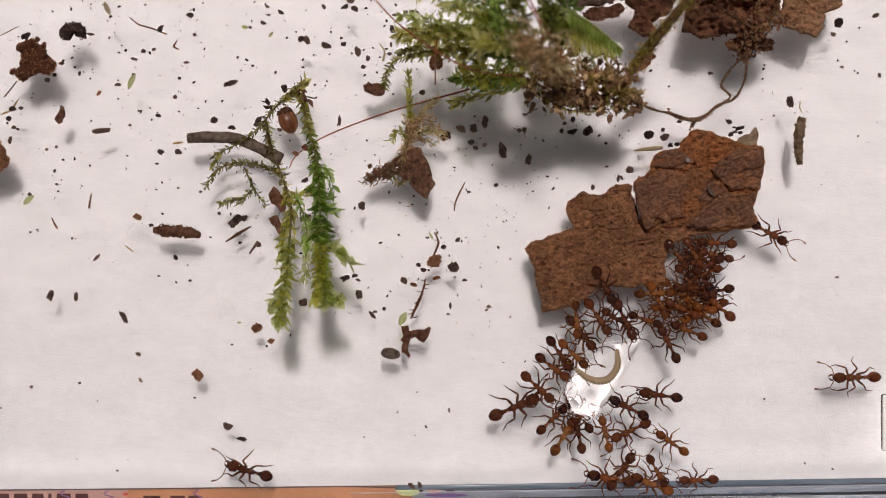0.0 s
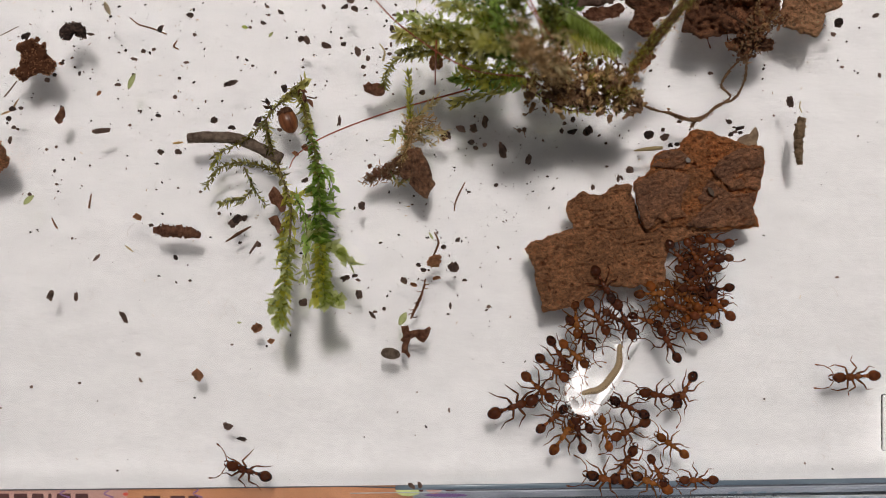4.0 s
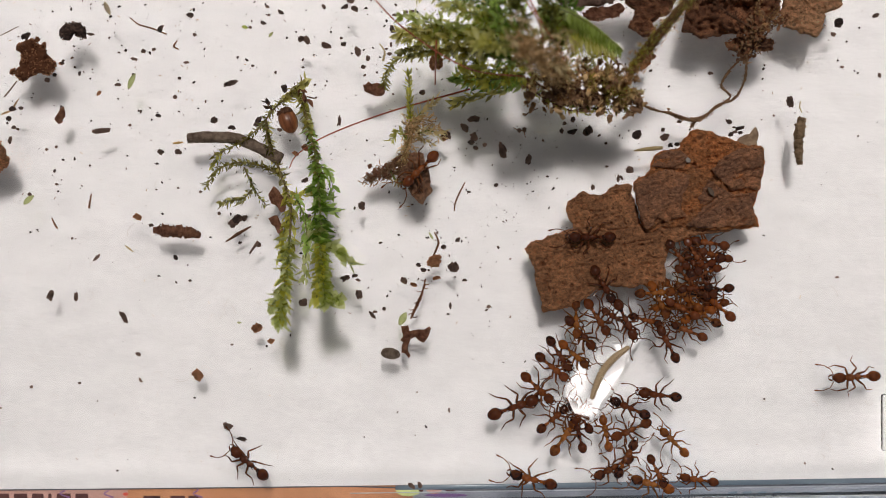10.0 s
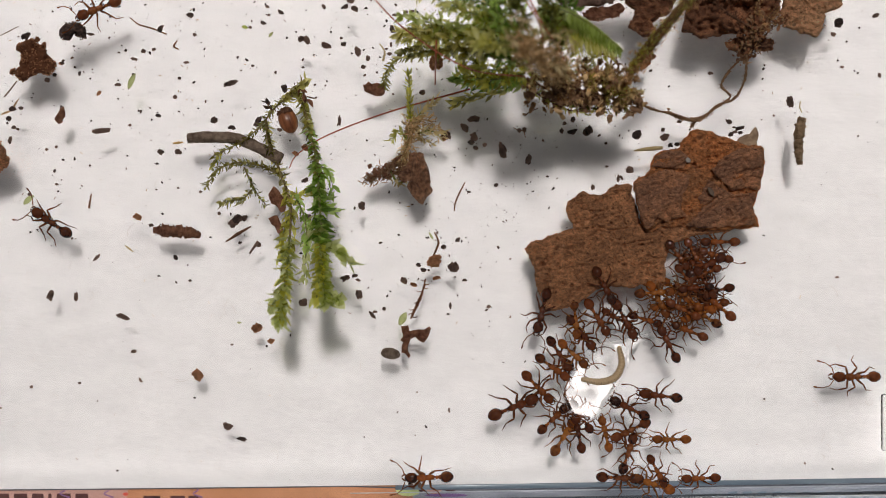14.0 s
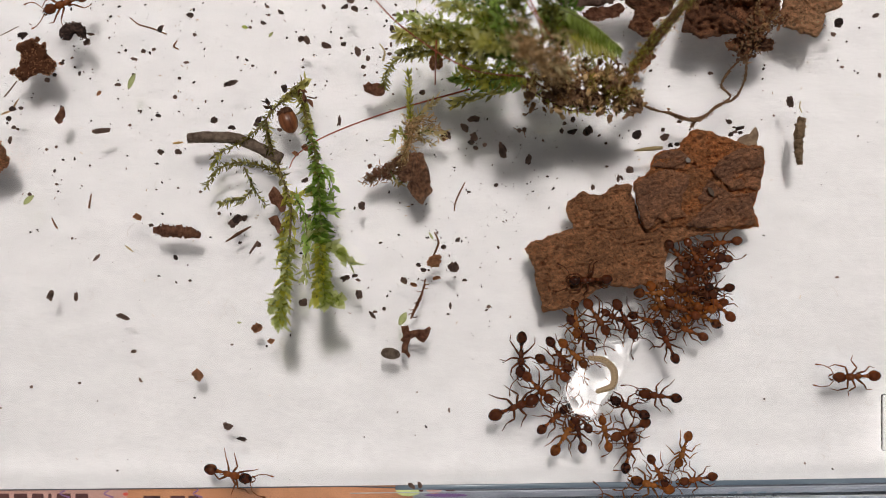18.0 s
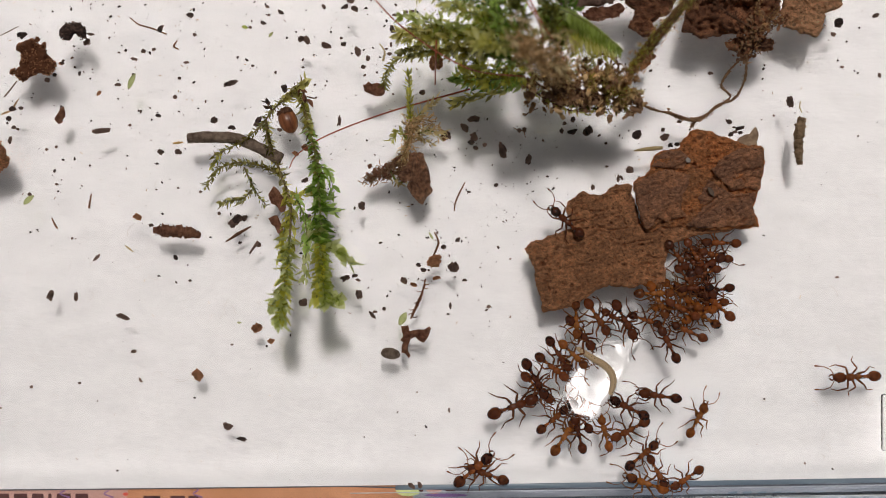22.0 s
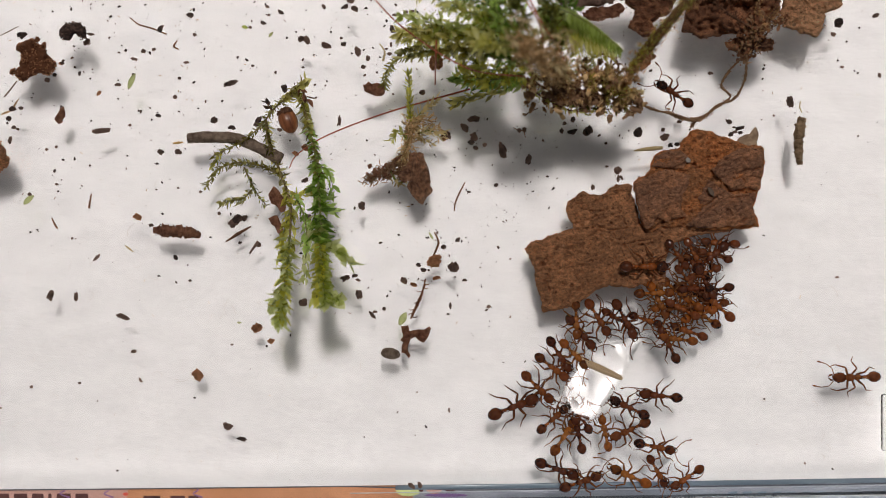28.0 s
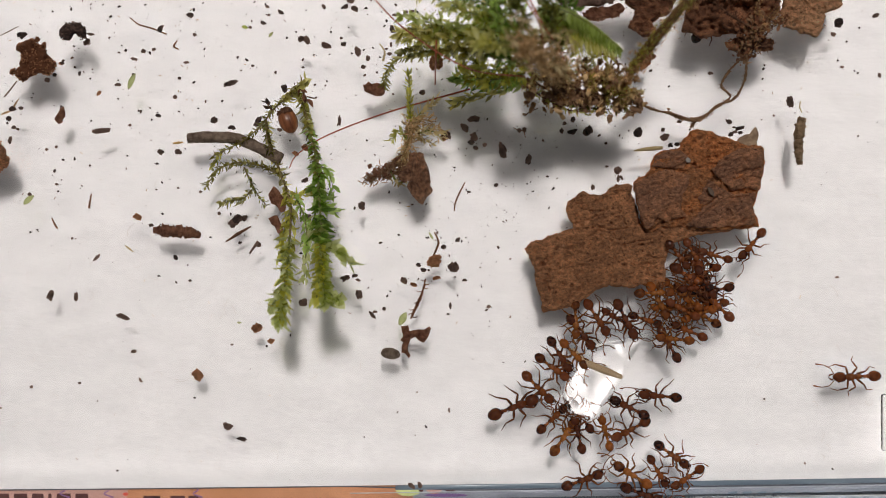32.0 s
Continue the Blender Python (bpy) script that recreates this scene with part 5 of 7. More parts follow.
    # withered dark leaves at the bend
    shoot(root, [(530, 156, 20), (538, 166, 22), (544, 178, 20)], 1.6, 7, 17, 4.4, 0.5, DEADLEAF, 17, 10, origin=o, stem_mat=ROOT)
    shoot(root, [(482, 196, 18), (476, 190, 20), (472, 180, 18)], 1.4, 5, 15, 4.0, 0.4, SOIL, 18, 10, origin=o, stem_mat=ROOT)
    shoot(root, [(560, 290, 28), (580, 305, 32), (592, 340, 34)], 1.2, 12, 20, 5, 0.45, MOSSBRIGHT, 13, 12, origin=o)
    shoot(root, [(512, 355, 34), (540, 342, 36), (566, 340, 36)], 1.4, 22, 18, 4.5, 0.55, MOSS, 14, 14, origin=o)
    shoot(root, [(566, 360, 44), (580, 368, 46), (598, 376, 44)], 1.2, 10, 20, 5.5, 0.45, MOSSBRIGHT, 15, 10, origin=o)
    return root


moss_sprig()


def moss_clump():
    o = at(950, 90)
    root = thing("moss_clump", Matrix.Translation(o), "large tangled clump of green moss with brown felted base", "moss")
    rng = random.Random(5)

    def at_all(rows):
        """The clump stands well off the floor; what droops to the floor keeps its foot there."""
        return [at(x, y, (z + 90 * min(1.0, max(0.0, z - 4) / 50) + 2.3 * max(0.0, min(z, 152) - 112)) * U) for x, y, z in rows]

    def low_all(rows):
        return [at(x, y, (z * 0.8 + 84) * U) for x, y, z in rows]

    def frond(*a, **k):
        return frond_at(at_all, *a, **k)

    def shoot(*a, **k):
        return shoot_at(at_all, *a, **k)

    # feathery shoots fanning out from the felted base: root, tip, heights, how far the side twigs reach
    fans = [(900, 62, 704, 60, 130, 60, 28, MOSSOLIVE), (880, 46, 708, 26, 130, 70, 28, MOSSYELLOW), (880, 36, 738, -14, 130, 90, 30, MOSSPALE), (890, 88, 716, 92, 110, 46, 20, MOSSOLIVE),
            (900, 26, 786, -34, 130, 100, 30, MOSSDEEP), (930, 20, 842, -46, 140, 110, 30, MOSSBRIGHT), (930, 84, 762, 54, 140, 80, 28, MOSS), (940, 100, 790, 86, 130, 70, 26, MOSSOLIVE),
            (940, 112, 818, 106, 120, 66, 22, MOSS), (930, 130, 812, 124, 90, 44, 20, MOSS), (925, 142, 840, 146, 80, 40, 18, MOSSDEEP), (960, 104, 900, -30, 150, 150, 26, MOSSDARK),
            (950, 100, 872, 0, 150, 130, 28, MOSSDEEP), (985, 100, 958, -40, 150, 150, 24, MOSSDARK), (930, 70, 850, 30, 150, 110, 28, MOSSBRIGHT), (910, 50, 800, 6, 140, 90, 28, MOSSYELLOW),
            # the two pale fronds here put the clump's whitish highlights in as colour
            (920, 110, 850, 70, 140, 90, 24, MOSSDEEP), (900, 72, 838, 62, 165, 150, 22, MOSSPALE), (800, 40, 716, 66, 90, 66, 18, MOSSPALE),
            (1000, 60, 940, -40, 130, 130, 22, MOSSDARK), (1000, 40, 985, -50, 120, 130, 22, MOSSDEEP)]
    for k, (x0, y0, x1, y1, z0, z1, reach, m_) in enumerate(fans):
        z0, z1 = z0 * 0.72, z1 * 0.78
        reach = reach * 0.8 if x1 < 800 else reach
        mx, my = (x0 + x1) / 2 + rng.uniform(-14, 14), (y0 + y1) / 2 + rng.uniform(-8, 16)
        frond(root, [(x0, y0, z0), (mx, my, (z0 + z1) / 2 + 14), (x1, y1, z1)], 1.8, reach, m_, 100 + k, o, gap=rng.uniform(12, 15), leaf=rng.uniform(11, 14), wide=4.4)
    # a few pale bleached blades between the green shoots
    for k in range(5):
        x, y = 880 + rng.uniform(0, 130), 20 + rng.uniform(0, 90)
        a = rng.uniform(0.3, 1.3)
        shoot(root, [(x, y, 150), (x + 16 * math.cos(a), y + 16 * math.sin(a), 156), (x + 32 * math.cos(a), y + 34 * math.sin(a), 150)], 0.8, 9, 22, 2.4, 0.5, STRAW, 170 + k, 10, origin=o, stem_mat=STRAW)
    # thin drooping side shoots
    shoot(root, [(790, 90, 60), (740, 95, 46), (700, 108, 28), (684, 130, 12), (679, 158, 2)], 1.8, 80, 15, 2.4, 0.7, MOSSOLIVE, 140, 30, origin=o)
    shoot(root, [(780, 55, 80), (735, 52, 64), (700, 60, 46)], 1.8, 50, 17, 2.4, 0.7, MOSSOLIVE, 141, 20, origin=o)
    # bright flat frond: long parallel leaves on its lower side, short ones above
    for row, seed, low_len, m_ in (([(952, 16, 112), (1002, 30, 114), (1046, 54, 108), (1102, 92, 92)], 142, 24, COMBM), ([(956, 20, 106), (1002, 40, 108), (1040, 62, 102), (1090, 90, 92)], 143, 40, MOSSPALE),
                                   ([(960, 10, 118), (1010, 24, 118), (1052, 50, 112), (1100, 88, 96)], 144, 20, COMBM)):
        comb(at_all, root, row, low_len, m_, seed, o)
    # stems towards the bark clods
    shoot(root, [(1232, -12, 130), (1196, 24, 120), (1160, 70, 104), (1128, 112, 84), (1110, 144, 68), (1098, 178, 40)], 9, 220, 7, 2.2, 1.2, MOSSOLIVE, 144, 30, origin=o, stem_mat=FELT)
    shoot(root, [(1220, -10, 134), (1180, 40, 126), (1140, 84, 106), (1112, 126, 80)], 5, 90, 7, 2.2, 1.1, MOSSOLIVE, 145, 30, origin=o, stem_mat=FELT)
    shoot(root, [(1050, 92, 50), (1076, 100, 40), (1096, 116, 30)], 2, 22, 12, 2, 0.9, ROOT, 146, 16, stem_mat=ROOT, origin=o)
    shoot(root, [(930, 150, 40), (850, 150, 34), (806, 140, 28)], 2, 60, 20, 4.5, 0.7, MOSSDEEP, 147, 20, origin=o)
    shoot(root, [(900, 160, 24), (840, 172, 18), (800, 184, 12)], 2, 46, 18, 4, 0.6, MOSSOLIVE, 148, 20, origin=o)
    fuzz(at_all, root, [(1232, -12, 130), (1196, 24, 120), (1160, 70, 104), (1128, 112, 84), (1110, 144, 66), (1100, 176, 40)], 13, 520, 9, FELT, 501, o)
    fuzz(at_all, root, [(1228, -10, 134), (1186, 34, 126), (1146, 84, 108), (1116, 126, 84)], 10, 160, 8, MOSSOLIVE, 502, o, "green_fuzz")
    fuzz(at_all, root, [(925, 76, 150), (950, 100, 140), (980, 116, 120), (1000, 134, 100)], 24, 700, 18, CREAMFUZZ, 503, o)
    fuzz(low_all, root, [(940, 156, 60), (1010, 172, 52), (1060, 182, 44), (1124, 184, 34)], 20, 90, 12, ROOT, 504, o, holes=0.0)
    fuzz(low_all, root, [(1040, 150, 70), (1066, 134, 76), (1090, 146, 66)], 20, 60, 11, CREAMFUZZ, 510, o)
    # pale thin shoots between the flat frond and the felt
    fuzz(low_all, root, [(975, 70, 60), (1005, 92, 60), (1040, 104, 56), (1076, 112, 50)], 22, 60, 20, MOSSPALE, 512, o, "pale_fuzz", holes=-0.1)
    for k, ctrl in enumerate(([(1000, 130, 76), (1008, 104, 70), (1022, 78, 60)], [(1030, 136, 70), (1040, 112, 66), (1060, 92, 60)], [(1010, 136, 70), (1028, 118, 66), (1052, 118, 60)])):
        shoot_at(low_all, root, ctrl, 1.0, 22, 12, 2.4, 0.8, (MOSSPALE, FELTPALE, MOSSYELLOW)[k], 530 + k, 14, origin=o, stem_mat=STEMBROWN)
    # matted horizontal shoots along the lower edge, half brown
    for ctrl, n_, m_, seed in (([(926, 150, 70), (968, 176, 60), (1010, 196, 50), (1060, 198, 44)], 60, MOSSOLIVE, 520), ([(944, 146, 90), (990, 168, 76), (1040, 184, 60), (1096, 184, 50)], 64, FELT, 521),
                               ([(960, 168, 60), (1006, 184, 50), (1050, 192, 44), (1090, 194, 40)], 50, MOSSDARK, 522), ([(980, 140, 90), (1020, 156, 84), (1060, 172, 70), (1110, 176, 56)], 50, ROOTLIGHT, 523),
                               ([(1030, 172, 70), (1056, 150, 84), (1082, 134, 90)], 36, FELT, 524)):
        shoot_at(low_all, root, ctrl, 2.0, int(n_ * 0.6), 12, 3.4, 0.75, m_, seed, 30, stem_mat=ROOT, origin=o)
    # felted brown base: many fine matted strands
    vs, fs = [], []
    for k in range(300):
        t = rng.random()
        x, y = 930 + t * 200 + rng.gauss(0, 12), 138 + t * 44 + rng.gauss(0, 20 - 6 * t)
        z = rng.uniform(30, 110 - 50 * t)
        if noise.noise(Vector((x * 0.055, y * 0.055, 77))) < 0.06:
            continue
        a = rng.gauss(-0.3, 0.9)
        pts = []
        for i in range(5):
            pts.append(low_all([(x, y, max(1, z))])[0] - o)
            a += rng.uniform(-0.9, 0.9)
            x, y, z = x + 3.0 * math.cos(a), y - 3.0 * math.sin(a), z + rng.uniform(-3.5, 3.5)
        tube(vs, fs, pts, [0.4 * U, 0.9 * U, 1.0 * U, 0.8 * U, 0.3 * U], 4, 0.3, k)
    felt = from_lists("felt", vs, fs, CREAMFUZZ, root, "matted brown felt of rootlets")
    tagged(felt, kind="stuff")
    vs, fs = [], []
    tan_v, tan_f = [], []
    for k in range(1900):
        t = rng.random()
        if k < 1250:
            x, y, z = 938 + t * 190 + rng.gauss(0, 9), 158 + t * 26 + rng.gauss(0, 15 - 6 * t), rng.uniform(20, 100 - 50 * t)
        elif k < 1660:
            x, y, z = 1066 + rng.gauss(0, 19), 142 + rng.gauss(0, 12), rng.uniform(40, 110)
        else:
            x, y, z = 1096 + rng.gauss(0, 14), 172 + rng.gauss(0, 9), rng.uniform(30, 80)
        if noise.noise(Vector((x * 0.055, y * 0.055, 77))) < -0.04:
            continue
        r = rng.choice((1.8, 2.6, 3.4, 4.6))
        pale = k >= 1250 and rng.random() < 0.55 or rng.random() < 0.22
        blob(tan_v if pale else vs, tan_f if pale else fs, low_all([(x, y, z)])[0] - o, (r * rng.uniform(1.0, 2.0) * U, r * U, r * 0.9 * U), 8, 6, 0.7, 2.2, k * 1.3, Matrix.Rotation(rng.uniform(0, 3), 3, "Z"))
    tagged(from_lists("tan_crust", tan_v, tan_f, CREAMFUZZ, root, "tan crumbs matted into the felt", smooth=False), kind="stuff")
    for k in range(22):
        t = rng.random()
        x, y = 935 + t * 175 + rng.gauss(0, 10), 122 + t * 50 + rng.gauss(0, 16)
        a = rng.uniform(0, 6.28)
        z = rng.uniform(80, 140 - 36 * t)
        shoot_at(low_all, root, [(x, y, z), (x + 14 * math.cos(a), y + 14 * math.sin(a), z + 6), (x + 30 * math.cos(a + 0.3), y + 30 * math.sin(a + 0.3), z + 2)], 1.0, 26, 9, 2.0, 0.8,
              (FELT, MOSSOLIVE, FELTPALE)[k % 3], 300 + k, 10, stem_mat=ROOT, origin=o)
    tagged(from_lists("soil_crust", vs, fs, ROOTLIGHT, root, "dark crumbly soil in the felt", smooth=False), kind="stuff")
    # red stalks
    for ctrl, r in (([(660, -4, 70), (700, 38, 80), (752, 78, 90), (800, 108, 100), (850, 128, 104), (930, 136, 104)], 1.1),
                    ([(932, -10, 124), (962, 46, 126), (992, 92, 122), (1006, 136, 104)], 1.5), ([(930, 0, 122), (955, 44, 124), (962, 86, 116)], 1.2),
                    ([(772, 72, 84), (771, 110, 54), (770, 150, 6)], 1.4)):
        vs, fs = [], []
        pts = [p - o for p in spline(at_all(ctrl), 26)]
        tube(vs, fs, pts, [r * U] * 26, 6)
        from_lists("red_stalk", vs, fs, SETA, root, "thin glossy red stalk")
    # root threads that run to the bark clods
    for ctrl, r in (([(1108, 172, 52), (1150, 192, 30), (1196, 204, 14), (1236, 214, 6), (1268, 188, 6), (1300, 174, 10), (1318, 140, 18), (1321, 98, 30)], 2.7),
                    ([(1236, 214, 4), (1260, 196, 6), (1292, 172, 8), (1276, 152, 8), (1292, 124, 14), (1316, 100, 26)], 2.4),
                    ([(1180, 198, 5), (1214, 212, 4), (1246, 208, 4)], 3.4), ([(1230, 214, 4), (1222, 226, 3)], 2.6)):
        vs, fs = [], []
        pts = [p - o for p in spline(at_all(ctrl), 90)]
        r *= 0.8
        tube(vs, fs, pts, [r * U * (0.85 + 0.5 * abs(noise.noise(Vector((q * 0.35, r, 1))))) for q in range(90)], 7, 0.45, 7)
        for q in range(int(len(ctrl) * 9)):
            c = pts[rng.randrange(90)]
            g = r * rng.uniform(0.3, 0.75)
            blob(vs, fs, c + Vector((rng.gauss(0, r * 0.7), rng.gauss(0, r * 0.7), rng.uniform(0, r))) * U, (g * 1.5 * U, g * U, g * U), 6, 5, 0.5, 1.8, q * 0.7, Matrix.Rotation(rng.uniform(0, 3), 3, "Z"))
        for q in range(26):
            c = pts[rng.randrange(90)]
            w = Vector((rng.gauss(0, 1), rng.gauss(0, 1), rng.uniform(0, 0.6))).normalized() * rng.uniform(4, 9) * U
            tube(vs, fs, [c, c + w * 0.6, c + w + Vector((rng.gauss(0, 1.5), rng.gauss(0, 1.5), 0)) * U], [0.5 * U, 0.4 * U, 0.2 * U], 4)
        from_lists("root_thread", vs, fs, ROOTLIGHT, root, "brown crumbly root thread with fine hairs")
    return root


moss_clump()


def moss_scrap():
    o = at(725, 240)
    root = thing("moss_scrap", Matrix.Translation(o), "small faded moss scrap with brown base", "moss")
    shoot(root, [(727, 220, 8), (725, 180, 16), (723, 130, 18)], 1.8, 66, 13, 2.6, 0.7, MOSS, 201, 20, origin=o)
    shoot(root, [(722, 250, 10), (705, 232, 16), (692, 250, 14)], 1.6, 30, 13, 2.6, 0.75, MOSSPALE, 202, 14, origin=o)
    shoot(root, [(725, 245, 10), (755, 232, 14), (784, 238, 12)], 1.6, 34, 16, 3.2, 0.8, FELTPALE, 203, 14, origin=o)
    shoot(root, [(722, 230, 10), (745, 200, 12), (772, 178, 12)], 1.6, 34, 17, 3.2, 0.6, FELTPALE, 204, 14, origin=o)
    shoot(root, [(728, 215, 6), (722, 250, 10), (712, 290, 12)], 3, 40, 15, 3.5, 0.6, FELTPALE, 205, 16, origin=o)
    shoot(root, [(712, 276, 12), (690, 296, 12), (654, 320, 8)], 4, 26, 10, 3, 0.7, DEADLEAF, 206, 18, stem_mat=ROOT, origin=o)
    shoot(root, [(690, 300, 12), (704, 324, 10), (722, 318, 10)], 2.6, 20, 12, 3, 0.7, FELTPALE, 207, 14, origin=o)
    shoot(root, [(735, 215, 8), (742, 240, 14), (768, 256, 10)], 1.4, 26, 12, 2.6, 0.8, FELTPALE, 208, 12, origin=o, stem_mat=ROOT)
    fuzz(at_all, root, [(724, 214, 12), (728, 240, 16), (716, 276, 14), (706, 304, 10)], 12, 190, 15, CREAMFUZZ, 507, o)
    fuzz(at_all, root, [(716, 286, 12), (690, 302, 12), (648, 322, 8)], 13, 190, 14, ROOTLIGHT, 508, o)
    fuzz(at_all, root, [(728, 222, 12), (756, 214, 14), (780, 236, 12)], 12, 70, 15, CREAMFUZZ, 509, o)
    vs, fs = [], []
    rng = random.Random(6)
    for k in range(26):
        blob(vs, fs, at(672 + rng.gauss(0, 12), 308 + rng.gauss(0, 6), rng.uniform(4, 14) * U) - o, (rng.uniform(3, 7) * U, rng.uniform(2, 5) * U, 3 * U), 8, 6, 0.5, 2, k,
             Matrix.Rotation(rng.uniform(0, 3), 3, "Z"))
    tagged(from_lists("brown_crust", vs, fs, DEADLEAF, root, "dark brown dried clots"), kind="stuff")
    return root


moss_scrap()


def dry_tuft():
    o = at(1330, 70)
    root = thing("dry_moss_tuft", Matrix.Translation(o), "tuft of dry brown moss hanging on the bark clod", "moss")

    def low(rows):
        return [(x, y, z * 0.8) for x, y, z in rows]

    rng = random.Random(17)
    for k, (x0, y0, z0, x1, y1, z1) in enumerate(((1318, 98, 34, 1336, 40, 92), (1320, 96, 34, 1372, 40, 84), (1316, 90, 40, 1300, 20, 96), (1340, 60, 84, 1376, 12, 92), (1330, 50, 88, 1262, 4, 100),
                                                  (1350, 50, 84, 1388, 34, 70), (1318, 98, 30, 1296, 78, 44), (1336, 80, 50, 1366, 74, 48), (1322, 92, 40, 1346, 60, 84), (1340, 30, 94, 1352, -14, 104))):
        bend = [(x0, y0, z0), ((x0 + x1) / 2 + rng.uniform(-6, 6), (y0 + y1) / 2 + rng.uniform(-6, 6), (z0 + z1) / 2 + 6), (x1, y1, z1)]
        shoot(root, low(bend), 2.2, 34, 7, 2.0, 1.0, (FELT, ROOT, DEADLEAF)[k % 3], 400 + k, 16, stem_mat=ROOT, origin=o)
    fuzz(at_all, root, low([(1318, 100, 34), (1330, 70, 70), (1348, 44, 96), (1378, 30, 84)]), 15, 110, 12, FELT, 505, o)
    fuzz(at_all, root, low([(1306, 84, 44), (1330, 82, 52), (1362, 78, 46)]), 12, 70, 11, ROOT, 506, o)
    for name, material, words, seed in (("tan_crust", ROOTLIGHT, "tan crumbs matted into the tuft", 1), ("brown_crust", SOILBROWN, "brown crumbs of soil in the tuft", 2)):
        rng = random.Random(seed)
        line = spline(at_all(low([(1318, 100, 34), (1328, 74, 66), (1344, 48, 92), (1376, 32, 84)])), 40)
        vs, fs = [], []
        for k in range(160):
            c = rng.choice(line) - o + Vector((rng.gauss(0, 10), rng.gauss(0, 7), rng.gauss(0, 5))) * U
            r = rng.uniform(1.0, 2.8)
            blob(vs, fs, c, (r * rng.uniform(1.0, 1.8) * U, r * U, r * 0.8 * U), 8, 6, 0.7, 2.2, seed * 40 + k * 1.3, Matrix.Rotation(rng.uniform(0, 3), 3, "Z"))
        tagged(from_lists(name, vs, fs, material, root, words, smooth=False), kind="stuff")
    return root


dry_tuft()
stick("red_stalk", [(512, 298, 4), (524, 276, 10), (560, 250, 22), (612, 226, 20), (690, 198, 14), (760, 178, 12), (832, 158, 14)], [0.8, 1.0, 1.2, 1.4, 1.6, 1.8], SETA,
      "long thin curved red moss stalk", "stalk", 6, 40, 0.06, 30)


# ---- drop of clear liquid that the ants drink from ----
DROP = [(994, 700), (1000, 672), (1016, 650), (1030, 626), (1048, 612), (1070, 604), (1096, 602), (1130, 592), (1152, 588), (1140, 606), (1118, 630), (1106, 662), (1088, 694), (1070, 716), (1062, 738), (1040, 748), (1010, 738)]


def liquid_drop():
    poly = ragged(DROP, 6, 1.2, 4)
    cells, corners = grid_in(poly, 2.0)
    verts, top, bot = [], {}, {}
    o = at(1065, 670)
    for c, x, y, d in corners:
        # the surface leans towards the back to mirror the lamp; noise and a hollow break up the glare
        h = 5.0 + 0.27 * (y - 590) + 0.08 * (x - 1060) + 1.7 * noise.noise(Vector((x * 0.019, y * 0.019, 5)))
        h -= 5.5 * math.exp(-((x - 1060) ** 2 + (y - 632) ** 2) / 520.0)
        e = min(1.0, d / 5.5)
        h = max(1.0, h) * math.sqrt(max(0.0, 1 - (1 - e) ** 2)) + 0.4
        top[c] = len(verts)
        verts.append(at(x, y, h * U) - o)
        bot[c] = len(verts)
        verts.append(at(x, y, 0.25 * U) - o)
    ob = from_lists("sugar_water_drop", verts, shell(cells, top, bot), LIQUID)
    ob.matrix_basis = Matrix.Translation(o)
    ob.visible_shadow = False
    return tagged(ob, "clear glistening drop of sugar water on the floor", "liquid")


liquid_drop()


# ---- ants ----
LEG_SPECS = (  # two stances; in each the hip, knee, ankle, toe of the legs on one side, in units
    (((9, 4.5, 10), (22, 15, 18), (34, 14, 5), (44, 18, 0.6)),
     ((1, 5, 10), (8, 18, 19), (-1, 28, 5), (-7, 37, 0.6)),
     ((-7, 4.5, 10), (-14, 16, 19), (-29, 19, 5), (-41, 27, 0.6))),
    (((9, 4.5, 10), (18, 18, 19), (32, 20, 5), (42, 14, 0.6)),
     ((1, 5, 10), (-2, 18, 19), (5, 29, 5), (1, 39, 0.6)),
     ((-7, 4.5, 10), (-18, 13, 19), (-30, 23, 5), (-43, 22, 0.6))),
)
FEELER = ((36, 4, 16), (45, 17, 21), (56, 23, 17), (69, 24, 11))
SEGMENTS = ("dark", "red", "amber")


def limb(name, spec, side, radii, material, parent, feeler=False):
    pts = [Vector((x, side * y, z)) * U for x, y, z in spec]
    o = pts[0].copy()
    pts = [p - o for p in pts]
    path, rr = [], []
    n = len(pts) - 1
    for i in range(n):
        for k in range(5):
            t = k / 5
            path.append(pts[i].lerp(pts[i + 1], t))
            bulge = 1.0 + 0.35 * math.sin(math.pi * t)
            rr.append((radii[i] + (radii[i + 1] - radii[i]) * t) * U * bulge)
    path.append(pts[-1])
    rr.append(radii[-1] * U)
    vs, fs = [], []
    tube(vs, fs, path, rr, 6)
    if feeler:
        blob(vs, fs, path[-2], (4.5 * U, 1.7 * U, 1.7 * U), 6, 5, turn=Vector((1, 0, 0)).rotation_difference(path[-1] - path[-4]).to_matrix())
    ob = from_lists(name, vs, fs, material, parent)
    ob.matrix_basis = Matrix.Translation(o)
    return ob


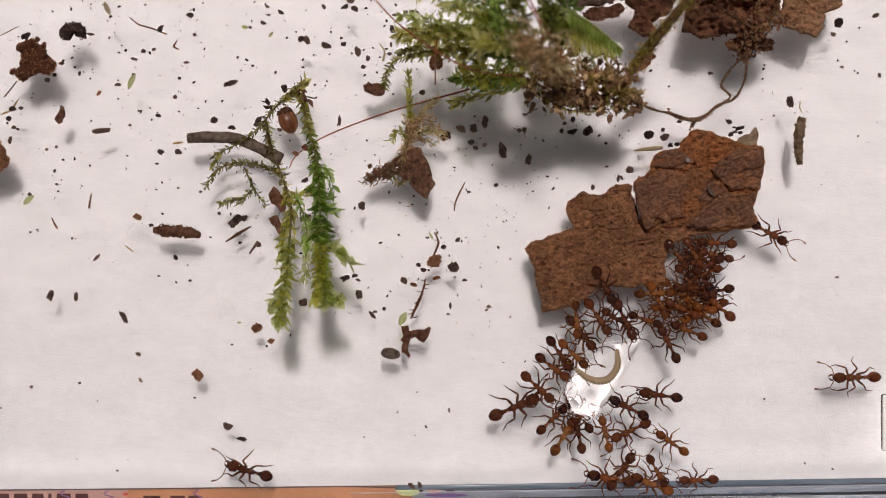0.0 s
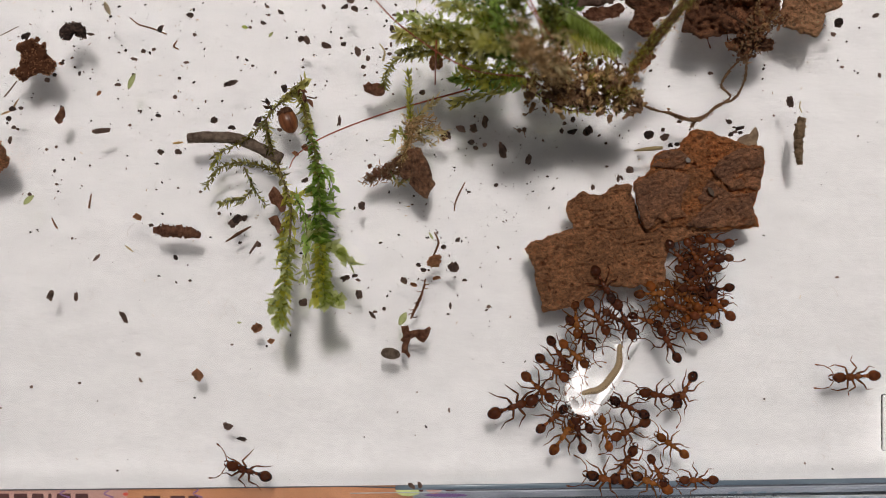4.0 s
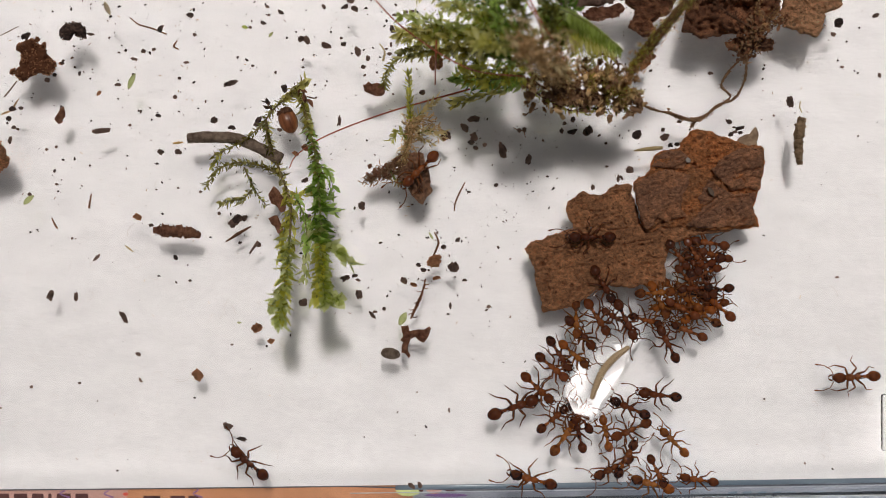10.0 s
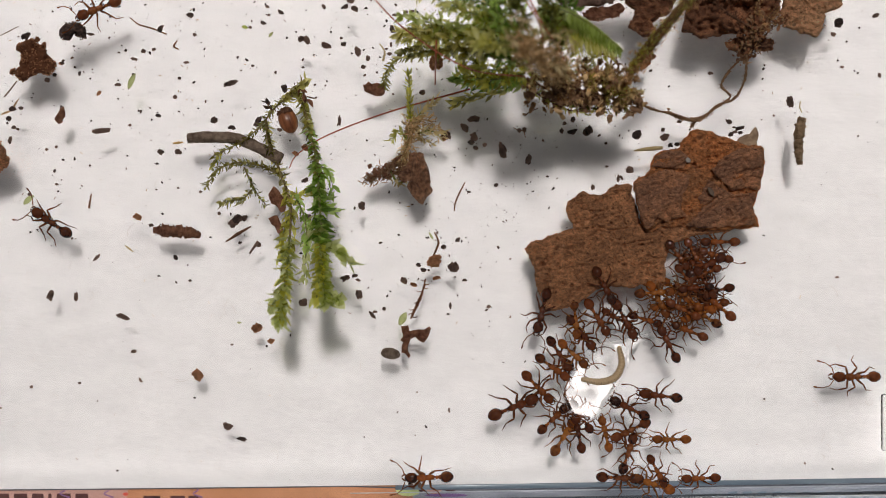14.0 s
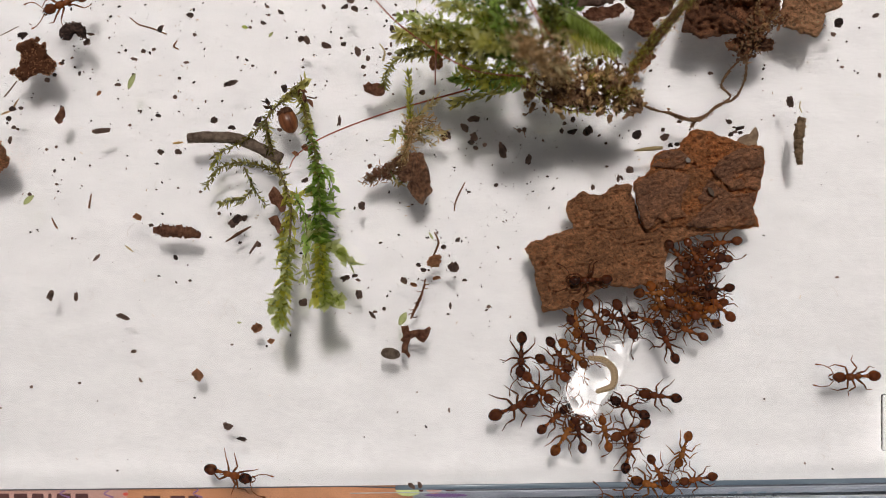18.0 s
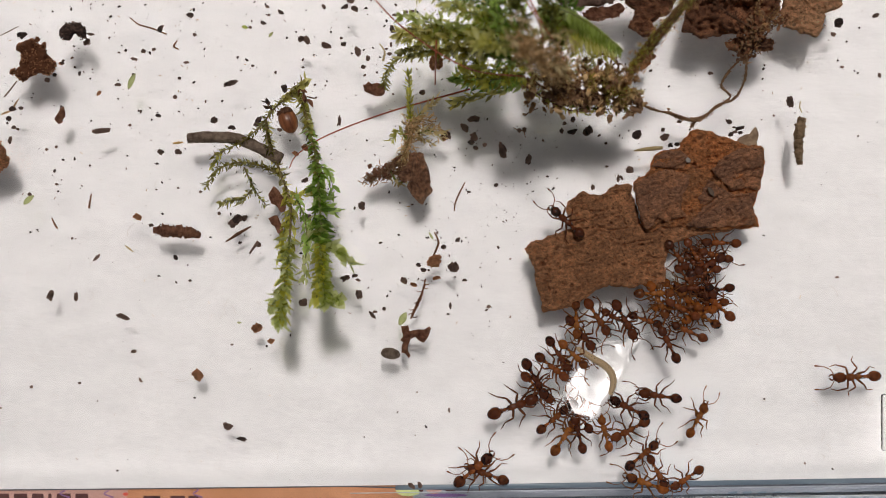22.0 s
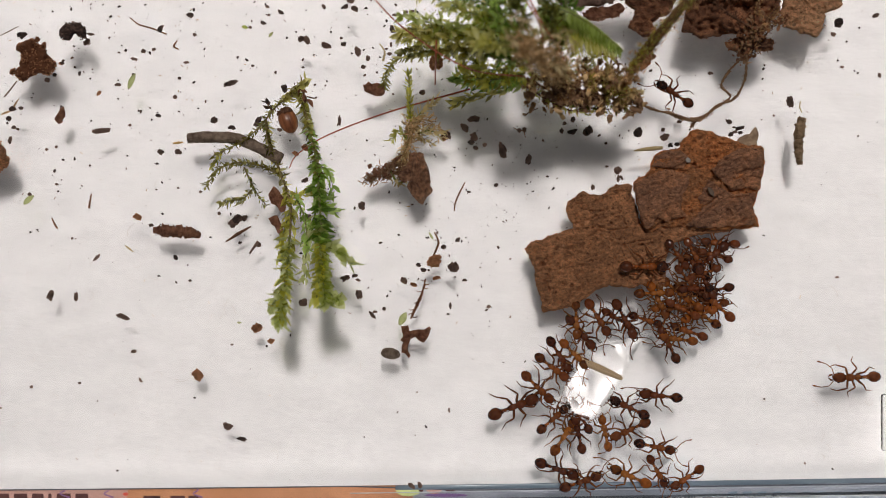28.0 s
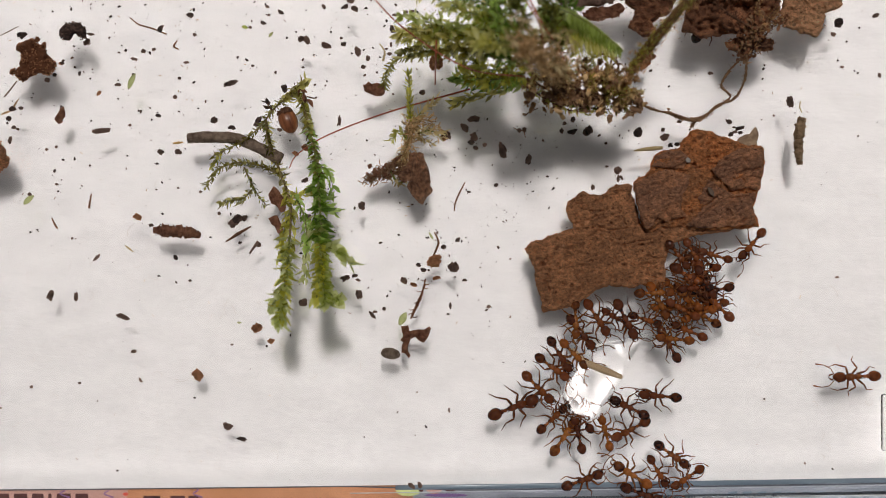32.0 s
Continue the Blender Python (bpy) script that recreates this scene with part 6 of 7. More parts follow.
def build_ant(tone, stance):
    body_m, gaster_m, leg_m = ANT_TONES[tone]
    words = {"dark": "dark red-brown ant with glossy near-black gaster", "red": "reddish brown ant with glossy dark gaster", "amber": "pale amber ant with honey-coloured gaster"}[tone]
    root = thing("ant", pose(0, 0, 0), words, "ant", "ants in the tray")
    vs, fs = [], []
    blob(vs, fs, (0, 0, 0), (12.0 * U, 9.4 * U, 7.8 * U), 18, 12, 0.05, 1.5, 2)
    for v in vs:  # narrower towards the mouth, hollow at the nape
        t = v.x / (13 * U)
        v.y *= 1.0 - 0.16 * max(0, t) ** 2 + 0.10 * max(0, -t)
        v.x += 1.8 * U * (abs(v.y) / (10 * U)) ** 2 * (-1 if t < 0 else 0)
    head = from_lists("head", vs, fs, gaster_m, root)
    head.matrix_basis = Matrix.Translation(Vector((26, 0, 13)) * U) @ Matrix.Rotation(radians(12), 4, "Y")
    for s in (-1, 1):
        vs, fs = [], []
        blob(vs, fs, Vector((1.5, s * 8.7, 2.8)) * U, (2.6 * U, 1.3 * U, 2.1 * U), 8, 6)
        from_lists("eye", vs, fs, EYEM, head, "small black eye")
        vs, fs = [], []
        tube(vs, fs, [Vector(p) * U for p in ((10.5, s * 5, -2), (14, s * 4.6, -3), (17, s * 2.2, -3.4), (18, s * 0.6, -3.4))], [1.9 * U, 1.7 * U, 1.2 * U, 0.5 * U], 6)
        from_lists("mandible", vs, fs, leg_m, head)
    vs, fs = [], []
    prof = ((16.5, 2.2, 13), (14, 4.6, 14), (10.5, 6.8, 15), (6, 7.4, 15.6), (1.5, 6.3, 15.4), (-1.2, 4.4, 14), (-3, 4.9, 14.4), (-7, 5.4, 15), (-11, 5.0, 14.6), (-15, 3.4, 12.5), (-17, 1.8, 11.5))
    o = 0
    sides = 14
    for x, r, z in prof:
        for j in range(sides):
            a = 2 * math.pi * j / sides
            rr = r * 1.0 * (1 + 0.10 * noise.noise(Vector((x * 0.35, 3 * math.cos(a), 3 * math.sin(a)))))
            vs.append(Vector((x, rr * math.cos(a), z + rr * 0.95 * math.sin(a))) * U)
    for i in range(len(prof) - 1):
        for j in range(sides):
            a, b = i * sides + j, i * sides + (j + 1) % sides
            fs.append([a, a + sides, b + sides, b])
    fs.append(list(range(sides)))
    fs.append([(len(prof) - 1) * sides + j for j in range(sides)][::-1])
    for s in (-1, 1):  # the two spines at the back
        tube(vs, fs, [Vector((-13, s * 2.4, 17)) * U, Vector((-19, s * 3.4, 20)) * U], [1.0 * U, 0.25 * U], 5)
    from_lists("thorax", vs, fs, body_m, root)
    vs, fs = [], []
    tube(vs, fs, [Vector((-16, 0, 12)) * U, Vector((-19, 0, 13)) * U, Vector((-27, 0, 13)) * U], [2.2 * U, 2.4 * U, 2.4 * U], 8)
    blob(vs, fs, Vector((-20.5, 0, 14)) * U, (3.2 * U, 3.4 * U, 4.4 * U), 10, 8)
    blob(vs, fs, Vector((-26, 0, 14)) * U, (3.4 * U, 4.4 * U, 4.6 * U), 10, 8)
    from_lists("waist", vs, fs, body_m, root)
    vs, fs = [], []
    blob(vs, fs, (0, 0, 0), (12.0 * U, 10.2 * U, 9.6 * U), 20, 22)
    for v in vs:  # widest in front; shallow rings where the plates overlap towards the tip
        t = v.x / (12 * U)
        k = 1.0 + 0.08 * t
        for ring in (-0.42, -0.68, -0.86):
            k -= 0.05 * math.exp(-((t - ring) / 0.06) ** 2)
        v.y, v.z = v.y * k, v.z * k
    ga = from_lists("gaster", vs, fs, gaster_m, root)
    ga.matrix_basis = Matrix.Translation(Vector((-38.5, 0, 14.5)) * U)
    for s in (-1, 1):
        for k, spec in enumerate(LEG_SPECS[stance]):
            limb("leg", spec, s, (1.8, 1.45, 0.86, 0.42), leg_m, root)
        limb("antenna", FEELER, s, (0.65, 0.75, 0.65, 0.95), leg_m, root, feeler=True)
    return root


# one ant of each tone stands in the tray; the others are copies of them
ANT_STOCK = {(tone, k): build_ant(tone, k) for tone in SEGMENTS for k in (0, 1)}
USED = set()


def limbs_of(ob):
    legs = [c for c in ob.children if c.name.split(".")[0] == "leg"]
    feelers = [c for c in ob.children if c.name.split(".")[0] == "antenna"]
    return legs, feelers


def rest_side(c):
    return 1 if c.matrix_basis.translation.y > 0 else -1


def ant_pose(x, y, rz, z=0.0, pitch=0.0):
    """x, y: the middle of the thorax; rz: where the head points, 0 along x, 90 to the tray's back."""
    p = at(x, y, z * U + 0.0007)
    return Matrix.Translation((p.x, p.y, z * U)) @ Matrix.Rotation(radians(rz), 4, "Z") @ Matrix.Rotation(radians(-pitch), 4, "Y")


def ant(x, y, rz, tone="red", size=1.0, z=0.0, pitch=0.0, seed=None):
    rng = random.Random(int(x * 31 + y * 17) if seed is None else seed)
    left = [k for k in (0, 1) if (tone, k) not in USED]
    kind_ = (tone, left[0] if left else rng.choice((0, 1)))
    src = ANT_STOCK[kind_]
    m = ant_pose(x, y, rz, z, pitch)
    if kind_ in USED:
        ob = copy_thing(src, m)
    else:
        USED.add(kind_)
        ob = src
        ob.matrix_basis = m
    ob.scale = (size, size, size)
    legs, feelers = limbs_of(ob)
    for c in legs:
        c.rotation_euler = (0, 0, radians(rng.uniform(-19, 19)))
    for c in feelers:
        c.rotation_euler = (0, 0, radians(rest_side(c) * rng.uniform(-24, 20)))
    return ob


def from_ends(gx, gy, hx, hy, tone="red", z=0.0, pitch=0.0, fit=None):
    """An ant given by the middles of its gaster and of its head."""
    d = math.hypot(hx - gx, hy - gy)
    size = fit or max(0.74, min(1.15, d / 65.0))
    ux, uy = (hx - gx) / d, (hy - gy) / d
    mx, my = (gx + hx) / 2 + ux * 6.5 * size, (gy + hy) / 2 + uy * 6.5 * size
    rz = math.degrees(math.atan2(-(hy - gy), hx - gx))
    size *= 0.97
    return ant(mx, my, rz, tone, size, z, pitch)


SITTERS = []
def sit(*a, **k):
    SITTERS.append(from_ends(*a, **k))


# ants that stay at the drop: gaster, then head
sit(874, 733, 942, 707, "dark", fit=1.12)
sit(955, 633, 1000, 668, "red", z=4)
sit(930, 665, 972, 706, "red")
sit(957, 761, 998, 724, "red")
sit(981, 798, 1014, 748, "amber", z=2)
sit(1030, 795, 1018, 742, "dark", z=8)
sit(1043, 760, 1016, 716, "dark", z=14)
sit(1078, 793, 1066, 744, "amber")
sit(1141, 735, 1088, 710, "dark", z=6)
sit(1143, 748, 1090, 774, "red")
sit(1196, 704, 1142, 697, "dark", fit=0.9)
sit(1152, 812, 1176, 856, "red", z=8)
sit(974, 603, 1005, 650, "dark", z=2)
sit(996, 608, 1034, 645, "amber", z=10)
sit(1018, 538, 1021, 592, "amber", z=4)
sit(1041, 537, 1073, 586, "red", z=2)
sit(1008, 566, 1046, 612, "dark")
sit(1092, 538, 1120, 592, "dark", z=10)
sit(1120, 559, 1164, 573, "red", z=3)
sit(1131, 520, 1186, 518, "amber", z=12)
sit(1152, 506, 1178, 556, "amber", z=8)
sit(1182, 430, 1214, 470, "red", z=12, pitch=-10)
sit(1215, 427, 1240, 468, "red", z=8, pitch=-8)
sit(1289, 458, 1246, 446, "red", z=6)
sit(1270, 475, 1226, 492, "red", z=10)
sit(1292, 509, 1240, 520, "dark", z=3)
sit(1256, 509, 1208, 512, "dark", z=14)
sit(1293, 561, 1250, 522, "red", z=6)
sit(1268, 574, 1222, 544, "amber", z=2)
sit(1245, 597, 1196, 577, "red", z=4)
sit(1197, 635, 1171, 586, "dark", z=8)
sit(1210, 548, 1160, 545, "amber", z=4)
sit(1236, 545, 1200, 508, "amber", z=7)
sit(1545, 666, 1487, 668, "red", fit=0.98)
sit(1250, 490, 1217, 455, "dark", z=3)
sit(1232, 560, 1186, 536, "red", z=16)
sit(1176, 500, 1218, 530, "amber", z=5)
sit(1108, 574, 1078, 556, "dark", z=1, fit=0.74)
sit(1262, 548, 1214, 566, "amber", z=9)
sit(1236, 478, 1262, 522, "dark", z=12)
sit(1264, 474, 1228, 442, "dark", z=2)
sit(1282, 536, 1238, 550, "red", z=1)
sit(1203, 478, 1230, 510, "red", z=9)
sit(1224, 516, 1262, 546, "dark", z=1)


# ---- ants that walk about ----
WALKERS = []


def rover(rows, tone="red", size=1.0):
    """rows: seconds, x, y, heading in degrees, height in units."""
    t, x, y, rz, z = rows[0]
    ob = ant(x, y, rz, tone, size, z, seed=len(WALKERS) + 70)
    WALKERS.append((ob, rows))
    return ob


# comes round the bark's end and joins the drinkers
rover([(0, 1365, 415, -30, 0), (0.5, 1355, 432, -70, 0), (1.0, 1334, 483, -112, 0), (1.5, 1329, 500, -105, 0), (2.0, 1331, 545, -100, 0), (2.5, 1311, 587, -122, 0),
       (3.0, 1270, 628, -142, 0), (3.5, 1217, 674, -125, 0), (4.4, 1208, 704, -118, 4), (5.5, 1188, 736, -112, 4), (6.0, 1186, 742, -112, 4), (6.5, 1172, 757, -125, 5),
       (7.0, 1178, 768, -150, 5), (7.5, 1168, 785, 170, 5), (8.0, 1150, 800, 120, 5), (8.5, 1126, 800, 85, 4), (9.2, 1116, 802, 62, 4), (10.1, 1110, 808, 62, 4), (11, 1111, 808, 58, 4), (12, 1112, 804, 64, 4),
       (13.0, 1114, 800, 82, 4), (14.0, 1113, 798, 72, 4), (16.5, 1114, 795, 80, 4), (18, 1114, 796, 78, 4), (19.0, 1120, 790, 70, 4), (20.0, 1124, 802, 55, 4), (21, 1131, 806, 26, 4), (22, 1140, 803, 40, 4),
       (23.0, 1141, 797, 33, 4), (24, 1164, 785, 12, 4), (25, 1164, 777, 24, 4), (25.5, 1161, 770, 47, 4), (26.2, 1160, 785, 10, 4), (27.5, 1157, 790, -5, 4), (28.0, 1164, 792, -12, 4), (29, 1177, 798, -22, 4),
       (30.0, 1189, 802, -26, 4), (31, 1193, 808, -35, 4), (32.0, 1193, 808, -36, 4)], "red", 0.86)
# comes over the bark, crosses it and climbs down its end
rover([(0, 1256, 0, -80, 6), (4.5, 1250, 20, -75, 6), (5.5, 1237, 94, -50, 12), (6.0, 1250, 130, -92, 2), (6.5, 1202, 203, -115, 3), (6.8, 1190, 245, -105, 18), (7.0, 1186, 275, -85, 30),
       (7.5, 1225, 372, -65, 31), (8.0, 1232, 378, -75, 31), (8.4, 1234, 383, -100, 31), (8.8, 1209, 394, -135, 30), (9.2, 1170, 410, -165, 28), (9.6, 1118, 418, -178, 26),
       (10.0, 1042, 420, -180, 25), (10.4, 994, 425, -178, 24), (10.8, 979, 435, -160, 24), (11.2, 968, 474, -115, 23), (11.6, 967, 492, -100, 22), (12.0, 963, 512, -100, 21),
       (12.5, 952, 560, -105, 6), (13.0, 955, 562, -106, 4), (14.0, 958, 556, -104, 4), (14.5, 958, 562, -106, 4), (16.5, 922, 612, -100, 0), (18.0, 922, 634, -92, 0),
       (19.0, 919, 655, -91, 0), (20.0, 923, 645, -85, 0), (21.5, 936, 656, -66, 2), (22.0, 950, 676, -60, 4), (23.0, 961, 693, -54, 6), (24.0, 977, 726, -62, 5), (25.0, 974, 753, -92, 5), (25.5, 951, 778, -118, 2), (26.2, 925, 815, -100, 0), (26.8, 925, 835, -50, 0),
       (27.5, 958, 830, -26, 0), (28.0, 991, 832, -20, 0), (28.5, 1003, 837, -16, 1), (29.2, 1032, 838, -10, 2), (30.0, 1068, 838, -12, 2), (31.0, 1103, 857, -20, 1), (32.0, 1142, 876, -20, 1)], "dark", 0.94)
# rests by the front wall, then leaves over the open floor
rover([(0, 436, 832, 164, 0), (4.5, 435, 832, 163, 0), (9.3, 436, 832, 162, 0), (9.7, 437, 826, 150, 0), (10.0, 437, 816, 140, 0), (10.3, 436, 806, 128, 0), (10.6, 431, 796, 118, 0),
       (10.9, 431, 762, 92, 0), (11.2, 430, 722, 98, 0), (11.5, 414, 681, 122, 0), (11.8, 374, 634, 138, 0), (12.1, 306, 612, 172, 0), (12.4, 232, 606, 168, 0), (12.7, 181, 562, 132, 0),
       (13.0, 140, 523, 126, 0), (13.5, 133, 437, 96, 0), (14.0, 87, 391, 146, 0), (14.5, 52, 332, 124, 0), (15.0, 8, 282, 140, 0), (15.6, -70, 240, 150, 0), (32.0, -90, 235, 150, 0)], "dark", 0.96)
# runs under the moss and the dead leaf and away over the back of the tray
rover([(0, 985, 110, 210, 2), (5.5, 1000, 118, 205, 2), (6.0, 978, 138, 210, 2), (6.2, 947, 178, 212, 2), (6.4, 913, 209, 212, 2), (6.6, 880, 211, 190, 2), (6.8, 852, 209, 176, 2), (7.0, 812, 205, 178, 2), (7.3, 765, 222, 215, 3), (7.5, 760, 232, 225, 3), (8.2, 752, 260, 240, 5), (9.2, 748, 288, 242, 4), (9.6, 742, 300, 240, 30),
       (10.0, 740, 304, 225, 38), (10.4, 708, 326, 180, 16), (10.8, 638, 287, 128, 0), (11.2, 636, 200, 100, 0), (11.6, 574, 89, 125, 0), (12.0, 514, 62, 162, 0), (12.3, 448, 36, 165, 0),
       (12.7, 380, -60, 130, 0), (13.0, 310, -104, 175, 0), (13.3, 246, -50, 215, 0), (13.6, 212, 0, 216, 6),
       (13.8, 194, 20, 218, 14), (14.0, 170, 18, 202, 20), (14.2, 143, 23, 202, 26), (14.4, 132, 26, 200, 27), (14.5, 117, 28, 208, 27), (15.0, 62, 46, 190, 12), (15.4, 4, 50, 178, 0), (15.8, -80, 45, 165, 0), (16.1, -105, 10, 100, 0), (16.4, -60, -60, 40, 0), (16.8, 60, -95, 5, 0), (17.15, 215, -92, 10, 0), (17.3, 245, -86, 80, 0), (17.45, 240, -72, 150, 0), (17.6, 205, -44, 206, 0),
       (17.8, 152, -18, 207, 2), (18.0, 112, 8, 201, 6), (18.3, 56, 18, 193, 6), (18.6, -28, 34, 190, 0), (18.9, -95, 45, 186, 0), (32.0, -110, 45, 185, 0)], "red", 0.95)
# leaves the drinkers, follows the front wall, turns and comes back
rover([(0, 1076, 846, 170, 0), (3, 1074, 847, 168, 0), (6.0, 1072, 848, 166, 0), (8.0, 1046, 850, 160, 0), (8.6, 1010, 852, 165, 0), (9.0, 987, 852, 164, 0), (9.5, 966, 849, 162, 0), (10.0, 938, 847, 165, 0),
       (10.5, 918, 842, 150, 0), (11.0, 899, 821, 125, 0), (11.5, 897, 817, 118, 0), (12.0, 902, 811, 96, 0), (12.5, 901, 818, 120, 0), (13.0, 890, 838, 172, 0), (13.5, 851, 844, 195, 0),
       (14.0, 753, 845, 182, 0), (14.5, 670, 846, 184, 0), (15.5, 520, 842, 180, 0), (16.5, 371, 838, 170, 0), (16.6, 344, 846, 240, 0), (16.7, 322, 852, 315, 0), (16.85, 304, 854, 374, 0), (17.0, 306, 852, 382, 0), (17.15, 328, 848, 386, 0),
       (17.4, 346, 842, 400, 0), (17.7, 365, 836, 445, 0), (17.85, 385, 838, 395, 0), (18.0, 410, 840, 345, 0), (18.3, 470, 848, 350, 0), (18.6, 556, 846, 362, 0), (19.0, 637, 815, 392, 0),
       (19.3, 725, 790, 366, 0), (19.6, 824, 800, 345, 0), (20.0, 822, 830, 320, 0), (20.5, 824, 828, 322, 0), (21.0, 830, 826, 322, 0), (21.5, 858, 830, 345, 0), (22.0, 842, 828, 400, 0),
       (22.5, 815, 812, 445, 0), (23.0, 799, 778, 450, 0), (23.5, 826, 718, 428, 0), (24.0, 829, 704, 424, 0), (24.5, 880, 644, 415, 0), (25.0, 942, 582, 392, 0), (25.5, 956, 545, 410, 6),
       (26.0, 966, 518, 400, 16), (26.6, 1010, 486, 375, 23), (27.5, 1120, 474, 362, 24), (28.0, 1146, 472, 360, 24), (28.5, 1180, 478, 346, 18), (29.2, 1216, 490, 335, 8), (32.0, 1228, 494, 330, 5)], "red", 0.98)
# leaves its place at the front wall, turns back, goes down the wall, meets the returning ant, goes back to the drinkers
rover([(0, 1102, 830, 55, 3), (6, 1108, 814, 58, 3), (8.4, 1106, 812, 52, 3), (8.8, 1106, 822, 75, 3), (9.2, 1102, 828, 130, 2), (9.5, 1094, 827, 180, 1), (9.8, 1088, 829, 212, 0), (10.1, 1074, 830, 205, 0),
       (10.4, 1038, 835, 187, 0), (10.6, 1014, 840, 178, 0), (10.8, 993, 833, 168, 0), (11.0, 972, 836, 180, 0), (11.2, 966, 842, 194, 0), (11.5, 985, 845, 208, 0), (11.8, 993, 848, 228, 0), (12.1, 1003, 852, 258, 0),
       (12.4, 1045, 850, 325, 0), (12.8, 1056, 847, 336, 0), (13.0, 1062, 847, 343, 0), (14.0, 1100, 846, 357, 0), (14.5, 1102, 846, 356, 0), (15.0, 1100, 850, 310, 0), (15.4, 1092, 854, 240, 0), (15.8, 1080, 854, 190, 0),
       (16.5, 1056, 853, 164, 0), (16.9, 1076, 880, 160, 0), (17.2, 1100, 897, 165, 0), (18.4, 1088, 894, 165, 0), (18.7, 1052, 875, 166, 0), (18.9, 1046, 865, 165, 0), (19.1, 1014, 862, 163, 0), (19.3, 999, 862, 165, 0),
       (19.5, 970, 854, 164, 0), (19.7, 934, 848, 175, 0), (20.0, 917, 843, 172, 0), (20.5, 900, 834, 165, 0), (21.0, 897, 824, 150, 0), (21.5, 872, 836, 165, 0), (22.0, 858, 838, 160, 0), (22.5, 852, 838, 158, 0),
       (23.0, 846, 838, 156, 0), (23.4, 868, 842, 110, 0), (23.6, 880, 844, 50, 0), (24.0, 925, 847, 5, 0), (24.5, 987, 848, -4, 0), (25.0, 1026, 857, -10, 0), (25.5, 1029, 858, -10, 0), (26.4, 1036, 856, 10, 0),
       (27.5, 1028, 848, 25, 0), (28.0, 1033, 851, 19, 0), (30.0, 1034, 850, 18, 0), (32.0, 1036, 848, 20, 0)], "red", 0.9)
# comes out of the swarm onto the bark's left end, round it and up its back edge
rover([(0, 1072, 510, -62, 16), (9, 1070, 508, -60, 16), (14, 1072, 511, -62, 16), (16.2, 1070, 508, -64, 17), (16.9, 1063, 507, -138, 21), (17.5, 1056, 500, -160, 22), (18.0, 1040, 496, -178, 22),
       (18.5, 990, 500, -182, 23), (19.0, 962, 488, -188, 22), (19.5, 932, 462, -220, 14), (20.0, 930, 458, -240, 10), (20.5, 956, 452, -280, 23), (21.0, 988, 410, -272, 22), (21.5, 1000, 398, -245, 21),
       (22.0, 1000, 390, -222, 20), (23.0, 998, 388, -218, 19), (23.3, 1004, 360, -265, 20), (23.6, 1015, 331, -300, 8), (24.0, 1054, 312, -335, 4), (24.4, 1111, 280, -330, 4), (24.8, 1172, 260, -345, 18),
       (25.0, 1204, 254, -352, 24), (25.2, 1245, 243, -362, 30), (25.5, 1281, 238, -350, 28), (26.4, 1290, 232, -300, 26), (27.2, 1284, 225, -240, 14), (27.5, 1272, 206, -220, 6), (27.8, 1240, 186, -212, 2),
       (28.0, 1190, 164, -214, 2), (28.3, 1140, 130, -215, 4), (28.8, 1076, 80, -196, 8), (29.3, 1010, 72, -184, 10), (29.6, 976, 70, -180, 10), (32.0, 974, 70, -180, 10)], "dark", 0.86)
# goes from the swarm over the bark's right end to the clods at the back
rover([(0, 1252, 470, 30, 4), (14, 1254, 468, 28, 4), (25.5, 1254, 468, 28, 4), (28.0, 1262, 452, 40, 6), (28.5, 1284, 410, 50, 20), (28.8, 1310, 376, 35, 30), (29.1, 1340, 372, 0, 26), (29.4, 1342, 370, 70, 26),
       (29.7, 1325, 338, 112, 30), (30.0, 1294, 292, 108, 30), (30.3, 1266, 220, 112, 10), (30.6, 1228, 160, 106, 2), (31.0, 1212, 74, 94, 2), (31.4, 1222, 28, 78, 3), (32.0, 1250, 36, 60, 3)], "dark", 0.92)
# sits at the swarm's edge under the bark, steps aside at the end
rover([(0, 1264, 430, 176, 4), (5, 1258, 426, 171, 4), (9, 1250, 430, 170, 4), (13, 1266, 428, 176, 4), (17, 1274, 431, 189, 4), (19, 1274, 430, 184, 4), (25, 1270, 430, 176, 4), (28, 1270, 430, 175, 4), (30.3, 1272, 430, 175, 4), (30.7, 1285, 430, 190, 3),
       (31.2, 1312, 440, 220, 1), (31.6, 1322, 440, 232, 0), (32, 1328, 436, 230, 0)], "red", 0.8)
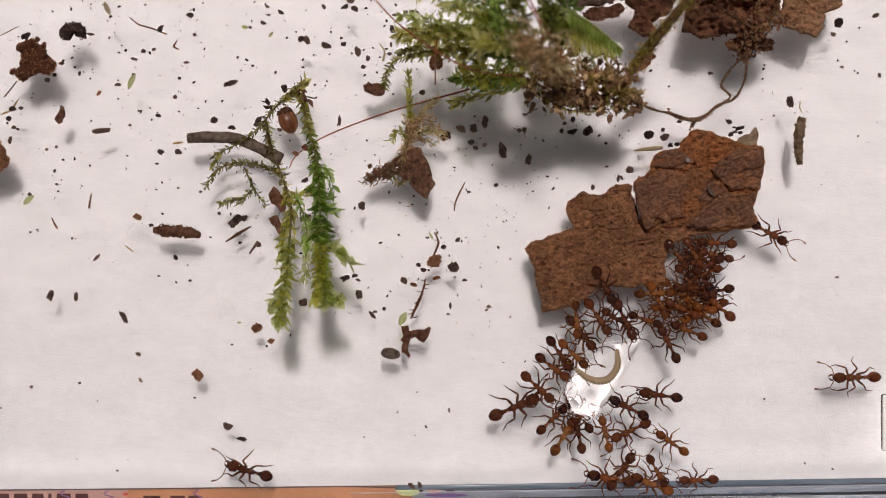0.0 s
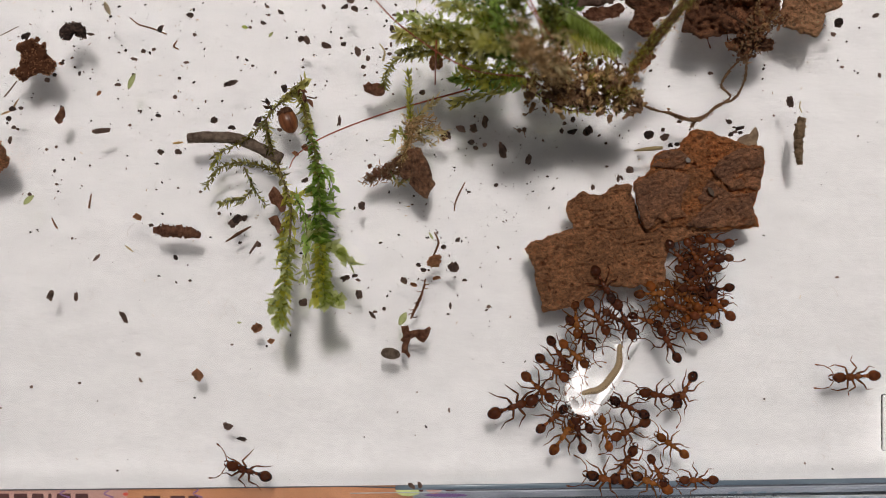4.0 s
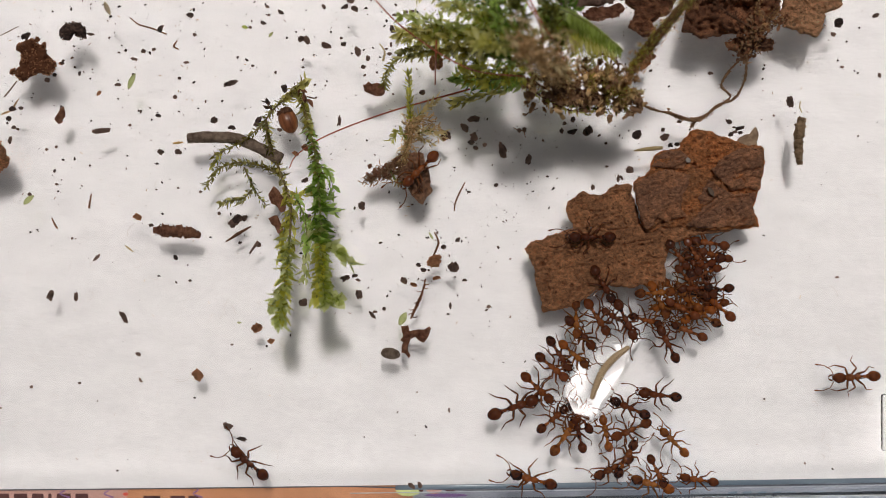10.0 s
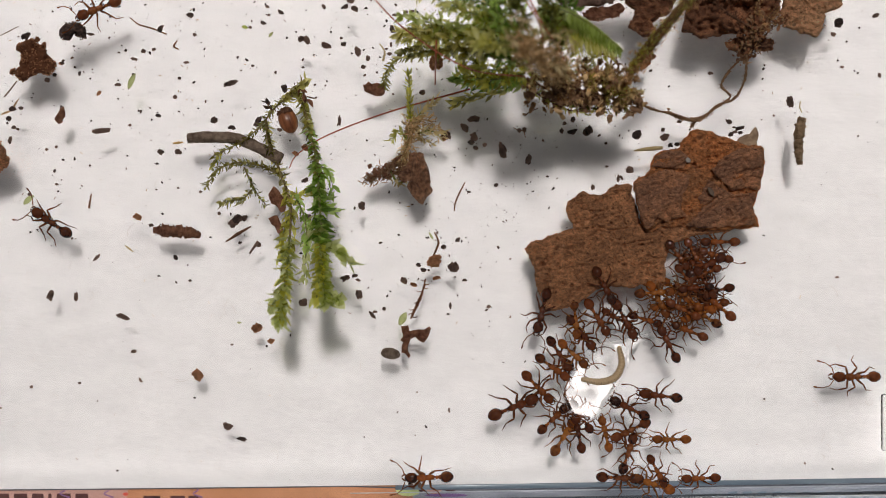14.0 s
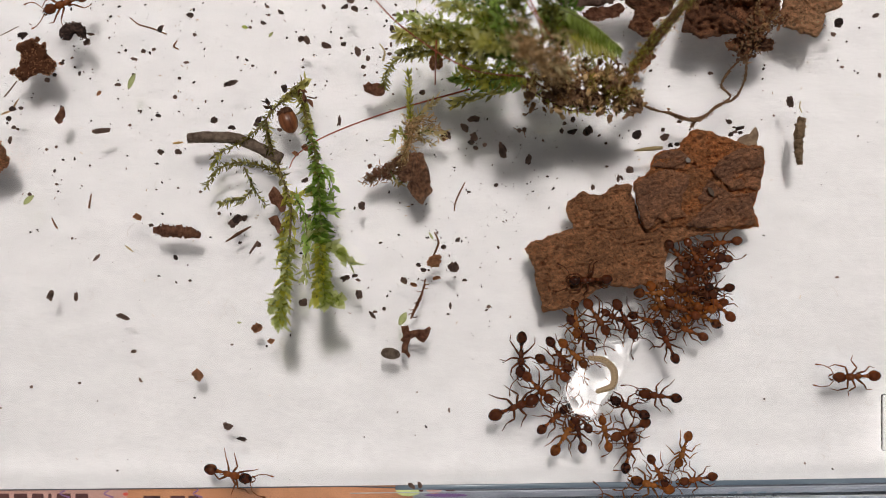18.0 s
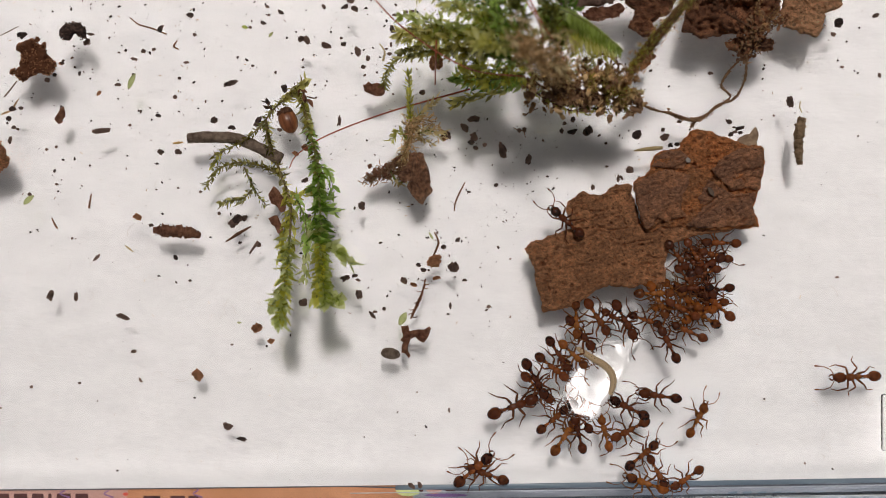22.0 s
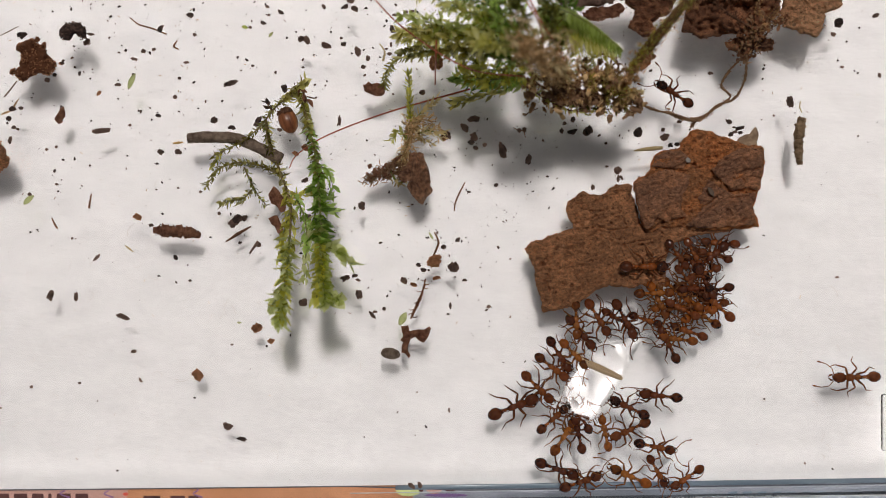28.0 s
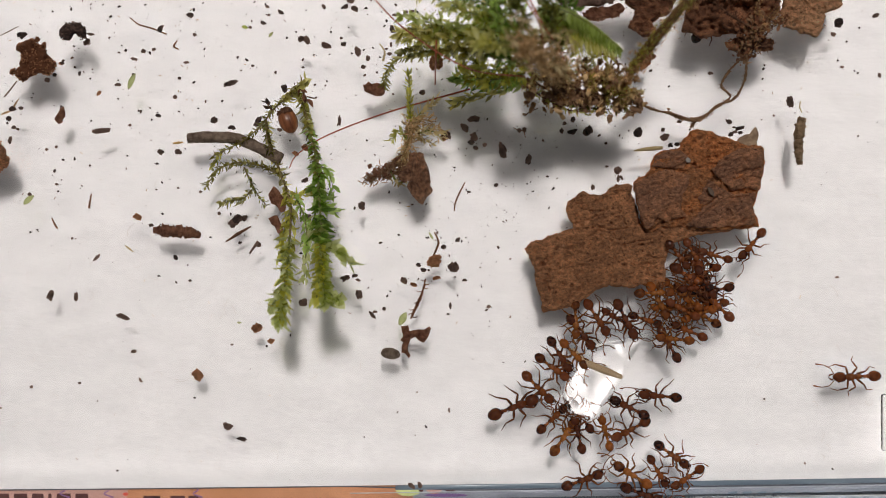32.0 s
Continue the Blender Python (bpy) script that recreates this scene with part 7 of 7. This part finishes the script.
# pale ant that shifts between the drop and the swarm's edge
rover([(0, 1186, 782, 145, 3), (1, 1184, 775, 144, 3), (3, 1184, 784, 144, 3), (5.5, 1192, 788, 150, 3), (6, 1183, 789, 168, 3), (8.4, 1174, 796, 166, 3), (9, 1184, 796, 165, 3), (10, 1190, 780, 135, 3), (11, 1192, 766, 122, 3),
       (13, 1189, 761, 130, 3), (14, 1184, 778, 180, 3), (14.5, 1185, 778, 178, 3), (16.5, 1160, 783, 180, 3), (16.9, 1164, 783, 182, 3), (17.2, 1185, 785, 190, 3), (17.5, 1196, 789, 207, 3), (17.8, 1209, 799, 258, 3),
       (18.1, 1208, 801, 248, 3), (18.7, 1208, 801, 246, 3), (18.9, 1206, 799, 230, 3), (19.1, 1203, 793, 205, 3), (19.3, 1198, 783, 176, 3), (19.5, 1198, 777, 164, 3), (19.7, 1202, 766, 138, 3), (20, 1200, 765, 148, 3),
       (20.6, 1197, 757, 138, 3), (21, 1194, 754, 125, 3), (21.5, 1204, 740, 100, 3), (22, 1236, 740, 62, 1), (22.5, 1246, 684, 95, 0), (23, 1247, 670, 90, 0), (23.5, 1270, 650, 68, 0), (24, 1266, 638, 110, 0),
       (24.5, 1258, 632, 115, 0), (25, 1250, 624, 135, 2), (25.5, 1244, 620, 145, 3), (26.4, 1234, 612, 165, 5), (28, 1196, 600, 172, 14), (32, 1190, 600, 174, 14)], "amber", 0.78)
# pale ant at the front wall under the drop that shifts to the side late on
rover([(0, 1149, 855, 158, 2), (6, 1149, 852, 156, 2), (11, 1150, 856, 165, 2), (14, 1151, 855, 161, 2), (17, 1151, 857, 165, 2), (20, 1145, 857, 165, 2), (21, 1147, 853, 160, 2), (22, 1140, 854, 161, 2), (23, 1119, 849, 159, 2),
       (24, 1112, 848, 151, 2), (25, 1109, 847, 160, 2), (27.5, 1117, 844, 158, 2), (28, 1111, 841, 156, 2), (30, 1115, 845, 154, 2), (32, 1115, 838, 148, 2)], "amber", 0.9)
# ant that stands at the front wall and turns on the spot
rover([(0, 1232, 850, 182, 0), (6, 1232, 850, 180, 0), (9.5, 1232, 850, 178, 0), (10.5, 1234, 845, 160, 0), (11, 1234, 841, 156, 0), (12.4, 1234, 841, 158, 0), (13, 1238, 843, 158, 0), (14, 1236, 847, 182, 0), (16.5, 1230, 854, 184, 0),
       (18, 1231, 849, 190, 0), (19, 1224, 851, 202, 0), (20, 1212, 850, 214, 0), (32, 1213, 848, 214, 0)], "red", 0.79)

# the larva in the drop writhes
LARVA_TIMES = (
    (0.0, ((1092, 624), (1092, 650), (1074, 672), (1046, 672), (1022, 656))),
    (1.0, ((1092, 624), (1090, 650), (1070, 672), (1045, 670), (1022, 655))),
    (2.0, ((1086, 630), (1094, 652), (1082, 676), (1058, 682), (1036, 668))),
    (3.0, ((1096, 622), (1098, 648), (1084, 672), (1060, 690), (1036, 692))),
    (6.0, ((1097, 612), (1086, 640), (1068, 664), (1054, 685), (1034, 697))),
    (9.0, ((1106, 622), (1084, 630), (1066, 648), (1054, 675), (1050, 702))),
    (11.0, ((1110, 612), (1096, 632), (1076, 654), (1060, 678), (1046, 700))),
    (13.0, ((1110, 618), (1094, 637), (1074, 657), (1056, 678), (1040, 697))),
    (14.0, ((1096, 618), (1100, 644), (1088, 668), (1062, 676), (1034, 672))),
    (16.5, ((1048, 646), (1068, 638), (1086, 650), (1084, 676), (1060, 680))),
    (18.0, ((1046, 634), (1068, 638), (1086, 656), (1084, 682), (1060, 692))),
    (19.0, ((1048, 629), (1068, 642), (1083, 660), (1080, 684), (1054, 690))),
    (21.0, ((1034, 624), (1058, 636), (1080, 652), (1088, 676), (1074, 694))),
    (23.0, ((1022, 616), (1044, 634), (1066, 648), (1083, 668), (1086, 692))),
    (25.0, ((1026, 616), (1046, 638), (1066, 652), (1084, 664), (1096, 684))),
    (28.0, ((1016, 624), (1034, 640), (1056, 650), (1076, 659), (1096, 668))),
    (32.0, ((1016, 622), (1034, 640), (1056, 650), (1076, 658), (1096, 666))),
)
LARVA_N = 20


def larva():
    root = thing("larva", Matrix.Translation(at(1065, 660, 6 * U)), "pale translucent larva curled in the drop", "larva")
    parts = []
    for k in range(LARVA_N):
        f = 1.0 - 0.35 * abs(k / (LARVA_N - 1) - 0.5) ** 2 * 4
        vs, fs = [], []
        blob(vs, fs, (0, 0, 0), (6.2 * U, 6.8 * f * U, 6.2 * f * U), 14, 10)
        ob = from_lists("segment", vs, fs, LARVAM, root)
        vs, fs = [], []
        blob(vs, fs, Vector((0, 1.4, 5.4)) * U, (0.7 * U, 1.0 * U, 0.8 * U), 8, 6)
        from_lists("gut_mark", vs, fs, LARVAD, ob, "dark gut mark under the skin")
        parts.append(ob)
    return root, parts


LARVA, LARVA_PARTS = larva()


def larva_rows(k):
    base = at(1065, 660, 6 * U)
    rows, last = [], None
    for t, ctrl in LARVA_TIMES:
        pts = spline([at(x, y, (7 + 0.28 * (y - 590) + 0.08 * (x - 1060)) * U) for x, y in ctrl], 41)
        u = k / (LARVA_N - 1) * 40
        i = min(int(u), 39)
        p = pts[i].lerp(pts[i + 1], u - i)
        d = pts[i + 1] - pts[i]
        a = math.atan2(d.y, d.x)
        if last is not None:
            while a - last > math.pi:
                a -= 2 * math.pi
            while a - last < -math.pi:
                a += 2 * math.pi
            if abs(a - last) > 1.5:
                mid_a = (a + last) / 2
                rows.append(((rows[-1][0] + t) / 2, Matrix.Translation((rows[-1][1].translation + (p - base)) / 2) @ Matrix.Rotation(mid_a, 4, "Z")))
        rows.append((t, Matrix.Translation(p - base) @ Matrix.Rotation(a, 4, "Z")))
        last = a
    return rows


def dense(rows):
    """Samples a rover's way every tenth of a second: time, distance gone so far."""
    out, dist = [], 0.0
    for (t0, x0, y0, r0, _), (t1, x1, y1, r1, _) in zip(rows, rows[1:]):
        step = math.hypot(x1 - x0, y1 - y0) + abs(r1 - r0) * 0.5
        speed = step / (t1 - t0)
        n = max(1, round((t1 - t0) / (0.1 if speed > 25 else 0.7)))
        for k in range(n):
            out.append((t0 + (t1 - t0) * k / n, dist + step * k / n, speed))
        dist += step
    out.append((rows[-1][0], dist, 0.0))
    return out


def motions():
    for ob, rows in WALKERS:
        walk(ob, [(t, ant_pose(x, y, rz, z)) for t, x, y, rz, z in rows])
        legs, feelers = limbs_of(ob)
        way = dense(rows)
        for c in legs:
            hip, rest, side = c.matrix_basis.translation.copy(), c.rotation_euler.z, rest_side(c)
            pair = 0 if hip.x > 6 * U else (1 if hip.x > -3 * U else 2)
            phase = math.pi * ((pair + (0 if side > 0 else 1)) % 2)
            steps = []
            for t, d, speed in way:
                swing = 20.0 if speed > 25 else 5.0
                w = d / 58.0 * 2 * math.pi + phase
                steps.append((t, Matrix.Translation(hip) @ Matrix.Rotation(rest - side * radians(swing) * math.sin(w), 4, "Z")
                              @ Matrix.Rotation(side * radians(max(0, swing * 0.6 * math.cos(w))), 4, "X")))
            walk(c, steps)
        sway(feelers, ob, 0.35, 16)
    for ob in SITTERS:
        sway(limbs_of(ob)[1], ob, 1.0, 10)
        shuffle(ob)
    o = DEAD_LEAF.matrix_basis.translation.copy()
    for_leaf = Matrix.Translation(o + Vector((-1.5, -8, 0)) * U) @ Matrix.Rotation(radians(-8), 4, "Z")
    walk(DEAD_LEAF, [(0, Matrix.Translation(o)), (8.5, Matrix.Translation(o)), (9.1, for_leaf), (32, for_leaf)])
    o = HUSK.matrix_basis.copy()
    gone = Matrix.Translation(Vector((6, 70, 0)) * U) @ o
    walk(HUSK, [(0, o), (13.2, o), (13.6, gone), (32, gone)])
    for ob, rows in SHOVED:
        high = ob.matrix_basis.translation.z
        walk(ob, [(t, Matrix.Translation(at(x, y, high)) @ Matrix.Rotation(radians(rz), 4, "Z")) for t, x, y, rz in rows])
    for k, ob in enumerate(LARVA_PARTS):
        walk(ob, larva_rows(k))


def shuffle(ob):
    """A drinking ant shifts a little on its feet."""
    m = ob.matrix_basis.copy()
    p, q = m.translation.copy(), m.to_quaternion()
    rng = random.Random(int(abs(p.y) * 1e6) % 7919)
    rows, t = [], 0.0
    while t < 32.0:
        turn = Matrix.Rotation(radians(rng.uniform(-2.2, 2.2)), 4, "Z") @ q.to_matrix().to_4x4()
        rows.append((t, Matrix.Translation(p + Vector((rng.uniform(-1.0, 1.0), rng.uniform(-1.0, 1.0), 0)) * U) @ turn))
        t += rng.uniform(1.2, 3.4)
    rows.append((32.0, rows[-1][1]))
    walk(ob, rows)


def sway(feelers, ob, gap, amount):
    rng = random.Random(int(abs(ob.matrix_basis.translation.x) * 1e6) % 9973)
    for c in feelers:
        o, rest = c.matrix_basis.translation.copy(), c.rotation_euler.z
        n = int(32.0 / gap)
        walk(c, [(32.0 * k / n, Matrix.Translation(o) @ Matrix.Rotation(rest + radians(rng.uniform(-amount, amount)), 4, "Z")) for k in range(n + 1)])


motions()
